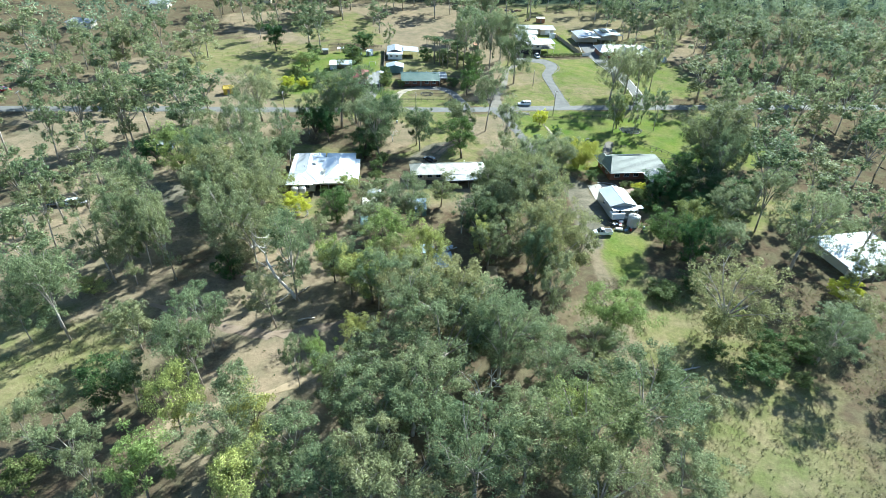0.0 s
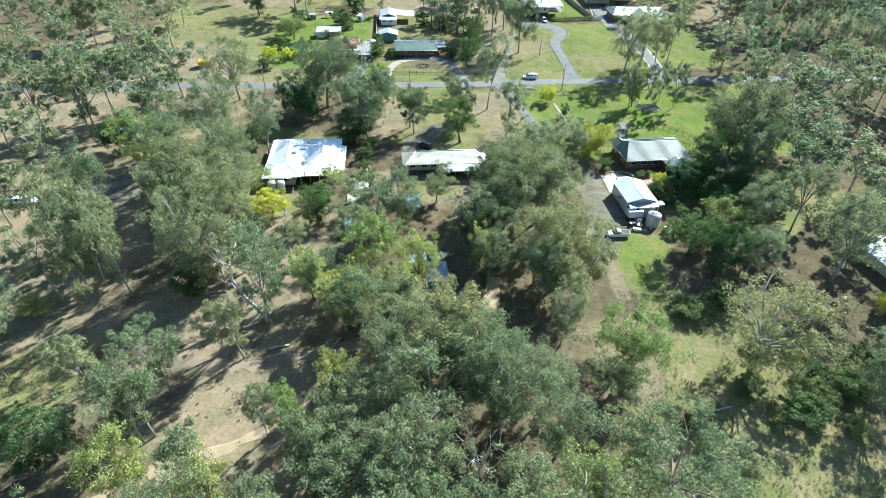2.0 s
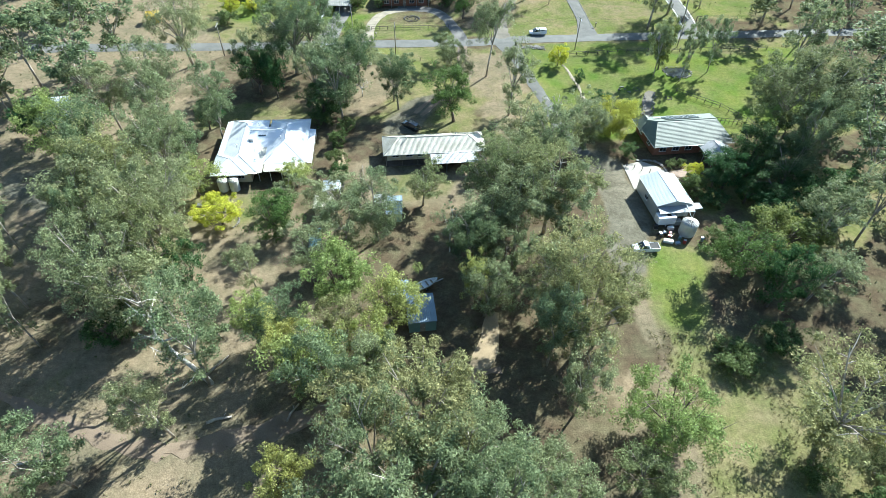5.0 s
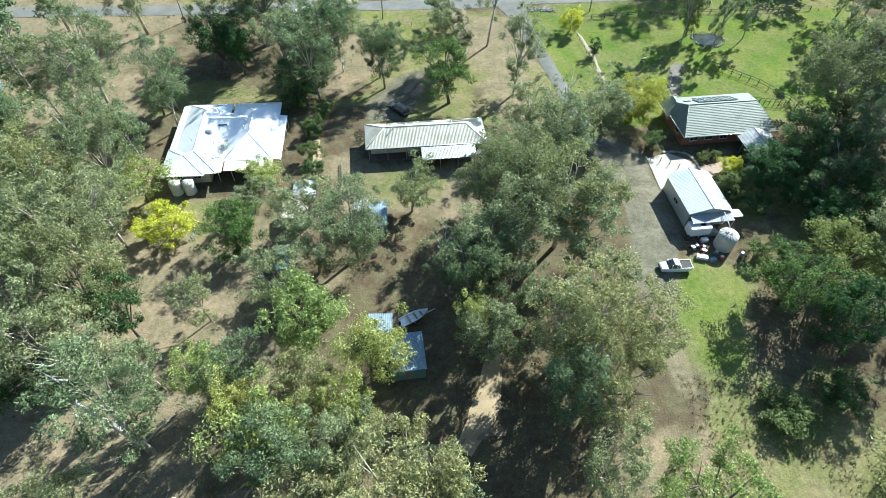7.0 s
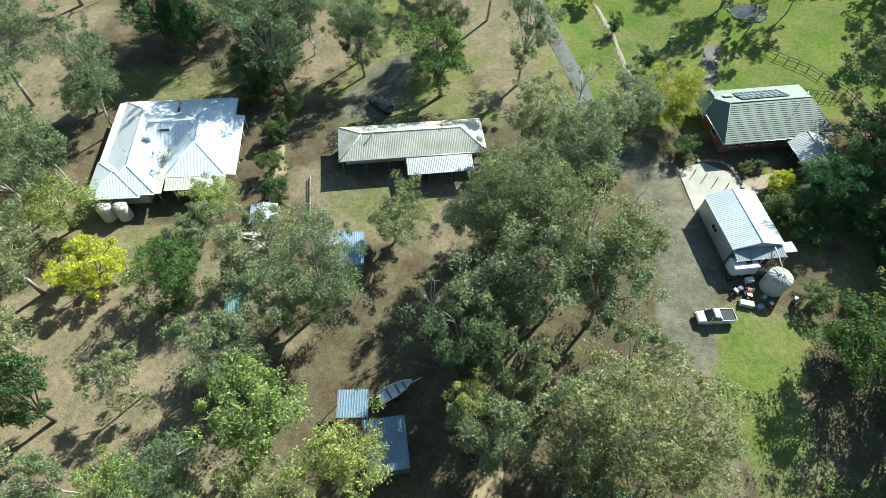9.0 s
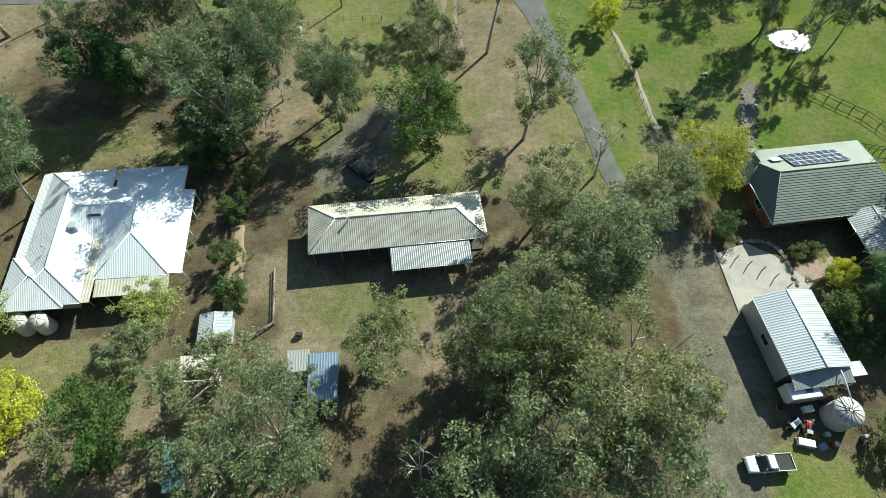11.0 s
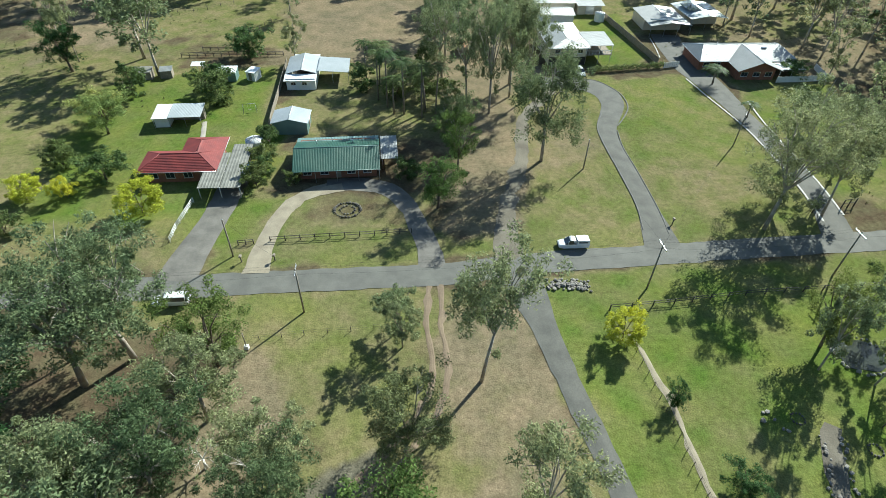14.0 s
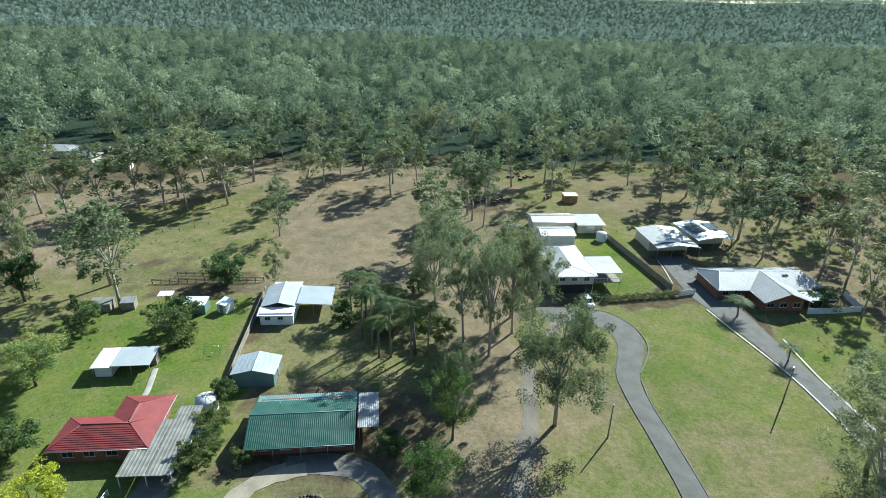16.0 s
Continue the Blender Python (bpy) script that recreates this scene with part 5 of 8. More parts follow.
flat_roof(h, -5.8, 0.6, 6.0, 8.6, 2.7, 2.4, ZINC_WHITE)
posts(h, [(8.2, -3.2), (8.2, 1), (8.2, 4.8), (4.4, -3.2)], 2.8)
opening(h, -4.6, -6.65, 1.2, 1.2, 0.8, "s")
opening(h, -2.0, -6.65, 1.2, 1.2, 0.8, "s")

# two-storey house and sheds beyond the turning circle
h = thing("highset_house", 41.0, 106.0, 0, 5.0, "high-set cream house with a pale grey metal roof and a deck", "house")
walls(h, -7.6, 2.0, -7.0, 9.0, 5.0, CREAM)
# Dark sheet on the lower wall paints the shade of an open undercroft.
part("undercroft_shade", boxed(-7.65, 2.05, -7.05, -6.95, -0.1, 2.3), DARK, h, "dark panel standing in for the shade of an open undercroft")
hip_roof(h, -8.4, 2.6, -8.2, 10.0, 5.05, 6.2, ZINC_CREAM, along="y", inset=3.5, trim=ZINC_WHITE)
flat_roof(h, 2.2, 9.4, -6.6, 2.4, 5.0, 5.3, ZINC_CREAM)
part("deck", boxed(2.0, 9.2, -6.8, 2.2, 2.5, 2.7), TIMBER, h)
posts(h, [(x, y) for x in (2.4, 5.8, 9.0) for y in (-6.4, 2.0)], 5.0, 0.07, WHITE)
for k in range(9):
    part("baluster", boxed(2.2 + k * 0.85, 2.26 + k * 0.85, -6.7, -6.64, 2.7, 3.6), WHITE, h)
part("deck_rail", boxed(2.1, 9.2, -6.72, -6.62, 3.6, 3.7), WHITE, h)
for x in (-5.6, -2.6, 0.4):
    opening(h, x, -7.05, 3.2, 1.4, 1.1, "s")
h = thing("double_garage", 40.6, 131.4, 0, 4, "white double garage with a pale roof", "garage")
walls(h, -4.9, 4.9, -3.4, 3.4, 3.0, WHITE, 0.12)
hip_roof(h, -5.2, 5.2, -3.7, 3.7, 3.05, 3.9, ZINC_CREAM, inset=0, trim=ZINC_WHITE)
gable_ends(h, -4.9, 4.9, -3.4, 3.4, 3.0, 3.8, WHITE, "x")
h = thing("machinery_shed", 41.2, 141.8, 0, 4, "long cream machinery shed with a low roof", "shed")
walls(h, -6.4, 6.4, -3.6, 3.6, 3.3, CREAM, 0.12)
hip_roof(h, -6.8, 6.8, -3.9, 3.9, 3.35, 4.1, ZINC_CREAM, inset=0)
gable_ends(h, -6.4, 6.4, -3.6, 3.6, 3.3, 4.0, CREAM, "x")
h = thing("machinery_shed", 52.4, 141.5, 0, 4, "cream shed with a pale grey roof and a side awning", "shed")
walls(h, -3.8, 3.8, -3.4, 3.8, 3.0, CREAM, 0.12)
flat_roof(h, -4.4, 4.4, -4.6, 4.2, 3.0, 3.5, ZINC_CREAM, name="roof")
opening(h, 0, -3.45, 0.1, 2.6, 2.4, "s", "roller")
rain_tank(54.6, 132.6, 1.5, 2.3, "round white rainwater tank on the lawn", 8, WHITE)

# cream-roofed ranch house
h = thing("ranch_house", 85.5, 102.0, 0, 3.5, "brick ranch house with pale grey hipped and gabled roofs", "house")
walls(h, -12.4, 12.6, -3.6, 6.6, 2.8, BRICK_RED)
hip_roof(h, -13.2, 13.4, -5.0, 7.4, 2.9, 5.0, ZINC_CREAM, inset=3.0, trim=ZINC_WHITE)
walls(h, -4.6, 5.0, -9.6, -3.6, 2.8, BRICK_RED)
hip_roof(h, -5.6, 6.0, -11.2, 1.0, 2.9, 5.1, ZINC_CREAM, along="y", inset=0, trim=ZINC_WHITE)
gable_ends(h, -4.6, 5.0, -9.9, 0.5, 2.8, 4.8, BRICK_RED, "y")
for x in (-10.5, -7.5):
    opening(h, x, -3.65, 0.9, 1.6, 1.2, "s")
for x in (-3, 0.2, 3.4):
    opening(h, x, -9.65, 0.9, 1.8, 1.2, "s")
part("shade_frame", boxed(6.4, 13.0, -9.6, -5.2, 2.5, 2.62), WHITE, h, "white slatted courtyard cover")
posts(h, [(6.6, -9.4), (9.8, -9.4), (12.8, -9.4)], 2.5, 0.06, WHITE)
vent(h, -6.5, 1.4, 4.9)
part("skylight", boxed(5.0, 6.4, -0.6, 0.4, 4.5, 4.62), GLASS, h)

# sheds with solar panels
h = thing("open_shed", 72.2, 128.2, 0, 5, "cream farm shed with an open front and a pale roof", "shed")
walls(h, -6.0, 5.6, -2.0, 7.4, 3.2, CREAM, 0.12)
hip_roof(h, -6.4, 6.0, -8.0, 7.8, 3.3, 4.1, ZINC_CREAM, along="y", inset=0, trim=ZINC_WHITE)
part("solar_array", boxed(-5.6, 5.2, -5.6, -4.4, 4.05, 4.15), SOLAR, h, "dark solar panels along the roof edge")
posts(h, [(-6.2, -7.8), (-2, -7.8), (2, -7.8), (5.8, -7.8)], 3.3)
h = thing("open_shed", 85.4, 133.8, 0, 8, "blue-roofed farm shed with rooftop solar panels", "shed")
walls(h, -5.4, 5.2, -2.0, 7.0, 3.2, CREAM, 0.12)
hip_roof(h, -6.0, 5.8, -7.0, 7.4, 3.3, 4.1, ZINC_BLUE, along="y", inset=0)
part("solar_array", boxed(-4.6, -0.6, -2.0, 4.4, 4.05, 4.15), SOLAR, h, "dark blue solar panels")
part("solar_array", boxed(0.8, 4.6, -1.0, 4.4, 4.0, 4.1), SOLAR, h, "dark blue solar panels")
posts(h, [(-5.8, -6.8), (-1, -6.8), (2, -6.8), (5.6, -6.8)], 3.3)

# scattered neighbours
h = thing("white_roofed_house", 99.5, -72.5, 0, 12, "house with a broad white metal roof", "house")
walls(h, -8, 8, -5.6, 5.6, 2.8, CREAM)
hip_roof(h, -9, 9, -6.6, 6.6, 2.9, 4.9, ZINC_WHITE)
flat_roof(h, -9.4, -3.6, -9.4, -6.5, 2.5, 2.85, ZINC_WHITE)
posts(h, [(-9.2, -9.2), (-3.8, -9.2)], 2.5)
for x in (-5, 0, 5):
    opening(h, x, -5.65, 1.0, 1.5, 1.2, "s")
h = thing("blue_shed", -91.4, -24.0, 0, 12, "small blue-walled shed among trees", "shed")
walls(h, -2.4, 2.4, -2.4, 2.4, 2.6, BLUE_SHEET, 0.1)
hip_roof(h, -2.8, 2.8, -2.8, 2.8, 2.65, 3.4, ZINC_BLUE, inset=0)
gable_ends(h, -2.4, 2.4, -2.4, 2.4, 2.6, 3.3, BLUE_SHEET, "x")
for x, y, rz, w, d, lab in ((-158, 214, 8, 17, 10, "far house with a pale metal roof behind gum trees"), (-141, 205, -6, 13, 8, "far dark-roofed house behind gum trees"), (-178, 172, 5, 14, 9, "far house with a white metal roof"),
                            (-196, 120, 0, 14, 8, "far house with a pale metal roof"), (-120, 196, 10, 8, 6, "far white shed behind gum trees")):
    h = thing("far_house", x, y, 0, rz, lab, "house", "far houses")
    walls(h, -w / 2 + 0.8, w / 2 - 0.8, -d / 2 + 0.8, d / 2 - 0.8, 2.8, CREAM)
    hip_roof(h, -w / 2, w / 2, -d / 2, d / 2, 2.9, 4.6, ZINC_GREY if "dark" in lab else ZINC_CREAM, spacing=0.5)
    for k in (-1, 1):
        opening(h, k * w / 4, -d / 2 + 0.75, 1.0, 1.6, 1.2, "s")
h = thing("yellow_shelter", -88.4, 28.0, 0, 20, "bright yellow canvas-sided shelter on bare red soil", "shelter")
walls(h, -1.9, 1.9, -1.5, 1.5, 2.2, YELLOW_SHEET, 0.08)
hip_roof(h, -2.1, 2.1, -1.7, 1.7, 2.2, 3.2, YELLOW_SHEET, inset=0.6, trim=YELLOW_SHEET)
opening(h, 0, -1.52, 0.1, 0.9, 1.95, "s", "door")
small_shed("timber_hut", 52.6, 168.0, 4, 5.0, 3.2, 2.6, ZINC_PALE, ORANGE, "small red-brown timber hut in the paddock")
small_shed("tin_shed", -46.5, 86.6, 5, 5.0, 3.6, 2.2, ZINC_WHITE, SHEET_TEAL, "small sheet-metal shed with a white roof")
small_shed("tin_shed", -40.2, 87.0, -20, 2.6, 3.0, 2.1, ZINC_WHITE, WHITE, "little white garden shed")
small_shed("tin_shed", -54.6, 90.2, 5, 3.2, 2.0, 1.9, ZINC_WHITE, TIMBER, "small white-roofed animal shelter", open_front=True)
small_shed("tin_shed", -66.8, 86.2, 8, 4.6, 3.0, 1.9, ZINC_DARK, TIMBER, "old dark tin shed")
small_shed("tin_shed", -61.5, 87.2, 12, 3.0, 2.6, 1.8, ZINC_GREY, TIMBER, "old grey tin shed")
small_shed("chicken_coop", 11.6, 106.5, 3, 2.6, 5.2, 2.0, ORANGE, TIMBER, "narrow rust-brown roofed coop under gum trees")


# ---- vehicles ----
def loft(bm, rings):
    """Skin between closed rings of equal count, ends capped."""
    rows = [[bm.verts.new(p) for p in r] for r in rings]
    n = len(rows[0])
    for a, b in zip(rows, rows[1:]):
        for k in range(n):
            bm.faces.new((a[k], a[(k + 1) % n], b[(k + 1) % n], b[k]))
    bm.faces.new(rows[0][::-1])
    bm.faces.new(rows[-1])
    bmesh.ops.recalc_face_normals(bm, faces=bm.faces[:])
    return bm


def wheels(root, spots, r=0.36, half=0.84):
    for x in spots:
        for s in (-1, 1):
            w = part("wheel", tube(bmesh.new(), [(x, s * half, r), (x, s * (half - 0.06), r), (x, s * (half - 0.2), r), (x, s * (half - 0.24), r)], [r * 0.86, r, r, r * 0.86], 18), RUBBER, root)
            part("rim", tube(bmesh.new(), [(x, s * (half + 0.012), r), (x, s * (half - 0.05), r)], [r * 0.5, r * 0.58], 12), ALLOY, w)


def section(x, w0, w1, z0, z1, z2):
    """A cross-section of a body: sill, waist and top edge with rounded shoulders."""
    return [(x, -w0, z0), (x, -w0 - 0.02, z1 * 0.5 + z0 * 0.5), (x, -w0, z1), (x, -w1, z2), (x, w1, z2), (x, w0, z1), (x, w0 + 0.02, z1 * 0.5 + z0 * 0.5), (x, w0, z0)]


def vehicle(name, x, y, rz, paint, label, style="wagon", length=4.9, category="car"):
    """A car, wagon, utility or canopy pickup, nose along +x."""
    c = thing(name, x, y, 0.03, rz, label, category, "parked vehicles")
    L = length / 2
    body = bmesh.new()
    loft(body, [section(-L, 0.80, 0.74, 0.42, 0.72, 0.86), section(-L + 0.12, 0.86, 0.80, 0.30, 0.80, 0.98), section(-0.3, 0.88, 0.82, 0.24, 0.84, 1.0), section(L - 1.5, 0.88, 0.82, 0.24, 0.84, 1.0),
                section(L - 0.9, 0.86, 0.76, 0.26, 0.80, 0.96), section(L - 0.14, 0.80, 0.66, 0.32, 0.70, 0.82), section(L, 0.72, 0.58, 0.42, 0.60, 0.70)])
    b = part("body", body, paint, c)
    back = {"wagon": -L + 0.15, "ute": -0.35, "canopy": -0.35, "hatch": -L + 0.25}[style]
    cab = bmesh.new()
    loft(cab, [section(back, 0.80, 0.66, 0.96, 1.0, 1.05), section(back + 0.16, 0.80, 0.64, 0.96, 1.02, 1.62), section(0.5, 0.80, 0.64, 0.96, 1.02, 1.70), section(L - 1.75, 0.80, 0.62, 0.96, 1.02, 1.58), section(L - 1.05, 0.78, 0.68, 0.94, 0.97, 1.0)])
    part("glasshouse", cab, GLASS, c, "dark tinted car glass")
    rf = bmesh.new()
    loft(rf, [section(back + 0.10, 0.62, 0.58, 1.60, 1.63, 1.65), section(0.5, 0.64, 0.60, 1.68, 1.72, 1.75), section(L - 1.85, 0.63, 0.59, 1.58, 1.61, 1.64)])
    part("roof", rf, paint, c)
    for xx in (0.15, L - 1.5, back + 0.3):
        for s in (-1, 1):
            part("pillar", tube(bmesh.new(), [(xx, s * 0.81, 1.0), (xx - 0.08, s * 0.65, 1.64)], 0.035, 5), paint, c)
    if style in ("ute", "canopy"):
        tray = bmesh.new()
        for a in ((-L, -0.45, -0.88, -0.82, 0.75, 1.12), (-L, -0.45, 0.82, 0.88, 0.75, 1.12), (-L, -L + 0.06, -0.82, 0.82, 0.75, 1.12), (-0.51, -0.45, -0.82, 0.82, 0.75, 1.3)):
            box(tray, *a)
        part("tray", tray, paint, c)
        part("tray_floor", boxed(-L + 0.06, -0.51, -0.82, 0.82, 0.98, 1.03), DARK, c)
    if style == "canopy":
        cp = bmesh.new()
        loft(cp, [section(-L + 0.02, 0.84, 0.72, 1.12, 1.2, 1.62), section(-L + 0.2, 0.86, 0.74, 1.12, 1.25, 1.72), section(-0.45, 0.86, 0.74, 1.12, 1.25, 1.74)])
        cc = part("canopy", cp, paint, c)
        for s in (-1, 1):
            part("canopy_window", boxed(-L + 0.4, -0.7, s * 0.845 - 0.012, s * 0.845 + 0.012, 1.26, 1.5), GLASS, cc)
    wheels(c, (-L + 0.95, L - 0.92))
    for s in (-1, 1):
        part("headlight", boxed(L - 0.10, L - 0.02, s * 0.55 - 0.14, s * 0.55 + 0.14, 0.60, 0.74, bevel=0.02), LAMP_CLEAR, c)
        part("tail_light", boxed(-L - 0.01, -L + 0.05, s * 0.68 - 0.09, s * 0.68 + 0.09, 0.62, 0.84, bevel=0.02), LAMP_RED, c)
        part("mirror", boxed(L - 1.5, L - 1.36, s * 0.95 - 0.07, s * 0.95 + 0.07, 1.0, 1.14, bevel=0.02), paint, c)
    part("bumper", boxed(L - 0.04, L + 0.06, -0.74, 0.74, 0.34, 0.5, bevel=0.03), RUBBER, c)
    part("bumper", boxed(-L - 0.06, -L + 0.04, -0.76, 0.76, 0.36, 0.52, bevel=0.03), RUBBER, c)
    return c


vehicle("pickup", 27.9, 26.3, 183, CAR_WHITE, "white pickup with a canopy parked on the road verge", "canopy", 5.1, "pickup")
vehicle("wagon", -33.2, 12.2, 186, CAR_WHITE, "white station wagon parked beside the road", "wagon", 5.2)
vehicle("utility", 38.3, -65.4, 184, CAR_WHITE, "white tray-back utility on the gravel by the shed", "ute", 4.9, "utility")
vehicle("wagon", -7.4, -26.6, 140, CAR_BLACK, "black wagon parked in tree shade behind the house", "wagon", 4.7)
vehicle("wagon", 41.4, 93.4, 282, CAR_WHITE, "white hatchback parked before the high-set house", "hatch", 4.4)
vehicle("wagon", -99.6, -59.6, 10, CAR_WHITE, "white station wagon parked under gum trees", "wagon", 4.9)
vehicle("wagon", -104.2, -60.6, 12, CAR_BLACK, "dark car parked under gum trees", "wagon", 4.6)
vehicle("wagon", -172.0, 21.5, 0, CAR_RED, "red car parked at a far drive", "hatch", 4.4)
vehicle("pickup", -31.0, 46.4, 95, CAR_BLUE, "blue car under the old carport", "wagon", 4.6)
vehicle("wagon", 74.5, 139.5, 5, CAR_BLUE, "dark blue car behind the farm shed", "wagon", 4.7)


def boat(x, y, rz, label, length=4.4):
    """An open aluminium dinghy on a trailer, bow along +x."""
    b = thing("dinghy", x, y, 0, rz, label, "boat", "boats")
    hull = bmesh.new()
    n, rows_o, rows_i = 9, [], []
    for i in range(n):
        t = i / (n - 1)
        w = 0.82 * (1 - max(0, t - 0.45) ** 2 * 3.1)
        xx, z1 = -length / 2 + length * t, 1.15 + 0.22 * t * t
        zb = 0.55 + 0.35 * max(0, t - 0.6) ** 1.3
        rows_o.append([hull.verts.new(p) for p in ((xx, -w, z1), (xx, -w * 0.8, zb + 0.18), (xx, 0, zb), (xx, w * 0.8, zb + 0.18), (xx, w, z1))])
        rows_i.append([hull.verts.new(p) for p in ((xx, -w + 0.06, z1), (xx, -w * 0.72, zb + 0.26), (xx, 0, zb + 0.1), (xx, w * 0.72, zb + 0.26), (xx, w - 0.06, z1))])
    for rows, flip in ((rows_o, False), (rows_i, True)):
        for a, c in zip(rows, rows[1:]):
            for k in range(4):
                q = (a[k], a[k + 1], c[k + 1], c[k])
                hull.faces.new(q[::-1] if flip else q)
    for a, c, d, e in zip(rows_o, rows_o[1:], rows_i, rows_i[1:]):
        hull.faces.new((a[0], c[0], e[0], d[0]))
        hull.faces.new((a[4], d[4], e[4], c[4]))
    hull.faces.new([*rows_o[0], *rows_i[0][::-1]])
    part("hull", hull, CAR_WHITE, b)
    for t in (-0.9, 0.2, 1.1):
        part("thwart", boxed(t - 0.14, t + 0.14, -0.7, 0.7, 0.95, 1.0), TIMBER, b)
    part("outboard", boxed(-length / 2 - 0.3, -length / 2 - 0.02, -0.15, 0.15, 0.75, 1.5, bevel=0.06), DARK, b)
    tr = part("trailer", boxed(-length / 2, length / 2 + 1.2, -0.06, 0.06, 0.4, 0.5), STEEL, b)
    part("axle", boxed(-0.3, -0.2, -0.95, 0.95, 0.3, 0.38), STEEL, tr)
    for s in (-1, 1):
        part("wheel", tube(bmesh.new(), [(-0.25, s * 0.98, 0.28), (-0.25, s * 0.82, 0.28)], 0.28, 14), RUBBER, b)
    part("jockey_wheel", tube(bmesh.new(), [(length / 2 + 1.0, 0.05, 0.12), (length / 2 + 1.0, -0.05, 0.12)], 0.12, 10), RUBBER, b)
    part("jockey_post", tube(bmesh.new(), [(length / 2 + 1.0, 0, 0.1), (length / 2 + 1.0, 0, 0.5)], 0.03, 5), STEEL, b)


boat(-2.0, -76.0, 32, "white open dinghy on a trailer in tree shade")
boat(29.0, 141.0, -10, "white covered boat on a trailer beside the sheds", 5.4)


# ---- poles and wires ----
def pole(x, y, hgt, label, arm=True, rz=96, service=False):
    p = thing("power_pole", x, y, 0, rz, label, "power pole", "power poles")
    part("pole", tube(bmesh.new(), [(0, 0, -0.3), (0, 0, hgt)], [0.15, 0.10], 9), TIMBER, p)
    if arm:
        a = part("crossarm", boxed(-1.25, 1.25, -0.06, 0.06, hgt - 0.55, hgt - 0.42), ALLOY, p, "pale steel crossarm")
        for k in (-1.15, -0.5, 0.5, 1.15):
            part("insulator", cyl(bmesh.new(), k, 0, hgt - 0.42, hgt - 0.22, 0.06, 0.04, 8), WHITE, a)
    else:
        part("pole_cap", cyl(bmesh.new(), 0, 0, hgt, hgt + 0.05, 0.12, 0.08, 9), STEEL, p)
    return Vector((x, y, hgt - 0.2))


def wire(a, b, off, sag=0.9):
    w = new("power_line")
    tagged(w, "thin overhead power line between poles", "wire", "power lines")
    pts = []
    for t in np.linspace(0, 1, 13):
        q = a.lerp(b, t) + Vector((0.1 * off, off, -sag * 4 * t * (1 - t)))
        pts.append(q)
    part("conductor", tube(bmesh.new(), pts, 0.010, 4), DARK, w)


P = [pole(-110, 5.2, 9.0, "weathered timber power pole with a pale crossarm"), pole(-61, 7.0, 9.0, "weathered timber power pole with a pale crossarm"), pole(-13.8, 10.8, 8.8, "weathered timber power pole with a pale crossarm"),
     pole(37.8, 16.8, 9.2, "weathered timber power pole with a pale crossarm"), pole(68.5, 20.2, 9.2, "weathered timber power pole with a pale crossarm"), pole(130, 28, 9.2, "weathered timber power pole with a pale crossarm")]
for a, b in zip(P, P[1:]):
    for off in (-1.0, 0.45, 1.0):
        wire(a, b, off)
Q = pole(-27.3, 22.5, 7.5, "plain timber service pole on the lawn", False)
R = pole(34.1, 49.6, 6.6, "plain timber service pole on the lawn", False)
S = pole(68.0, 59.6, 7.3, "plain timber service pole on the lawn", False)
pole(-149, -2, 9, "far timber power pole with a pale crossarm")
wire(P[2], Q, 0.0, 0.4)
wire(P[3], R, 0.0, 0.6)
wire(P[3], S, 0.0, 0.8)
wire(R, Vector((41, 100, 5)), 0.0, 0.8)
wire(S, Vector((80, 92, 3.2)), 0.0, 0.8)


# ---- fences ----
def fence(name, line, gap, hgt, rails, label, post_r=0.07, rail=0.045, mat=None, closed=False):
    """Posts with rails (or wires) along a plan line."""
    f = thing(name, line[0][0], line[0][1], 0, 0, label, "fence")
    o = Vector((line[0][0], line[0][1], 0))
    mat = mat or TIMBER_DARK
    me = bpy.data.meshes.new("post")
    bm = tube(bmesh.new(), [(0, 0, -0.25), (0, 0, hgt)], [post_r * 1.1, post_r * 0.9], 6)
    bm.to_mesh(me)
    bm.free()
    me.materials.append(mat)
    for a, b in zip(line, line[1:]):
        a, b = Vector((*a, 0)) - o, Vector((*b, 0)) - o
        n = max(1, round((b - a).length / gap))
        for k in range(n):
            p = new("post", me)
            p.parent = f
            p.location = a.lerp(b, k / n)
        for z in rails:
            part("rail", tube(bmesh.new(), [a + Vector((0, 0, z)), b + Vector((0, 0, z))], rail, 5), mat, f)
    p = new("post", me)
    p.parent = f
    p.location = Vector((*line[-1], 0)) - o
    return f


def paling(name, line, hgt, mat, label, board=0.35):
    """A close fence of upright boards."""
    f = thing(name, line[0][0], line[0][1], 0, 0, label, "fence")
    o = Vector((line[0][0], line[0][1], 0))
    meshes = []
    for k in range(3):
        me = bpy.data.meshes.new("paling")
        bm = boxed(0, board - 0.02, -0.02 - 0.006 * k, 0.02, 0, hgt - 0.04 * k)
        bm.to_mesh(me)
        bm.free()
        me.materials.append(mat)
        meshes.append(me)
    for a, b in zip(line, line[1:]):
        a, b = Vector((*a, 0)) - o, Vector((*b, 0)) - o
        n = int((b - a).length / board)
        ang = math.atan2(b.y - a.y, b.x - a.x)
        for k in range(n):
            p = new("paling", meshes[k % 3])
            p.parent = f
            p.matrix_basis = Matrix.Translation(a.lerp(b, k / n)) @ Matrix.Rotation(ang, 4, 'Z')
        for z in (0.4, hgt - 0.4):
            part("rail", tube(bmesh.new(), [a + Vector((0, 0, z)), b + Vector((0, 0, z))], 0.05, 4), mat, f)
    return f


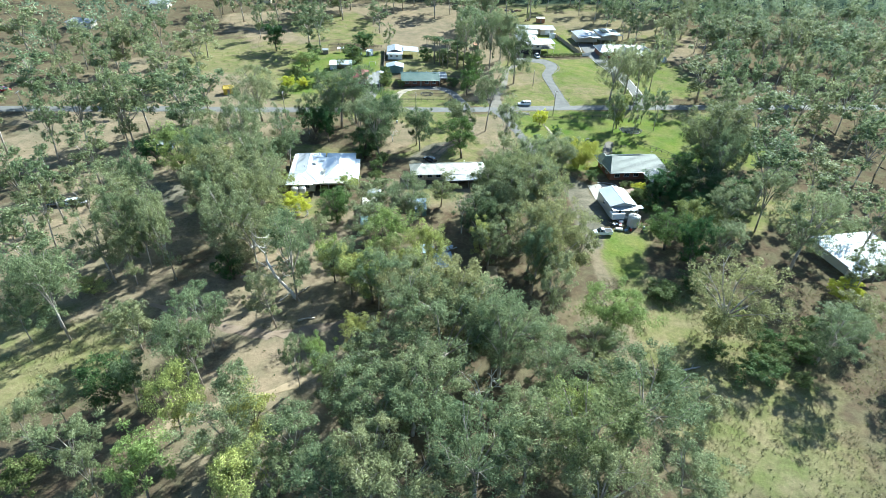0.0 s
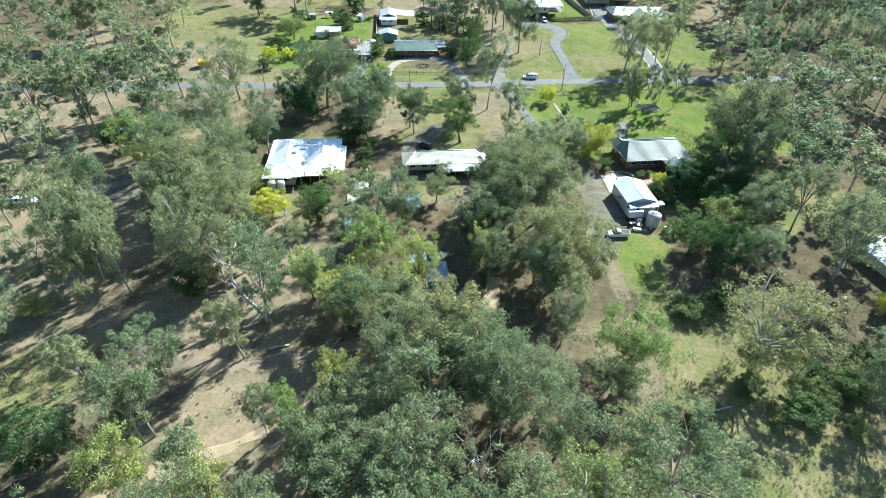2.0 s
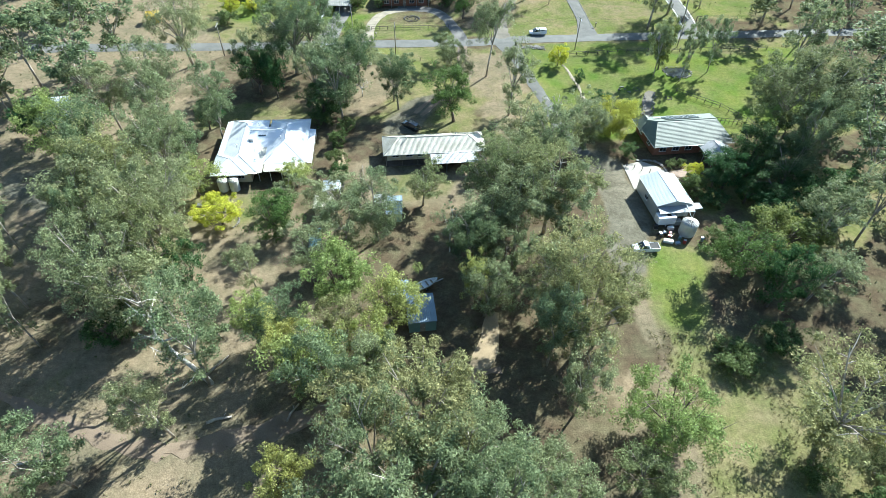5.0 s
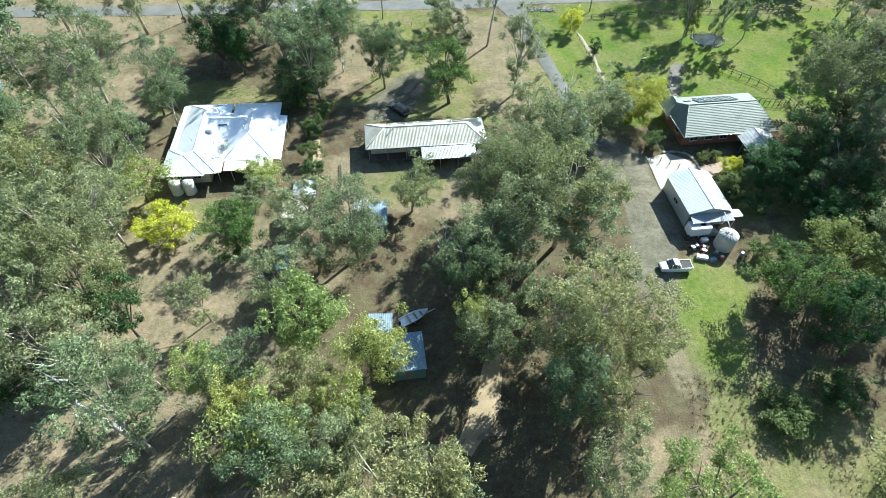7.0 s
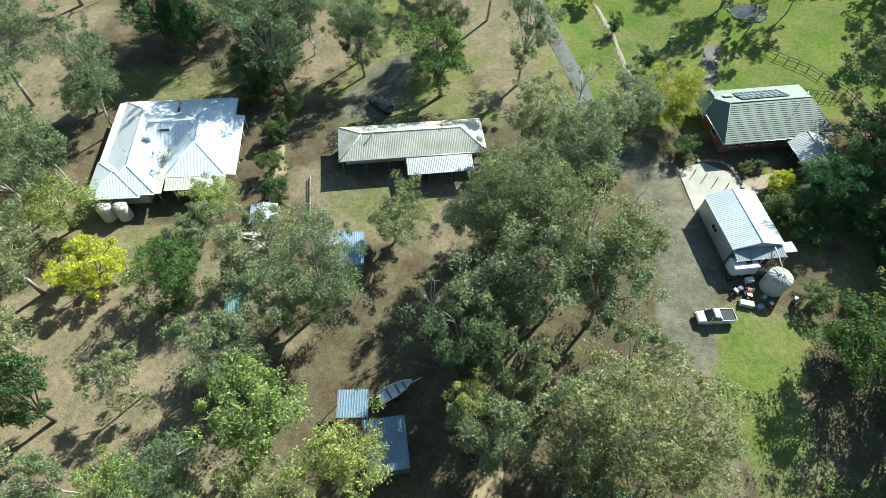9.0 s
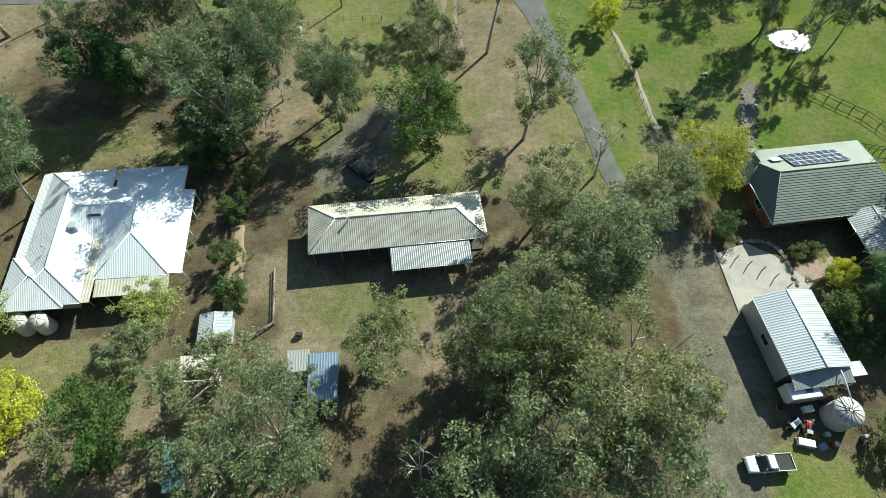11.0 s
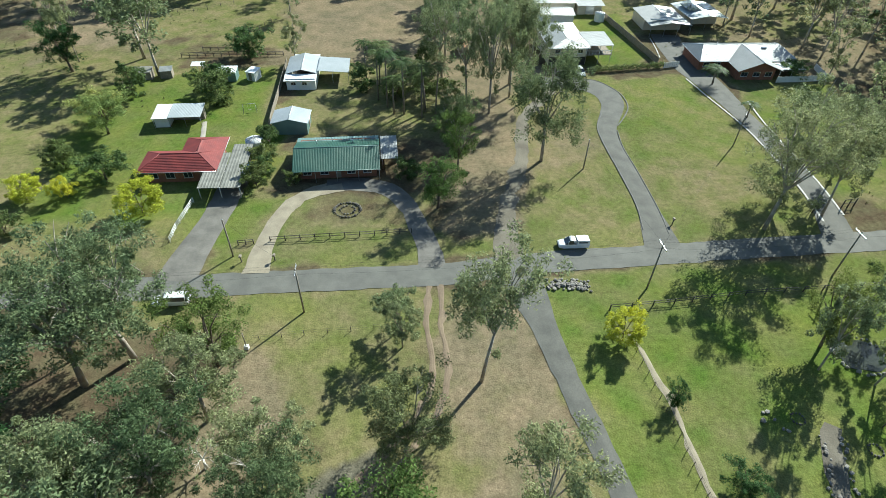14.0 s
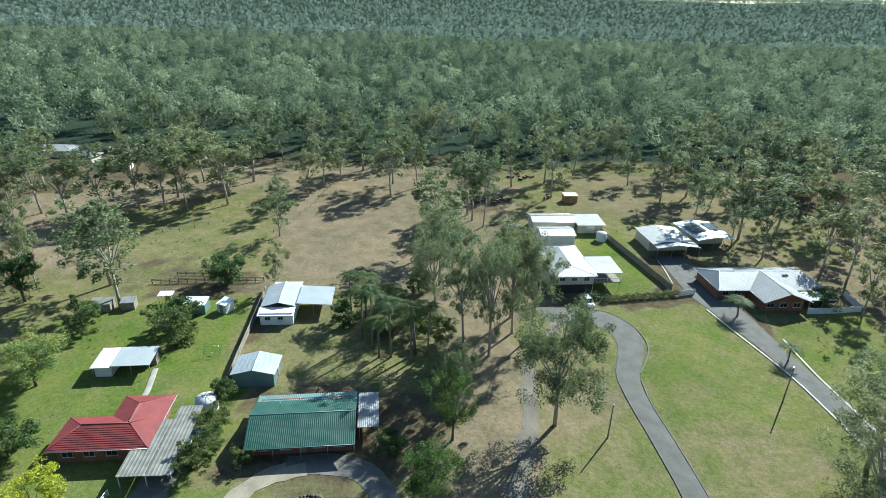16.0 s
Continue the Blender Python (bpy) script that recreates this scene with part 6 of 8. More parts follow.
fence("rail_fence", [(31.0, 12.2), (41, 13.6), (52.6, 15.6), (62, 16.6), (78, 18.2), (95, 20.2)], 3.0, 1.15, (0.55, 1.0), "dark timber post-and-rail fence along the lawn", 0.1, 0.05)
fence("rail_fence", [(-22.2, 26.2), (-15, 27.1), (-5.2, 28.2), (1.0, 29.0)], 2.4, 1.1, (0.45, 0.95), "dark timber post-and-rail fence before a half-circle drive", 0.09, 0.05)
fence("rail_fence", [(-27.2, 25.2), (-24.8, 25.6)], 1.2, 1.0, (0.5, 0.9), "short dark timber fence beside a drive", 0.09, 0.05)
fence("wire_fence", [(32.6, 6.2), (34.0, -3.0), (35.0, -10.2), (35.8, -17.2), (37.0, -22)], 1.9, 1.1, (0.4, 0.75, 1.05), "wire garden fence with thin dark posts beside a drive", 0.045, 0.012)
fence("wire_fence", [(-22.0, 5.2), (-13.0, 6.6), (3.0, 8.6)], 3.2, 1.0, (0.5, 0.95), "low wire fence along a grass verge", 0.05, 0.01)
fence("yard_rail", [(-38.2, 36.4), (-38.6, 29.0), (-38.4, 25.6)], 1.4, 1.15, (0.4, 0.75, 1.1), "white timber rail fence beside a concrete drive", 0.06, 0.05, WHITE)
fence("wire_fence", [(-38.6, 25.4), (-48.2, 24.1), (-62, 22.6)], 2.6, 1.1, (0.4, 0.75, 1.05), "wire front fence with thin posts", 0.05, 0.012)
fence("yard_rail", [(60.6, -6.6), (65, -10.2), (69.6, -13.8), (74, -20), (77, -30)], 2.3, 1.3, (0.6, 1.2), "dark timber yard fence with leaning posts", 0.08, 0.05)
fence("yard_rail", [(64.4, -20.4), (68.2, -21.2), (72.2, -21.6)], 1.1, 1.5, (0.8, 1.45), "short dark timber yard fence", 0.07, 0.05)
fence("bollard_row", [(40.3, -39.9), (42.0, -40.2), (43.5, -41.0), (45.0, -41.8), (46.4, -42.8), (47.7, -44.1)], 1.6, 1.2, (), "row of dark posts round a concrete apron", 0.07, 0.03)
fence("yard_rail", [(73.4, 36.6), (75.0, 37.8)], 1.5, 1.9, (1.0, 1.8), "dark timber gateway beside a drive", 0.12, 0.07)
fence("yard_rail", [(79.6, 38.2), (82.2, 38.8)], 1.3, 1.9, (1.0, 1.8), "dark timber gateway beside a drive", 0.12, 0.07)
fence("wire_fence", [(-39.0, 143), (-46, 122), (-48.5, 104)], 4, 1.2, (0.5, 1.0), "paddock fence with thin timber posts", 0.07, 0.012)
fence("wire_fence", [(-39.0, 143), (-36, 160), (-34, 186)], 4, 1.2, (0.5, 1.0), "paddock fence with thin timber posts", 0.07, 0.012)
fence("corral", [(-62, 98.6), (-56, 99.4), (-50, 100), (-42, 100.4), (-36, 101)], 2.0, 1.2, (0.4, 0.8, 1.15), "old timber cattle yard rails", 0.1, 0.07)
fence("corral", [(-58, 103.4), (-52, 103.8), (-46, 104.2)], 2.0, 1.1, (0.4, 0.8), "old timber cattle yard rails", 0.1, 0.07)
fence("wire_fence", [(-110, 118), (-88, 128), (-70, 132), (-60, 140)], 5, 1.2, (0.5, 1.0), "paddock fence with thin timber posts", 0.08, 0.012)
fence("garden_edge", [(-16.8, -42.6), (-16.2, -46.8), (-15.8, -50.0), (-17.6, -51.4), (-19.2, -52.0)], 1.2, 0.7, (0.35, 0.6), "low rustic timber garden edging", 0.08, 0.06, TIMBER)
paling("paling_fence", [(55.6, 139.6), (58.0, 128.0), (61.0, 114.0), (63.7, 100.7)], 1.8, TIMBER, "grey timber paling fence between gardens")
paling("paling_fence", [(-34.0, 96.0), (-32.6, 82.0), (-31.4, 68.0), (-30.6, 61.0)], 1.7, TIMBER, "weathered timber paling fence beside the garage")
paling("garden_wall", [(91.2, 91.0), (98.0, 91.6), (105.0, 92.8), (105.6, 100.0)], 1.6, WHITE, "white courtyard wall of upright panels", 0.6)
paling("garden_wall", [(64.4, 98.3), (69.0, 99.6)], 1.5, WHITE, "short white wall beside a hedge", 0.6)

# hedge
hd = thing("hedge", 54.8, 96.6, 0, 0, "clipped green hedge along a lawn", "hedge")
rng5 = np.random.default_rng(5)
cs = [(-9.4 + 18.8 * k / 27, -2.0 + 4.0 * k / 27, 0.9 + 0.25 * math.sin(k * 1.7)) for k in range(28)]
v, f = leaves(rng5, cs, [0.85] * 28, 3600, 0.28, 0.2, 0.2, 0.95)
ob = new("foliage", quad_mesh("foliage", v, f, LEAF_SHRUB))
ob.parent = hd
st = bmesh.new()
for k in range(0, 28, 3):
    tube(st, [(cs[k][0], cs[k][1], 0), (cs[k][0], cs[k][1], 1.0)], 0.05, 5)
part("stems", st, BARK_DARK, hd)


# ---- stones, pond, garden beds ----
def stone_mesh(seed, r, mat):
    rng = np.random.default_rng(seed)
    bm = bmesh.new()
    bmesh.ops.create_icosphere(bm, subdivisions=1, radius=r)
    for vv in bm.verts:
        vv.co *= 1 + rng.uniform(-0.25, 0.25)
        vv.co.z *= 0.7
    me = bpy.data.meshes.new("stone")
    bm.to_mesh(me)
    bm.free()
    me.materials.append(mat)
    return me


STONES = [stone_mesh(k, 0.3, STONE) for k in range(5)]
DARK_STONES = [stone_mesh(k + 5, 0.3, STONE_DARK) for k in range(3)]


def stones(name, spots, label, size=1.0, category="stones", kinds=STONES):
    """A bed or edging of separate stones."""
    s = thing(name, spots[0][0], spots[0][1], 0, 0, label, category)
    rng = np.random.default_rng(len(spots) * 13)
    for x, y in spots:
        o = new("stone", kinds[int(rng.integers(0, len(kinds)))])
        o.parent = s
        k = size * rng.uniform(0.6, 1.4)
        o.matrix_basis = Matrix.LocRotScale((x - spots[0][0], y - spots[0][1], 0.12 * k), Euler((rng.uniform(-0.3, 0.3), 0, rng.uniform(0, 6.28))), (k, k, k))
    return s


r9 = np.random.default_rng(9)
stones("rock_swale", [(22.4 + r9.uniform(0, 6.6), 16.7 + 0.08 * k / 10 + r9.normal(0, 0.55)) for k in range(90)], "bed of grey rocks lining a roadside drain", 0.9)
stones("rock_edging", [(49.6 + 0.30 * k / 4 + (1.25 if k % 2 else -1.05) + r9.normal(0, 0.3), -20.2 + k * 0.24 + r9.normal(0, 0.25)) for k in range(52)], "stone edging of a dry garden creek bed", 0.75)
strip("creek_bed", [(49.6, -20.4), (50.4, -16.5), (51.6, -13), (53.0, -9.2), (54.5, -6.5)], [1.6, 2.2, 2.4, 2.6, 1.6], GRAVEL_GREY, 0.04, "dry gravel creek bed in the lawn", 0.4, seed=12)
stones("rock_edging", [(64.0 + 3.8 * math.cos(a) + r9.normal(0, 0.15), 4.4 + 3.3 * math.sin(a) + r9.normal(0, 0.15)) for a in np.linspace(0, 6.2, 36)], "ring of stones round a garden pond", 0.8)
patch("pond", [(64.0 + (3.5 + 0.4 * math.sin(3 * a) + 0.25 * math.sin(7 * a)) * math.cos(a), 4.4 + (3.0 + 0.4 * math.cos(2 * a) + 0.2 * math.cos(5 * a)) * math.sin(a)) for a in np.linspace(0, 6.2832, 33)[:-1]], WATER, 0.04, "small garden pond reflecting the sky", 0.08)
strip("garden_bed", [(32.6, 8.0), (33.6, 4.6), (35.2, -2.5), (35.7, -9.5), (36.6, -17.0), (38.0, -21.5)], [0.5, 0.8, 0.8, 0.9, 1.2], GRAVEL, 0.03, "bare mulched strip along a wire fence", 0.3, seed=14)
strip("garden_path", [(-45.4, 65.2), (-44.6, 62.0), (-43.8, 58.6), (-43.4, 54.6)], [1.0, 1.0], CONCRETE, 0.05, "pale concrete garden path across the lawn", 0.05, seed=15)
stones("garden_ring", [(50.5 + 0.85 * math.cos(a), -5.6 + 0.8 * math.sin(a)) for a in np.linspace(0, 6.0, 14)], "small ring of dark stones on the lawn", 0.5, kinds=DARK_STONES)
stones("garden_ring", [(57.9 + 0.85 * math.cos(a), -9.7 + 0.8 * math.sin(a)) for a in np.linspace(0, 6.0, 14)], "small ring of dark stones on the lawn", 0.5, kinds=DARK_STONES)
stones("rock_edging", [(-41.6 + 3.1 * math.cos(a), -60.6 + 2.8 * math.sin(a)) for a in np.linspace(-0.6, 2.6, 18)], "pale stone edging round a yellow wattle", 0.8)
low_wall = smoothed([(43.4, -37.4), (46.0, -37.3), (47.9, -38.2), (48.7, -40.4), (49.0, -43.8)], 0.34)
stones("rock_edging", [(x, y) for x, y in low_wall] + [(x + 0.15, y + 0.1) for x, y in low_wall[::2]], "curved low stone garden wall beside the apron", 0.85)
patch("paving", [(49.2, -41.2), (52.0, -40.2), (55.0, -39.4), (55.4, -40.8), (52.6, -42.6), (49.6, -43.6)], PAVER, 0.05, "worn pinkish brick paving in a garden", 0.1)
stones("garden_ring", [(-10.6 + 2.3 * math.cos(a), 35.0 + 2.1 * math.sin(a)) for a in np.linspace(0, 6.2, 26)], "round garden bed edged with stones", 0.8, kinds=DARK_STONES)
stones("garden_ring", [(-10.6 + 1.3 * math.cos(a), 35.0 + 1.2 * math.sin(a)) for a in np.linspace(0, 6.2, 15)], "inner stone ring of a garden bed", 0.7, kinds=DARK_STONES)
stones("rock_edging", [(46.0 + 0.5 * k, -6.0 + 1.4 * math.sin(k)) for k in range(6)], "few loose garden stones on a lawn", 1.0)


# ---- clutter ----
def crate(x, y, rz, w, d, hgt, mat, label, name="crate"):
    c = thing(name, x, y, 0.02, rz, label, name.replace("_", " "), "yard clutter")
    part("base", boxed(-w / 2, w / 2, -d / 2, d / 2, 0, 0.12), TIMBER, c)
    part("load", boxed(-w / 2 + 0.06, w / 2 - 0.06, -d / 2 + 0.06, d / 2 - 0.06, 0.12, hgt, bevel=0.06), mat, c)


def drum(x, y, mat, label):
    d = thing("drum", x, y, 0.02, 0, label, "drum", "yard clutter")
    b = cyl(bmesh.new(), 0, 0, 0, 0.88, 0.29, None, 16)
    for z in (0.3, 0.6):
        tube(b, [(0.29 * math.cos(a), 0.29 * math.sin(a), z) for a in np.linspace(0, 6.2832, 17)], 0.02, 4, False)
    part("body", b, mat, d)
    part("lid", cyl(bmesh.new(), 0, 0, 0.88, 0.90, 0.27, None, 16), STEEL, d)


def quad_bike(x, y, rz, paint, label):
    q = thing("quad_bike", x, y, 0.02, rz, label, "quad bike", "yard clutter")
    part("body", boxed(-0.7, 0.7, -0.28, 0.28, 0.4, 0.72, bevel=0.1), paint, q)
    part("seat", boxed(-0.6, 0.15, -0.16, 0.16, 0.72, 0.86, bevel=0.05), DARK, q)
    part("handlebar", tube(bmesh.new(), [(0.35, -0.4, 1.02), (0.42, 0, 0.95), (0.35, 0.4, 1.02)], 0.02, 5), STEEL, q)
    part("fork", tube(bmesh.new(), [(0.42, 0, 0.95), (0.5, 0, 0.6)], 0.03, 5), STEEL, q)
    for xx in (-0.55, 0.55):
        for s in (-1, 1):
            part("wheel", tube(bmesh.new(), [(xx, s * 0.5, 0.27), (xx, s * 0.28, 0.27)], 0.27, 12), RUBBER, q)
    part("rack", boxed(-0.8, -0.4, -0.3, 0.3, 0.88, 0.92), STEEL, q)


quad_bike(42.6, -61.2, 30, CAR_BLUE, "blue quad bike among yard clutter")
quad_bike(43.9, -61.6, 70, CAR_RED, "red quad bike among yard clutter")
crate(44.6, -59.6, 10, 1.2, 0.8, 0.7, WHITE, "pallet with a white-wrapped load")
crate(43.2, -63.2, -12, 1.9, 0.9, 0.6, CAR_WHITE, "pallet stacked with pale boards")
crate(44.9, -63.6, 24, 1.0, 0.8, 0.5, BLUE_SHEET, "pallet under a blue tarpaulin")
crate(46.0, -57.9, 8, 2.2, 1.2, 0.9, ZINC_GREY, "stack of grey roofing sheets")
crate(41.8, -59.4, 0, 0.8, 0.8, 0.9, DARK, "dark plastic bin on a pallet", "bin")
drum(45.6, -62.4, SHEET_TEAL, "old green steel drum")
drum(46.2, -63.4, RED_SHEET, "faded red steel oil drum")
drum(49.8, -62.6, BLUE_SHEET, "blue plastic drum beside the tank")
crate(-12.6, -51.4, 0, 0.9, 0.6, 0.6, DARK, "dark box beside the garden edging", "bin")
for k, (x, y, m, lab) in enumerate(((-47.2, -56.4, STEEL, "bicycle frame and tools heaped on the lawn"), (-45.8, -57.2, ORANGE, "rusty garden cart on the lawn"))):
    crate(x, y, 20 * k, 1.3, 0.8, 0.5, m, lab, "cart")
t = thing("wheelie_bin", 20.8, 18.4, 0, 10, "dark wheelie bin standing at the road edge", "bin")
part("body", boxed(-0.28, 0.28, -0.32, 0.32, 0.08, 0.98, bevel=0.04), DARK, t)
part("lid", boxed(-0.31, 0.31, -0.36, 0.36, 0.98, 1.06, bevel=0.03), RUBBER, t)
for s in (-1, 1):
    part("wheel", tube(bmesh.new(), [(s * 0.3, 0.3, 0.1), (s * 0.22, 0.3, 0.1)], 0.1, 10), RUBBER, t)


def letterbox(x, y, label):
    b = thing("letterbox", x, y, 0, 0, label, "letterbox", "letterboxes")
    part("post", boxed(-0.07, 0.07, -0.07, 0.07, -0.1, 1.0), TIMBER_DARK, b)
    part("box", boxed(-0.18, 0.18, -0.26, 0.26, 1.0, 1.35, bevel=0.03), TIMBER, b)


letterbox(46.6, 32.6, "dark letterbox on a post at the drive")
letterbox(-20.4, 21.6, "dark letterbox on a post at the drive")
letterbox(-25.6, 21.2, "dark letterbox on a post at the drive")
t = thing("meter_post", -20.2, 4.0, 0, 0, "white-painted marker post with a small box", "post")
part("post", tube(bmesh.new(), [(0, 0, 0), (0, 0, 3.4)], [0.09, 0.07], 7), TIMBER, t)
part("box", boxed(-0.3, 0.3, -0.25, 0.25, 0.1, 0.8, bevel=0.04), WHITE, t)
t = thing("swing_frame", -36.8, 70.0, 0, 15, "small metal swing frame on the lawn", "swing")
part("top_bar", tube(bmesh.new(), [(-1.3, 0, 2.0), (1.3, 0, 2.0)], 0.04, 6), STEEL, t)
for s in (-1, 1):
    for d in (-1, 1):
        part("leg", tube(bmesh.new(), [(s * 1.3, 0, 2.0), (s * 1.45, d * 0.8, 0)], 0.035, 6), STEEL, t)
part("seat", boxed(-0.3, 0.3, -0.12, 0.12, 0.5, 0.54), TIMBER, t)
for s in (-1, 1):
    part("chain", tube(bmesh.new(), [(s * 0.28, 0, 2.0), (s * 0.28, 0, 0.52)], 0.015, 4), STEEL, t)


def log(x, y, rz, length, r, label, mat=None):
    l = thing("fallen_log", x, y, 0, rz, label, "log", "fallen logs")
    part("stem", tube(bmesh.new(), [(-length / 2, 0, r), (-length * 0.1, 0.15, r * 1.05), (length / 2, -0.1, r * 0.8)], [r * 1.1, r, r * 0.65], 8), mat or BARK_PALE, l)
    part("stub", tube(bmesh.new(), [(length * 0.15, 0, r), (length * 0.3, 0.5, r * 2.6)], [r * 0.4, r * 0.15], 5), mat or BARK_PALE, l)


for a in ((-30.0, -101.4, 20, 3.4, 0.22), (-45.4, -88.0, 15, 4.2, 0.25), (-33, -93, 60, 5, 0.18), (-16, -112, 35, 4, 0.2), (12, -104, 50, 5, 0.2), (-52, -108, 10, 4.5, 0.2), (-20, -100, 70, 3, 0.16), (44, -112, 20, 6, 0.2), (61, -108, -30, 5, 0.18), (-26, -84, 40, 4, 0.18)):
    log(*a, "fallen pale gum log on the bare ground")
r6 = np.random.default_rng(66)
for cx, cy, n in ((38.6, 196.5, 9), (27.0, 168.0, 12), (22.0, 164.0, 8), (47.0, 171.5, 3)):
    for k in range(n):
        crate(cx + r6.normal(0, 3.0), cy + r6.normal(0, 1.6), r6.uniform(0, 180), r6.uniform(0.8, 2.2), r6.uniform(0.6, 1.3), r6.uniform(0.4, 1.1), (RUST, DARK, TIMBER_DARK, RUST)[k % 4], "rusty scrap heaped in the paddock", "scrap")


# ---- fallen and dead timber ----
def dead_tree(x, y):
    """A white dead gum, leaning far over, with bare forked branches."""
    rng = np.random.default_rng(5)
    t = thing("dead_tree", x, y, 0, 0, "dead white gum leaning over with bare forked branches", "dead tree")
    spine = [Vector(p) for p in ((0, 0, -0.3), (-1.6, 0.8, 1.6), (-4.8, 2.0, 4.8), (-6.2, 2.2, 8.6), (-7.0, 5.0, 11.2), (-6.4, 8.4, 12.6))]
    part("trunk", tube(bmesh.new(), spine, [0.42, 0.36, 0.3, 0.22, 0.15, 0.05], 9), BARK_WHITE, t)
    for k in range(11):
        i = 1 + k % 4
        s = spine[i].lerp(spine[i + 1], rng.uniform(0, 0.9))
        d = Vector((rng.normal(-0.3, 0.8), rng.normal(0.1, 0.9), rng.uniform(-0.1, 0.7))).normalized() * rng.uniform(2.2, 5.0)
        mid = s + d * 0.5 + Vector(rng.normal(0, 0.35, 3))
        b = tube(bmesh.new(), [s, mid, s + d], [0.14, 0.09, 0.03], 6)
        for j in range(3):
            p = mid.lerp(s + d, rng.uniform(0, 0.8))
            e = Vector((rng.normal(0, 0.8), rng.normal(0, 0.8), rng.uniform(-0.2, 0.8))) * 1.3
            tube(b, [p, p + e * 0.6, p + e + Vector(rng.normal(0, 0.2, 3))], [0.05, 0.035, 0.012], 4)
        part("branch", b, BARK_WHITE, t)


dead_tree(-32.8, -95.6)


# ---- trees and shrubs, one by one ----
tree("g", 6.8, 101.7, 22.8, 6.0)
tree("g", -32.3, 97.3, 12.4, 3.3)
tree("g", 6.0, 90.0, 20.0, 6.0)
tree("g", 22.6, 86.7, 24.0, 5.4)
tree("g", 25.7, 78.5, 24.5, 4.4)
tree("g", 22.1, 80.1, 23.0, 5.2)
tree("g", 11.8, 76.5, 24.8, 5.6)
tree("g", 16.7, 71.7, 26.0, 5.8)
tree("g", 72.1, 44.1, 22.8, 8.0)
tree("g", 74.6, 35.6, 21.1, 4.9)
tree("g", 62.5, 31.7, 25.0, 7.2)
tree("g", 69.5, 11.0, 13.0, 2.6)
tree("g", 0.1, 7.5, 8.0, 3.2)
tree("g", 72.5, 5.0, 16.0, 3.2)
tree("g", 0.8, 4.7, 9.3, 2.6)
tree("g", -34.6, 2.2, 21.1, 7.7)
tree("g", 56.9, 1.9, 17.5, 3.7)
tree("g", -42.8, 1.5, 18.1, 3.9)
tree("g", -67.6, 0.8, 20.0, 7.6)
tree("g", 63.3, -0.4, 17.5, 3.2)
tree("g", 11.3, -0.7, 23.2, 5.1)
tree("g", -39.1, -2.1, 21.1, 9.2)
tree("g", -22.0, -6.8, 15.0, 4.7)
tree("g", -48.7, -9.9, 15.0, 3.3)
tree("e", 1.7, -12.1, 14.0, 4.2)
tree("g", -12.3, -14.6, 14.0, 4.0)
tree("e", -23.8, -16.9, 18.1, 5.7)
tree("e", -10.9, -18.6, 14.0, 4.4)
tree("g", -30.2, -19.6, 18.1, 4.7)
tree("g", 16.0, -19.8, 18.5, 4.6)
tree("g", -23.8, -23.3, 19.6, 5.6)
tree("g", -51.6, -27.5, 17.5, 4.4)
tree("e", 77.5, -27.5, 24.5, 8.1)
tree("g", -64.7, -28.0, 21.0, 6.7)
tree("g", -73.4, -30.8, 17.5, 4.9)
tree("g", 31.7, -32.7, 12.4, 3.8)
tree("g", 32.0, -33.5, 11.0, 3.8)
tree("g", -49.3, -33.9, 12.4, 3.8)
tree("e", 79.4, -34.2, 22.8, 7.4)
tree("g", 16.3, -35.3, 14.0, 4.3)
tree("g", 27.6, -36.9, 14.0, 3.6)
tree("g", -58.7, -40.6, 21.0, 4.1)
tree("g", 75.7, -42.6, 21.0, 5.9)
tree("g", 22.5, -44.6, 19.2, 4.5)
tree("g", -50.8, -45.8, 14.0, 3.4)
tree("g", 20.9, -47.0, 15.0, 5.1)
tree("g", -68.5, -49.7, 19.2, 4.9)
tree("g", -53.8, -49.7, 17.5, 4.3)
tree("g", 15.0, -50.0, 16.0, 5.8)
tree("g", -52.4, -51.7, 20.0, 5.9)
tree("g", -66.7, -53.5, 21.0, 3.7)
tree("g", -29.8, -55.2, 7.0, 3.2)
tree("e", 14.5, -57.5, 18.0, 5.2)
tree("g", 79.4, -61.7, 19.2, 5.1)
tree("g", -48.1, -63.7, 17.0, 5.6)
tree("g", -11.5, -64.6, 15.0, 6.5)
tree("g", -17.0, -67.6, 12.0, 4.4)
tree("g", -57.2, -65.5, 21.0, 4.8)
tree("g", 67.5, -66.2, 17.0, 5.0)
tree("g", 21.9, -66.5, 17.0, 4.9)
tree("g", 13.8, -66.8, 18.0, 4.4)
tree("g", 8.2, -67.6, 16.5, 4.8)
tree("g", -59.7, -69.1, 21.0, 5.3)
tree("g", -75.1, -69.8, 21.0, 3.2)
tree("g", -46.4, -72.7, 22.0, 6.4)
tree("e", 5.8, -72.9, 14.5, 5.2)
tree("g", -20.3, -73.5, 12.0, 4.4)
tree("g", -58.5, -73.7, 19.2, 2.9)
tree("g", -77.7, -73.7, 21.0, 4.2)
tree("g", 23.9, -74.8, 15.0, 3.2)
tree("g", -31.1, -76.8, 11.0, 2.9)
tree("g", 10.4, -77.6, 14.0, 3.3)
tree("g", 62.0, -77.9, 14.0, 4.2)
tree("g", 79.9, -78.9, 21.0, 8.2)
tree("g", -74.5, -79.5, 21.0, 5.1)
tree("g", 7.7, -82.1, 14.0, 3.8)
tree("g", 17.1, -82.5, 18.0, 5.0)
tree("g", -66.8, -82.6, 21.0, 3.6)
tree("g", -48.4, -84.3, 22.0, 6.9)
tree("g", -67.8, -86.6, 19.2, 3.4)
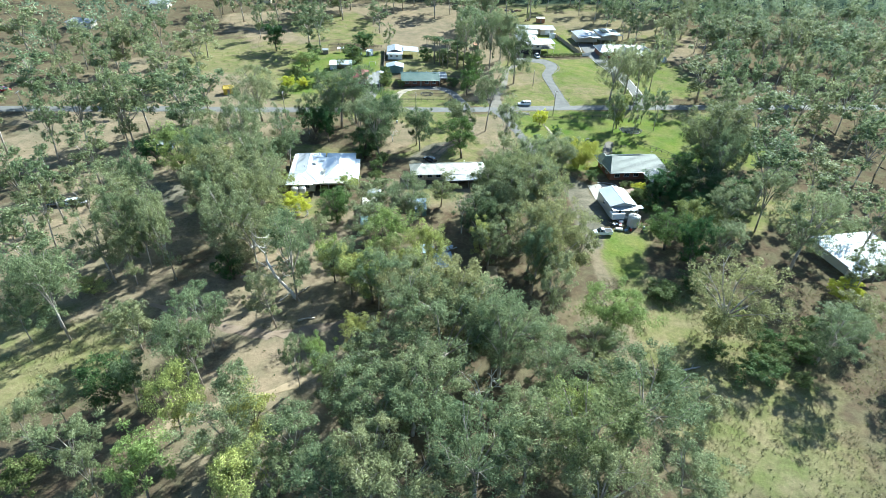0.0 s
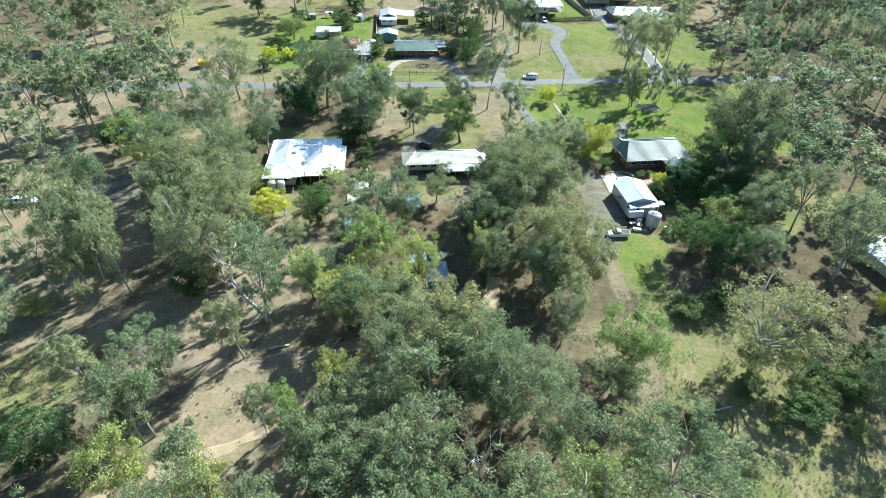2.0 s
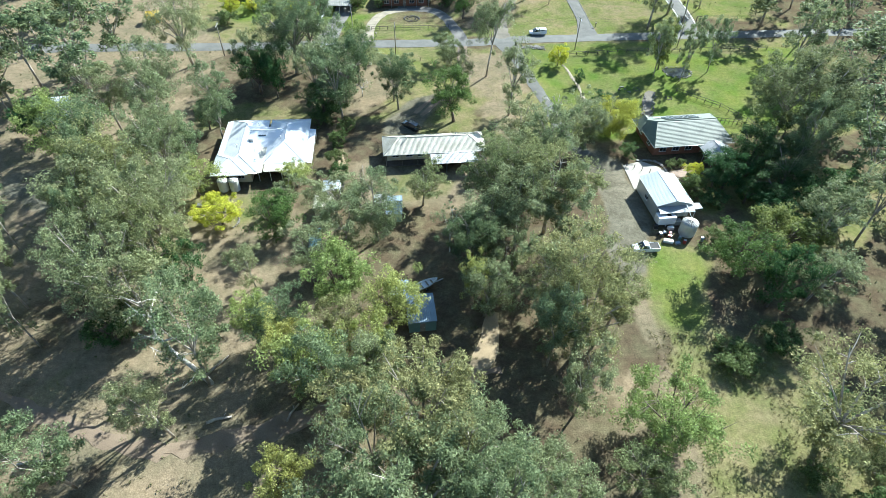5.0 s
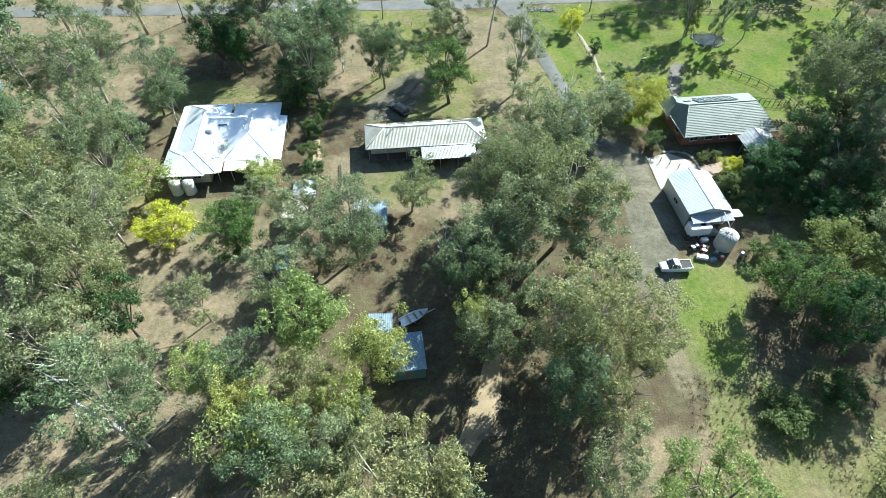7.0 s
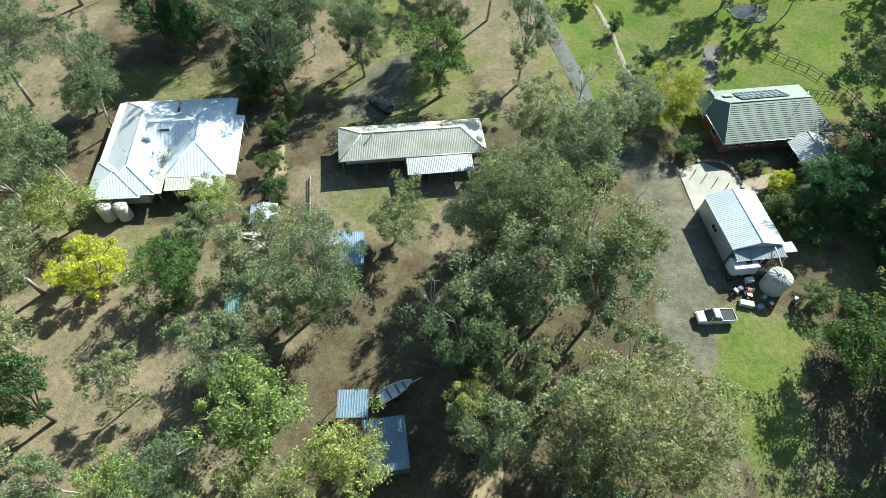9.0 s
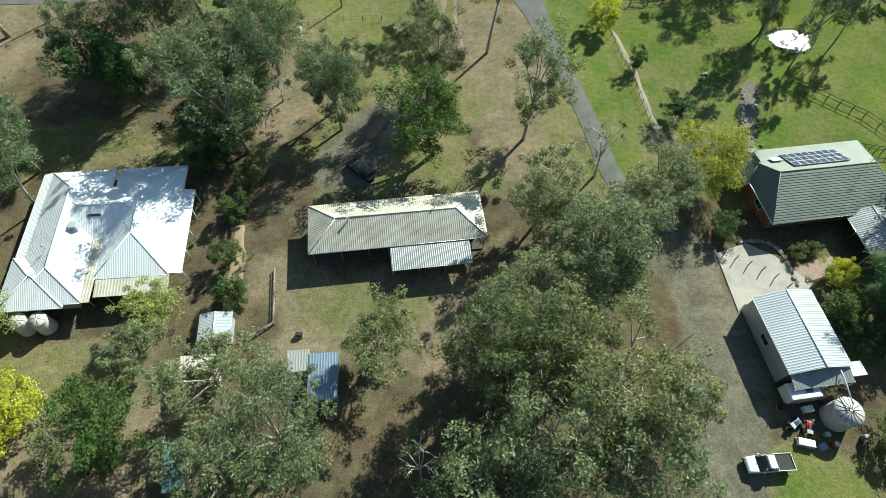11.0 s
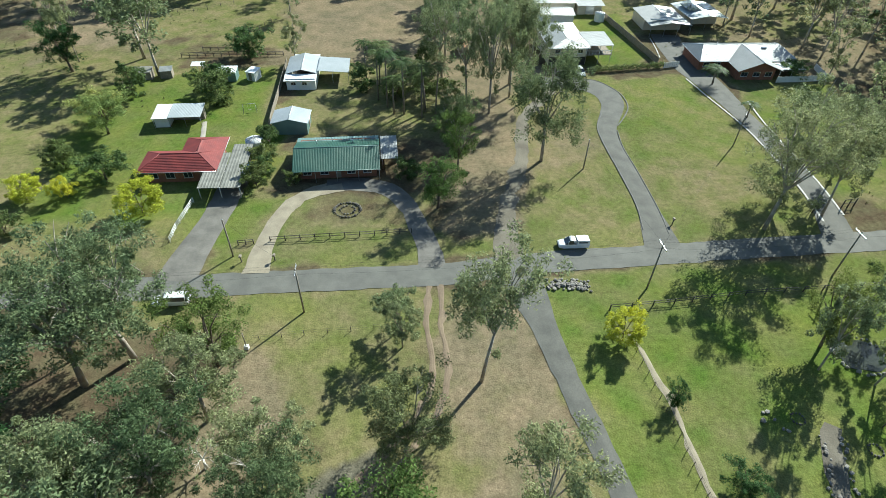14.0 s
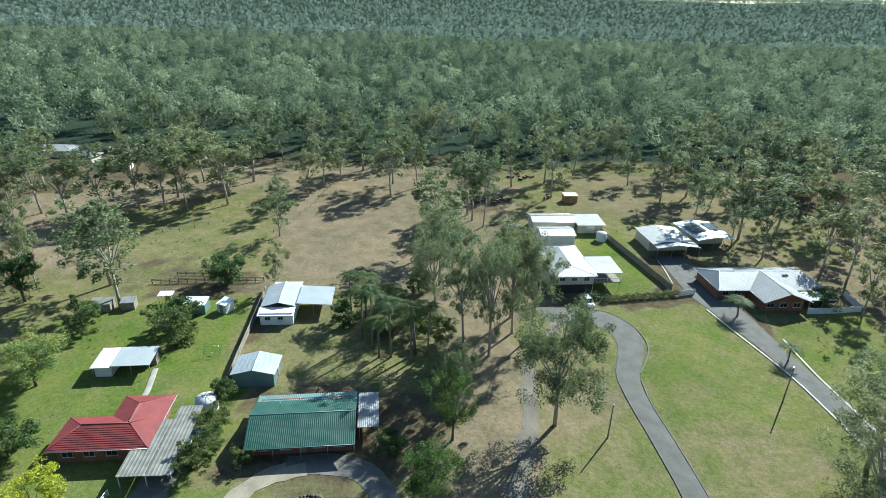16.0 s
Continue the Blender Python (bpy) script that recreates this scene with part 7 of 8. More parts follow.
tree("g", -71.7, -86.6, 21.0, 4.2)
tree("g", -43.7, -86.8, 21.0, 5.4)
tree("g", -25.0, -87.5, 11.0, 3.8)
tree("g", -33.9, -87.6, 13.0, 3.0)
tree("g", -61.1, -89.8, 21.0, 3.1)
tree("g", 17.0, -91.1, 18.0, 3.9)
tree("g", -73.6, -91.4, 19.2, 3.8)
tree("g", -68.6, -91.9, 14.0, 2.9)
tree("g", -6.1, -95.4, 13.0, 2.9)
tree("g", -33.1, -95.8, 21.0, 5.0)
tree("g", -15.6, -97.4, 17.0, 4.8)
tree("g", -8.6, -98.2, 15.0, 4.0)
tree("g", 20.2, -99.0, 17.0, 3.9)
tree("g", -7.2, -100.5, 14.0, 3.5)
tree("g", 0.9, -101.4, 15.0, 4.1)
tree("g", -35.4, -104.0, 16.0, 3.9)
tree("g", -76.8, -106.0, 20.4, 5.3)
tree("g", -62.8, -109.1, 9.3, 1.8)
tree("g", 69.9, -109.1, 14.0, 6.2)
tree("g", -73.2, -109.5, 22.8, 4.6)
tree("g", -60.0, -109.5, 10.8, 2.3)
tree("g", -6.5, -109.6, 19.0, 6.1)
tree("g", 12.2, -109.9, 14.0, 4.0)
tree("g", -79.9, -110.4, 14.0, 2.6)
tree("g", 3.2, -110.5, 19.0, 6.8)
tree("g", -45.2, -111.2, 17.0, 4.4)
tree("g", -58.4, -111.8, 12.0, 3.1)
tree("g", 16.3, -112.6, 13.0, 3.9)
tree("g", 8.0, -116.7, 19.0, 6.2)
tree("g", -2.5, -117.0, 20.0, 7.7)
tree("g", -14.1, -118.5, 14.0, 4.6)
tree("g", -27.3, -119.1, 13.0, 2.2)
tree("g", -44.3, -119.5, 16.0, 3.6)
tree("g", -45.5, -120.7, 18.0, 3.9)
tree("g", 16.1, -121.2, 14.0, 4.6)
tree("g", -53.1, -124.8, 14.0, 2.9)
tree("g", -34.0, -127.1, 15.0, 3.5)
tree("g", -17.1, -127.4, 15.0, 4.6)
tree("g", -63.8, -127.7, 9.3, 2.3)
tree("g", 30.1, -127.9, 19.0, 8.0)
tree("g", -6.8, -128.3, 18.0, 6.4)
tree("g", 9.6, -130.4, 15.0, 4.2)
tree("g", -12.1, -131.8, 16.0, 5.1)
tree("g", -3.7, -133.0, 18.0, 4.8)
tree("g", -64.4, -133.7, 12.4, 2.8)
tree("g", -33.4, -134.4, 14.0, 4.9)
tree("g", -23.5, -135.0, 14.0, 4.5)
tree("g", -56.0, -136.2, 14.0, 3.4)
tree("g", 10.0, -139.2, 17.5, 5.4)
tree("g", 3.0, -139.4, 19.2, 6.7)
tree("g", 33.2, -139.5, 12.4, 5.1)
tree("g", -12.2, -140.0, 17.5, 5.8)
tree("g", -26.1, -140.7, 12.4, 3.0)
tree("g", -51.0, -141.6, 12.4, 2.6)
tree("g", -17.3, -141.9, 14.0, 4.0)
tree("g", -6.7, -142.4, 14.0, 5.3)
tree("g", 19.4, -143.8, 19.2, 6.0)
tree("f", 79.5, 220.5, 22.8, 7.3)
tree("f", 103.2, 206.4, 24.5, 8.1)
tree("f", -25.3, 202.3, 21.0, 6.8)
tree("f", 60.9, 201.9, 21.0, 5.7)
tree("f", 80.1, 190.0, 19.2, 5.4)
tree("f", 47.2, 189.8, 24.5, 6.4)
tree("f", 128.9, 189.4, 24.5, 8.6)
tree("f", 147.5, 187.3, 22.8, 8.5)
tree("f", -31.8, 187.2, 19.2, 5.3)
tree("f", -11.6, 184.7, 20.5, 6.9)
tree("f", 33.7, 184.2, 22.8, 6.3)
tree("f", -64.0, 182.5, 22.8, 8.3)
tree("f", -81.8, 180.5, 22.8, 7.2)
tree("f", -1.8, 180.4, 22.8, 6.2)
tree("f", -36.4, 178.0, 19.2, 6.1)
tree("f", 98.0, 177.3, 24.5, 8.1)
tree("f", 46.8, 172.2, 25.0, 6.0)
tree("f", 160.3, 172.1, 22.8, 8.0)
tree("f", 85.3, 169.4, 21.0, 5.9)
tree("f", -11.0, 167.7, 21.0, 6.8)
tree("f", -39.9, 166.4, 17.5, 4.8)
tree("f", -131.3, 166.4, 22.8, 7.7)
tree("f", -67.0, 165.1, 22.8, 8.6)
tree("f", 100.4, 163.5, 21.0, 5.7)
tree("f", -83.6, 162.4, 24.5, 8.4)
tree("f", -134.9, 158.1, 22.8, 6.4)
tree("f", -64.2, 155.9, 25.0, 8.2)
tree("f", 223.2, 151.6, 22.8, 6.4)
tree("f", 235.1, 148.6, 21.2, 6.4)
tree("f", 231.7, 160.3, 19.6, 6.4)
tree("f", 15.5, 151.5, 22.8, 7.2)
tree("f", -82.2, 149.6, 25.0, 7.9)
tree("f", -74.3, 148.6, 24.3, 5.3)
tree("f", -89.7, 148.3, 22.8, 7.0)
tree("f", -45.6, 147.8, 14.0, 4.0)
tree("f", 116.0, 147.6, 22.8, 7.1)
tree("f", 187.9, 149.1, 22.8, 6.3)
tree("f", 196.8, 141.0, 21.2, 6.3)
tree("f", 199.4, 152.7, 19.6, 6.3)
tree("f", 16.9, 147.0, 22.0, 6.0)
tree("f", -98.7, 145.3, 21.0, 6.9)
tree("f", -118.0, 143.6, 21.0, 6.8)
tree("f", 85.9, 143.1, 21.0, 5.2)
tree("f", 154.0, 143.8, 22.8, 6.2)
tree("f", 162.0, 135.1, 21.2, 6.2)
tree("f", 165.5, 146.4, 19.6, 6.2)
tree("f", 20.1, 141.4, 24.5, 5.1)
tree("f", 127.4, 138.8, 24.5, 8.4)
tree("f", -106.3, 138.5, 21.0, 8.3)
tree("f", 97.5, 136.3, 24.5, 8.3)
tree("f", 92.8, 130.9, 19.2, 4.0)
tree("f", -40.0, 130.0, 12.4, 4.0)
tree("f", 5.2, 122.4, 22.8, 8.3)
tree("f", 97.3, 122.1, 19.2, 4.6)
tree("f", 109.3, 114.4, 19.2, 5.1)
tree("f", -98.7, 108.5, 19.2, 3.5)
tree("f", 111.5, 107.7, 21.0, 5.6)
tree("f", -71.3, 97.5, 22.0, 7.7)
tree("f", -86.5, 94.3, 17.5, 3.2)
tree("f", 129.9, 85.4, 24.5, 8.1)
tree("f", 139.5, 97.4, 22.8, 8.1)
tree("f", 124.2, 99.8, 21.1, 8.1)
tree("f", 103.4, 90.2, 19.2, 3.7)
tree("f", 177.1, 94.7, 24.5, 6.7)
tree("f", 164.9, 91.1, 22.8, 6.7)
tree("f", 174.1, 82.4, 21.1, 6.7)
tree("f", -63.6, 87.3, 22.8, 7.1)
tree("f", 158.5, 83.8, 24.5, 6.6)
tree("f", 150.8, 93.7, 22.8, 6.6)
tree("f", 146.1, 82.0, 21.1, 6.6)
tree("f", 181.0, 64.3, 24.5, 6.2)
tree("f", 188.5, 73.5, 22.8, 6.2)
tree("f", 176.8, 75.5, 21.1, 6.2)
tree("f", -190.0, 66.0, 21.0, 8.6)
tree("f", -130.4, 54.4, 22.8, 4.7)
tree("f", -135.8, 45.6, 21.2, 4.7)
tree("f", 83.9, 49.1, 22.8, 4.2)
tree("f", -141.7, 48.7, 22.8, 8.1)
tree("f", -161.5, 42.2, 22.8, 4.5)
tree("f", -155.9, 50.4, 21.2, 4.5)
tree("f", 141.9, 42.3, 22.8, 4.6)
tree("f", 150.1, 48.1, 21.2, 4.6)
tree("f", -104.6, 41.2, 21.0, 9.0)
tree("f", 99.1, 35.9, 21.0, 7.8)
tree("f", 105.0, 22.9, 24.5, 4.7)
tree("f", 115.2, 21.9, 22.8, 4.7)
tree("f", -108.9, 20.7, 22.8, 7.3)
tree("f", 153.5, 14.4, 24.5, 8.1)
tree("f", -130.9, 16.1, 22.8, 5.0)
tree("f", -133.7, 5.5, 21.2, 5.0)
tree("f", 123.9, 13.7, 22.8, 5.0)
tree("f", 120.7, 3.3, 21.2, 5.0)
tree("f", -149.6, 6.1, 21.0, 8.8)
tree("f", 91.5, 0.1, 22.8, 4.5)
tree("f", 99.1, 6.5, 21.2, 4.5)
tree("f", -86.2, 1.6, 21.0, 6.8)
tree("f", 121.3, -9.1, 24.5, 5.0)
tree("f", 131.7, -12.5, 22.8, 5.0)
tree("f", -90.6, -11.8, 24.5, 7.6)
tree("f", -101.3, -12.5, 24.5, 6.2)
tree("f", 96.8, -16.2, 24.5, 8.9)
tree("f", -101.5, -26.0, 25.0, 4.8)
tree("f", -107.5, -17.4, 23.2, 4.8)
tree("f", -81.0, -24.9, 22.8, 6.0)
tree("f", -100.0, -25.4, 22.8, 5.8)
tree("f", -113.7, -26.6, 22.8, 4.9)
tree("f", -117.5, -36.6, 21.2, 4.9)
tree("f", 120.9, -35.1, 22.8, 4.9)
tree("f", 93.6, -36.0, 19.2, 6.5)
tree("f", 100.9, -46.4, 19.2, 6.7)
tree("f", -99.0, -48.7, 19.2, 4.9)
tree("f", 84.6, -49.8, 22.8, 6.7)
tree("f", 94.7, -62.7, 19.2, 6.1)
tree("f", -105.4, -68.2, 21.0, 3.8)
tree("f", -97.4, -68.8, 19.3, 5.0)
tree("f", -87.1, -73.0, 19.2, 3.7)
tree("f", 97.4, -75.3, 21.0, 4.2)
tree("f", -94.0, -78.8, 19.2, 3.1)
tree("f", 88.7, -88.9, 14.0, 3.9)
tree("f", -84.6, -97.7, 22.8, 5.3)
tree("o", 19.0, -37.0, 10.0, 4.2)
tree("o", -3.4, -54.2, 10.0, 4.3)
tree("o", 9.7, -56.0, 17.0, 6.3)
tree("o", 19.8, -61.5, 20.0, 6.7)
tree("o", -57.6, -62.1, 22.0, 7.3)
tree("o", -45.5, -77.5, 21.0, 6.6)
tree("o", 21.2, -83.4, 20.0, 7.7)
tree("o", 27.5, -83.9, 16.0, 4.1)
tree("o", 21.1, -89.6, 20.0, 6.0)
tree("o", -14.2, -90.1, 13.0, 3.6)
tree("o", 53.2, -102.8, 18.5, 8.8)
tree("o", -10.4, -102.2, 15.0, 4.6)
tree("o", -1.6, -104.3, 20.0, 7.7)
tree("o", 26.8, -109.7, 9.0, 3.8)
tree("o", 26.9, -120.8, 11.0, 4.0)
tree("o", -19.9, -123.7, 13.0, 3.1)
tree("o", 18.1, -137.7, 22.4, 7.2)
tree("l", -66.1, 64.9, 7.0, 4.6)
tree("l", -77.6, -42.8, 14.9, 7.9)
tree("y", 54.4, -42.9, 3.4, 2.2)
tree("s", 50.2, -39.2, 1.6, 1.2)
tree("s", 52.4, -38.8, 1.6, 1.2)
tree("p", 56.6, -46.8, 5.4, 3.2)
tree("s", 53.8, -46.6, 2.6, 1.5)
tree("l", -29.6, -49.6, 6.0, 3.1)
tree("l", -48.3, -53.3, 9.0, 4.0)
tree("l", -62.0, -56.6, 14.9, 7.2)
tree("g", -20.2, -57.8, 11.0, 4.6)
tree("l", 6.3, -80.2, 13.0, 2.3)
tree("l", -16.1, -81.0, 14.0, 4.8)
tree("l", -6.4, -84.7, 13.0, 3.7)
tree("l", -26.3, -89.0, 12.0, 3.3)
tree("l", -9.2, -91.6, 13.0, 3.5)
tree("l", -22.0, -92.8, 12.0, 3.0)
tree("o", 82.5, -99.1, 9.0, 4.6)
tree("l", -17.2, -95.3, 13.0, 4.9)
tree("l", -76.0, -95.7, 4.1, 2.9)
tree("l", 32.3, -101.8, 10.5, 7.0)
tree("l", -18.6, -112.0, 11.0, 3.5)
tree("l", -22.9, -119.3, 11.0, 2.6)
tree("l", 19.3, -129.4, 13.0, 3.9)
tree("l", -43.9, -129.8, 14.0, 3.8)
tree("l", -31.1, -131.0, 13.0, 2.9)
tree("l", -44.1, -141.1, 13.5, 4.3)
tree("l", -31.4, -141.9, 12.2, 4.2)
tree("l", -63.6, 59.5, 8.0, 5.0)
tree("k", 59.2, 5.9, 12.5, 3.6)
tree("k", -23.2, 1.4, 11.6, 4.6)
tree("k", 2.6, -23.2, 12.5, 5.4)
tree("k", -30.1, -63.9, 10.0, 4.6)
tree("k", 61.0, -66.6, 11.0, 6.4)
tree("k", 52.3, -71.6, 11.0, 5.2)
tree("d", -85.5, 88.8, 14.0, 5.2)
tree("e", 26.1, 52.3, 22.3, 7.2)
tree("k", 9.2, 48.4, 12.5, 3.3)
tree("e", 8.6, 54.8, 15.0, 4.0)
tree("k", 5.4, 36.0, 10.5, 3.7)
tree("d", -45.9, -12.7, 11.7, 5.5)
tree("d", -41.3, -14.6, 11.7, 3.1)
tree("d", -28.0, -24.2, 9.1, 4.7)
tree("d", -53.7, -29.4, 7.8, 3.1)
tree("d", -89.2, -34.6, 9.1, 5.0)
tree("d", 71.0, -37.0, 9.1, 6.7)
tree("d", 65.3, -42.5, 11.7, 4.4)
tree("d", 58.5, -47.4, 9.0, 3.9)
tree("d", 66.8, -52.4, 8.5, 4.6)
tree("d", 63.4, -57.6, 7.5, 4.0)
tree("d", 62.0, -51.0, 6.0, 3.4)
tree("e", 70.6, -47.6, 13.0, 5.0)
tree("s", 55.2, -52.2, 3.0, 2.4)
tree("d", 74.6, -55.8, 11.7, 4.6)
tree("d", 55.8, -78.2, 13.0, 4.1)
tree("d", -40.1, -79.9, 13.0, 3.6)
tree("d", -48.9, -88.9, 8.0, 3.7)
tree("d", -56.7, -123.7, 10.4, 4.7)
tree("y", -60.7, 37.2, 4.0, 2.0)
tree("y", -67.4, 36.0, 5.0, 3.0)
tree("y", -45.4, 32.5, 6.0, 4.4)
tree("y", 31.5, 6.6, 5.0, 3.0)
tree("z", 39.2, -27.4, 8.5, 4.9)
tree("y", -41.3, -61.3, 6.0, 4.3)
tree("s", -44.7, 99.1, 7.5, 4.6)
tree("s", 1.8, 96.7, 5.6, 3.0)
tree("s", 97.5, 95.1, 3.8, 3.8)
tree("s", -13.0, 82.5, 5.6, 3.0)
tree("s", -47.0, 80.0, 6.2, 3.2)
tree("s", -5.0, 78.0, 5.2, 3.2)
tree("s", 2.0, 78.0, 5.0, 3.0)
tree("s", -65.3, 77.2, 6.2, 3.9)
tree("s", 6.5, 76.5, 5.6, 3.0)
tree("s", -45.9, 74.9, 6.2, 4.5)
tree("s", 7.2, 62.6, 5.0, 2.3)
tree("s", -29.4, 56.8, 3.8, 2.3)
tree("s", -28.7, 49.4, 4.2, 2.5)
tree("s", -66.2, 46.7, 5.0, 3.1)
tree("s", -27.6, 45.6, 3.6, 2.2)
tree("s", -0.3, 44.9, 3.8, 2.4)
tree("s", -56.6, 43.1, 5.0, 3.7)
tree("s", -21.5, 42.6, 3.0, 1.6)
tree("s", -28.2, 41.6, 4.6, 2.6)
tree("s", -65.8, 26.9, 4.0, 2.8)
tree("d", 35.4, -3.6, 4.2, 1.6)
tree("d", 39.4, -15.4, 4.6, 2.6)
tree("s", -28.9, -27.0, 3.6, 2.1)
tree("s", -22.1, -29.1, 3.6, 2.1)
tree("s", -23.1, -34.4, 3.6, 2.1)
tree("s", 41.3, -35.9, 3.0, 2.2)
tree("s", -22.4, -41.6, 3.6, 2.1)
tree("s", -21.1, -46.9, 3.6, 2.1)
tree("s", 51.6, -48.5, 4.0, 2.6)
tree("s", 51.5, -62.9, 3.0, 2.1)
tree("s", 53.6, -86.8, 4.0, 3.3)
tree("s", 46.4, -89.3, 3.0, 3.6)
tree("s", 56.7, -113.6, 4.0, 3.5)
tree("s", 60.5, -110.0, 3.6, 3.0)
tree("s", 66.8, -108.5, 4.2, 3.4)
tree("s", 62.0, -104.5, 3.4, 2.8)
tree("s", 72.0, -103.0, 4.4, 3.4)
tree("s", 64.5, -115.0, 2.4, 2.2)
tree("s", 50.5, -108.0, 3.0, 2.4)
tree("s", 58.0, -97.5, 3.2, 2.6)
tree("g", 76.5, -103.5, 9.0, 3.8)
tree("g", 84.5, -112.0, 15.0, 4.4)
tree("s", 39.5, -115.0, 3.0, 2.6)
tree("g", 41.0, -123.5, 8.0, 3.4)
tree("y", 86.5, -88.5, 4.5, 3.8)
tree("s", -62.5, -140.2, 5.0, 3.2)
tree("b", 25.6, -26.6, 10.4, 3.2)
tree("b", -20.4, -12.8, 4.6, 2.8)
tree("b", 2.0, -67.1, 11.0, 2.7)
tree("b", 4.1, -125.9, 15.0, 4.5)
tree("p", 74.3, 89.2, 5.0, 3.8)
tree("p_tall", -12.6, 86.8, 11.2, 3.0)
tree("p_tall", -9.2, 84.7, 11.2, 3.6)
tree("p_tall", -3.4, 84.0, 9.1, 3.0)
tree("p_tall", -8.8, 77.0, 13.7, 3.2)
tree("p_tall", -6.4, 73.5, 13.4, 3.2)
tree("p", 76.0, 72.0, 4.5, 2.6)
tree("p_tall", 2.2, 71.8, 11.2, 4.4)
tree("p_tall", 4.6, 71.0, 12.9, 3.2)
tree("p_tall", -2.4, 70.5, 14.0, 3.3)
tree("p_tall", -4.7, 70.4, 9.8, 3.2)
tree("p_tall", 1.6, 69.0, 13.4, 3.3)
tree("p", 57.6, -43.9, 7.0, 3.3)


# ---- woods all round ----
def scatter(seed, n, x0, x1, y0, y1, keep, apart=0.0):
    rng = np.random.default_rng(seed)
    got = []
    for x, y in zip(rng.uniform(x0, x1, n), rng.uniform(y0, y1, n)):
        if keep(x, y) and (not apart or all((x - a) ** 2 + (y - b) ** 2 > apart ** 2 for a, b in got)):
            got.append((x, y))
    return got


def land(x, y):
    i = min(max(int(np.searchsorted(gx, x)) - 1, 0), nx - 2)
    j = min(max(int(np.searchsorted(gy, y)) - 1, 0), ny - 2)
    u, w = (x - gx[i]) / (gx[i + 1] - gx[i]), (y - gy[j]) / (gy[j + 1] - gy[j])
    low, high = relief[j, i] * (1 - u) + relief[j, i + 1] * u, relief[j + 1, i] * (1 - u) + relief[j + 1, i + 1] * u
    return float(low * (1 - w) + high * w)


ring_rng = np.random.default_rng(31)
right = scatter(41, 40, 112, 150, -60, 215, lambda x, y: not (18 < y - 0.12 * x < 34), 13)
left = scatter(42, 40, -150, -112, -90, 200, lambda x, y: not (-16 < y - 0.02 * x < 22) and not (90 < y < 150), 15)
edge = scatter(43, 46, -140, 160, 208, 246, lambda x, y: True, 11)
for x, y in right + left + edge:
    hh = ring_rng.uniform(18, 25)
    tree("f", x, y, hh, hh * ring_rng.uniform(0.18, 0.25))


def wood_zone(name, label, seed, n, x0, x1, y0, y1, keep, lo, hi, count, ll, lw, clumps, material=LEAF_FOREST):
    pts = scatter(seed, n, x0, x1, y0, y1, keep)
    rng = np.random.default_rng(seed + 1)
    woods(name, label, seed, [(x, y, land(x, y) - 0.5) for x, y in pts], rng.uniform(lo, hi, len(pts)), count, ll, lw, clumps, material)


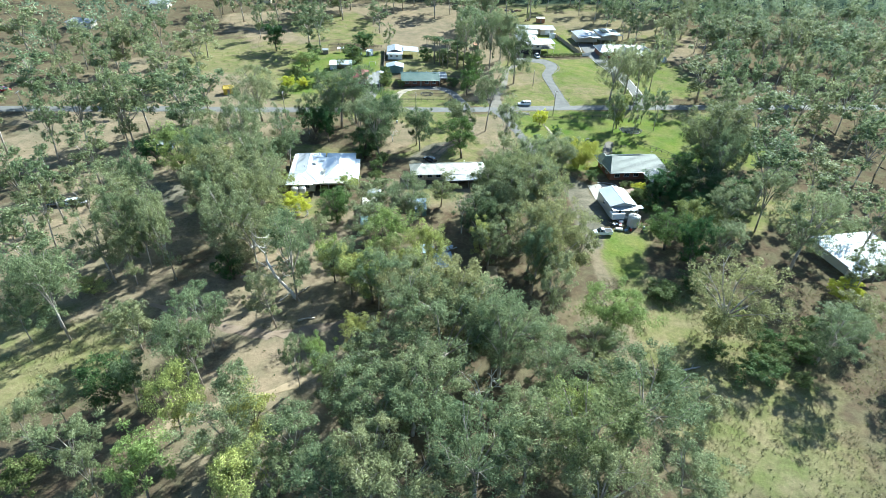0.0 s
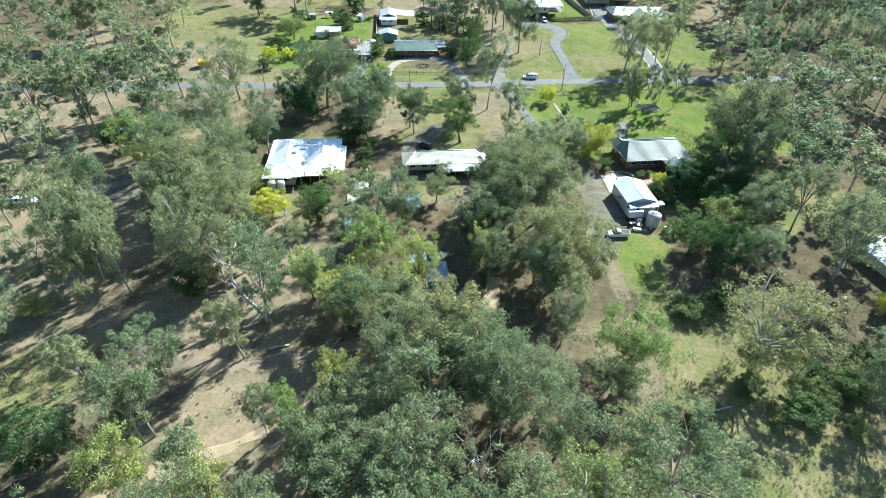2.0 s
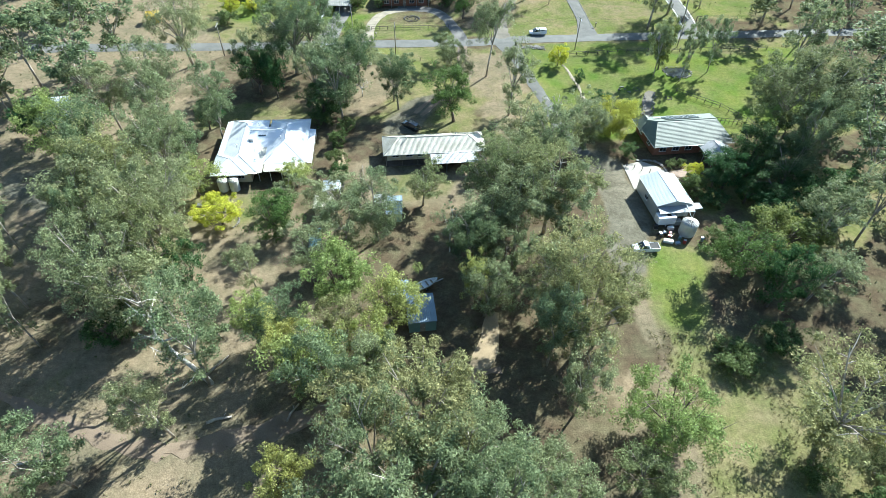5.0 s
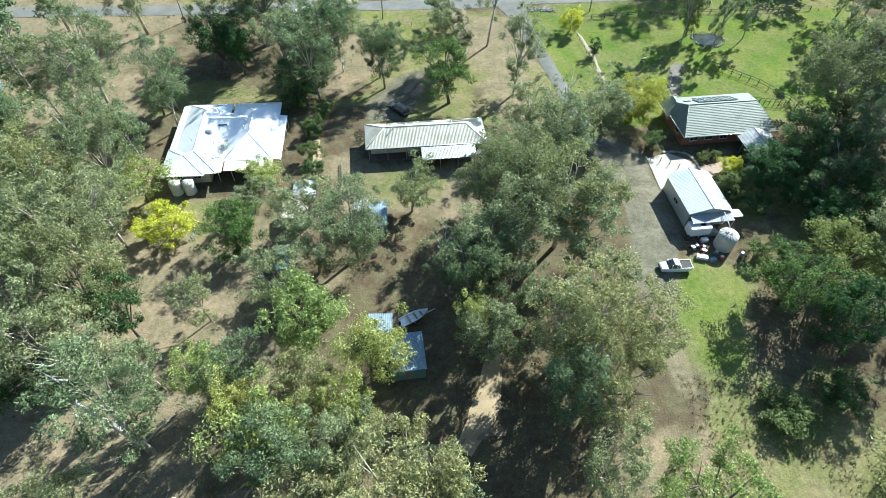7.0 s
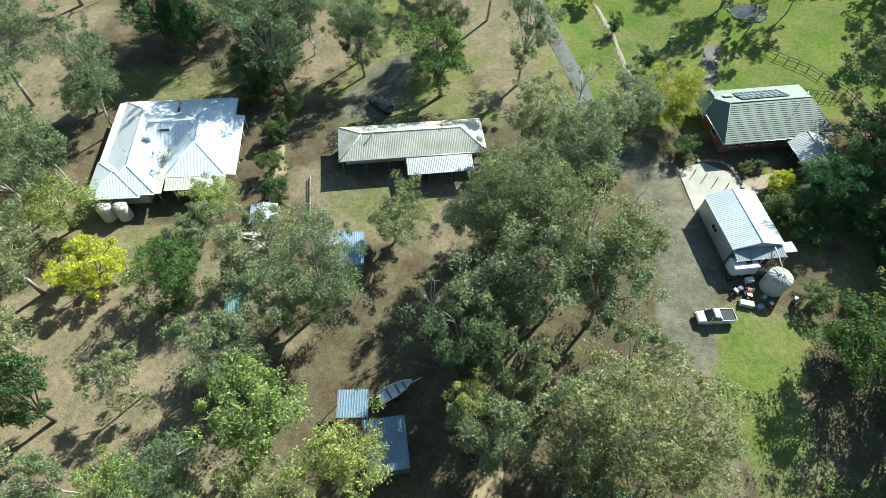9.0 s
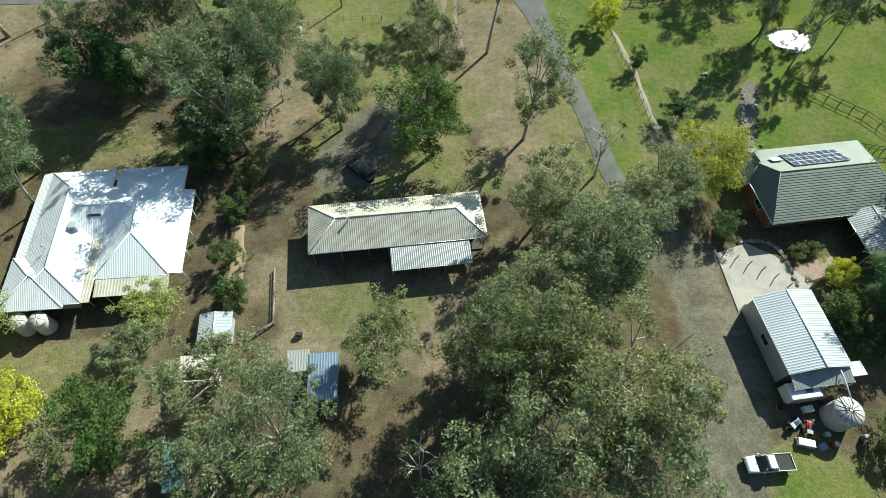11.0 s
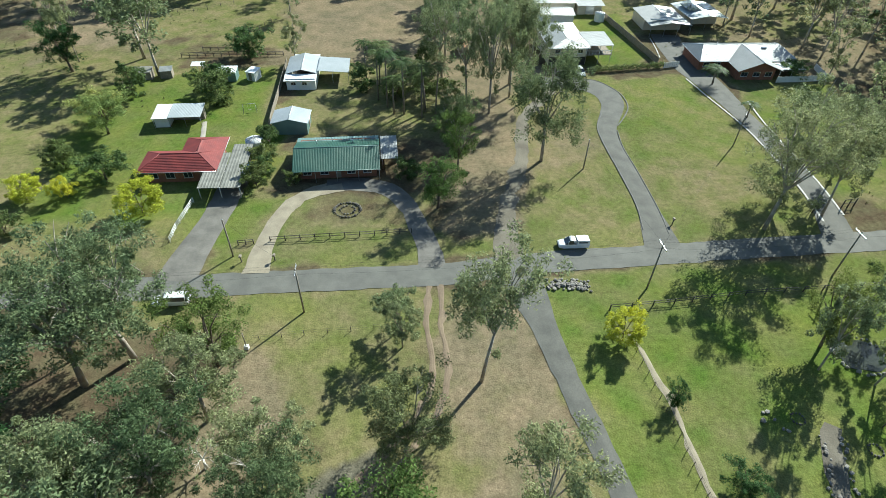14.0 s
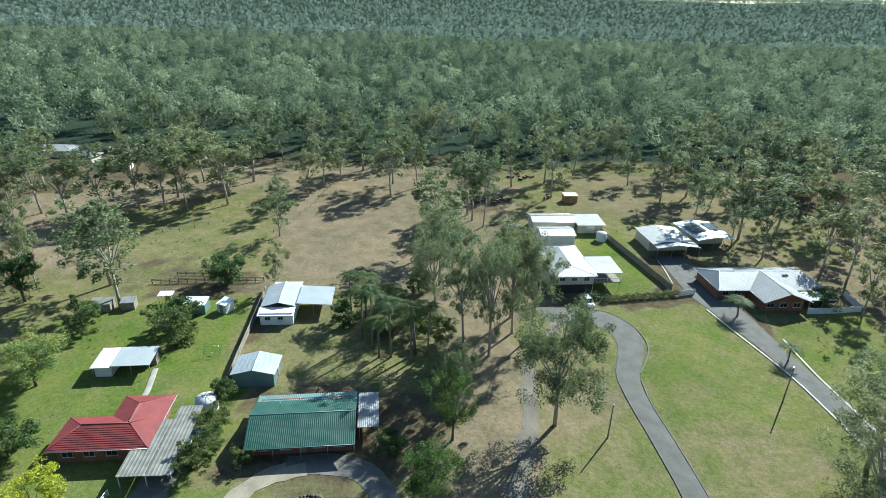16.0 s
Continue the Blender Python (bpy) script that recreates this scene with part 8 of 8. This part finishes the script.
wood_zone("gum_forest", "dense grey-green eucalyptus forest behind the paddocks", 51, 1250, -400, 430, 226, 440, lambda x, y: abs(x) < 0.95 * (y + 20) + 40, 17, 29, 270, 0.050, 0.036, 11)
wood_zone("gum_forest", "dense grey-green eucalyptus forest further off", 53, 2900, -900, 900, 440, 960, lambda x, y: abs(x) < 0.95 * (y + 20) + 30, 17, 29, 100, 0.075, 0.058, 8)
# The two farthest woods carry the leaf colour with haze painted in.
wood_zone("gum_forest", "far eucalyptus forest to the foot of the hills", 55, 9000, -2300, 2300, 960, 2500, lambda x, y: abs(x) < 0.95 * y + 20, 19, 27, 20, 0.17, 0.12, 6, LEAF_FAR_HAZE)
wood_zone("gum_forest", "last far eucalyptus forest on the hills", 61, 9000, -3400, 3600, 2500, 4100, lambda x, y: abs(x) < 0.95 * y, 22, 30, 14, 0.24, 0.18, 6, LEAF_FAR_HAZE)
wood_zone("gum_forest", "gum woodland along the far side of the blocks", 57, 600, 150, 420, -120, 240, lambda x, y: not (18 < y - 0.12 * x < 34), 17, 24, 130, 0.065, 0.040, 12)
wood_zone("gum_forest", "gum woodland beyond the dirt paddocks", 59, 420, -430, -150, -120, 240, lambda x, y: not (-16 < y - 0.02 * x < 22) and math.sin(x * 0.03) + math.cos(y * 0.04) > -0.5, 17, 24, 130, 0.065, 0.040, 12)


# ---- scrub and dry tussocks under the gums ----
def open_ground(x, y):
    return (y < -58 or x < -56 or x > 84 or (y > 100 and x > 60)) and not (28 < x < 47 and y > -100 and y < -58) and not (-11 < x < 2 and -88 < y < -73)


DRY_GRASS = leaf("dry_grass", (0.300, 0.270, 0.150), (0.200, 0.200, 0.092), through=0.3, spread=0.3)
field = scatter(75, 9000, 34, 92, -146, -84, lambda x, y: wave(x, y, 0.25, 22) > -0.5) + scatter(76, 2500, -92, -64, -132, -100, lambda x, y: wave(x, y, 0.25, 22) > -0.3)
rng8 = np.random.default_rng(77)
v, f = leaves(rng8, [(x, y, 0.10) for x, y in field], rng8.uniform(0.1, 0.4, len(field)), len(field) * 6, 0.34, 0.10, -1.2, 0.6)
v[:, 2] = np.maximum(v[:, 2], -0.02)
tagged(new("dry_grass", quad_mesh("dry_grass", v, f, DRY_GRASS)), "rough tufts of dry straw-coloured grass", kind="stuff")
spots = scatter(71, 9000, -150, 150, -150, 215, lambda x, y: open_ground(x, y) and wave(x, y, 0.12, 21) > -0.15)
rng7 = np.random.default_rng(72)
v, f = leaves(rng7, [(x, y, 0.12) for x, y in spots], rng7.uniform(0.15, 0.55, len(spots)), len(spots) * 7, 0.36, 0.15, -0.8, 0.7)
v[:, 2] = np.maximum(v[:, 2], -0.02)
tagged(new("undergrowth", quad_mesh("undergrowth", v, f, SCRUB)), "dry olive tussocks and low scrub under gum trees", kind="stuff")
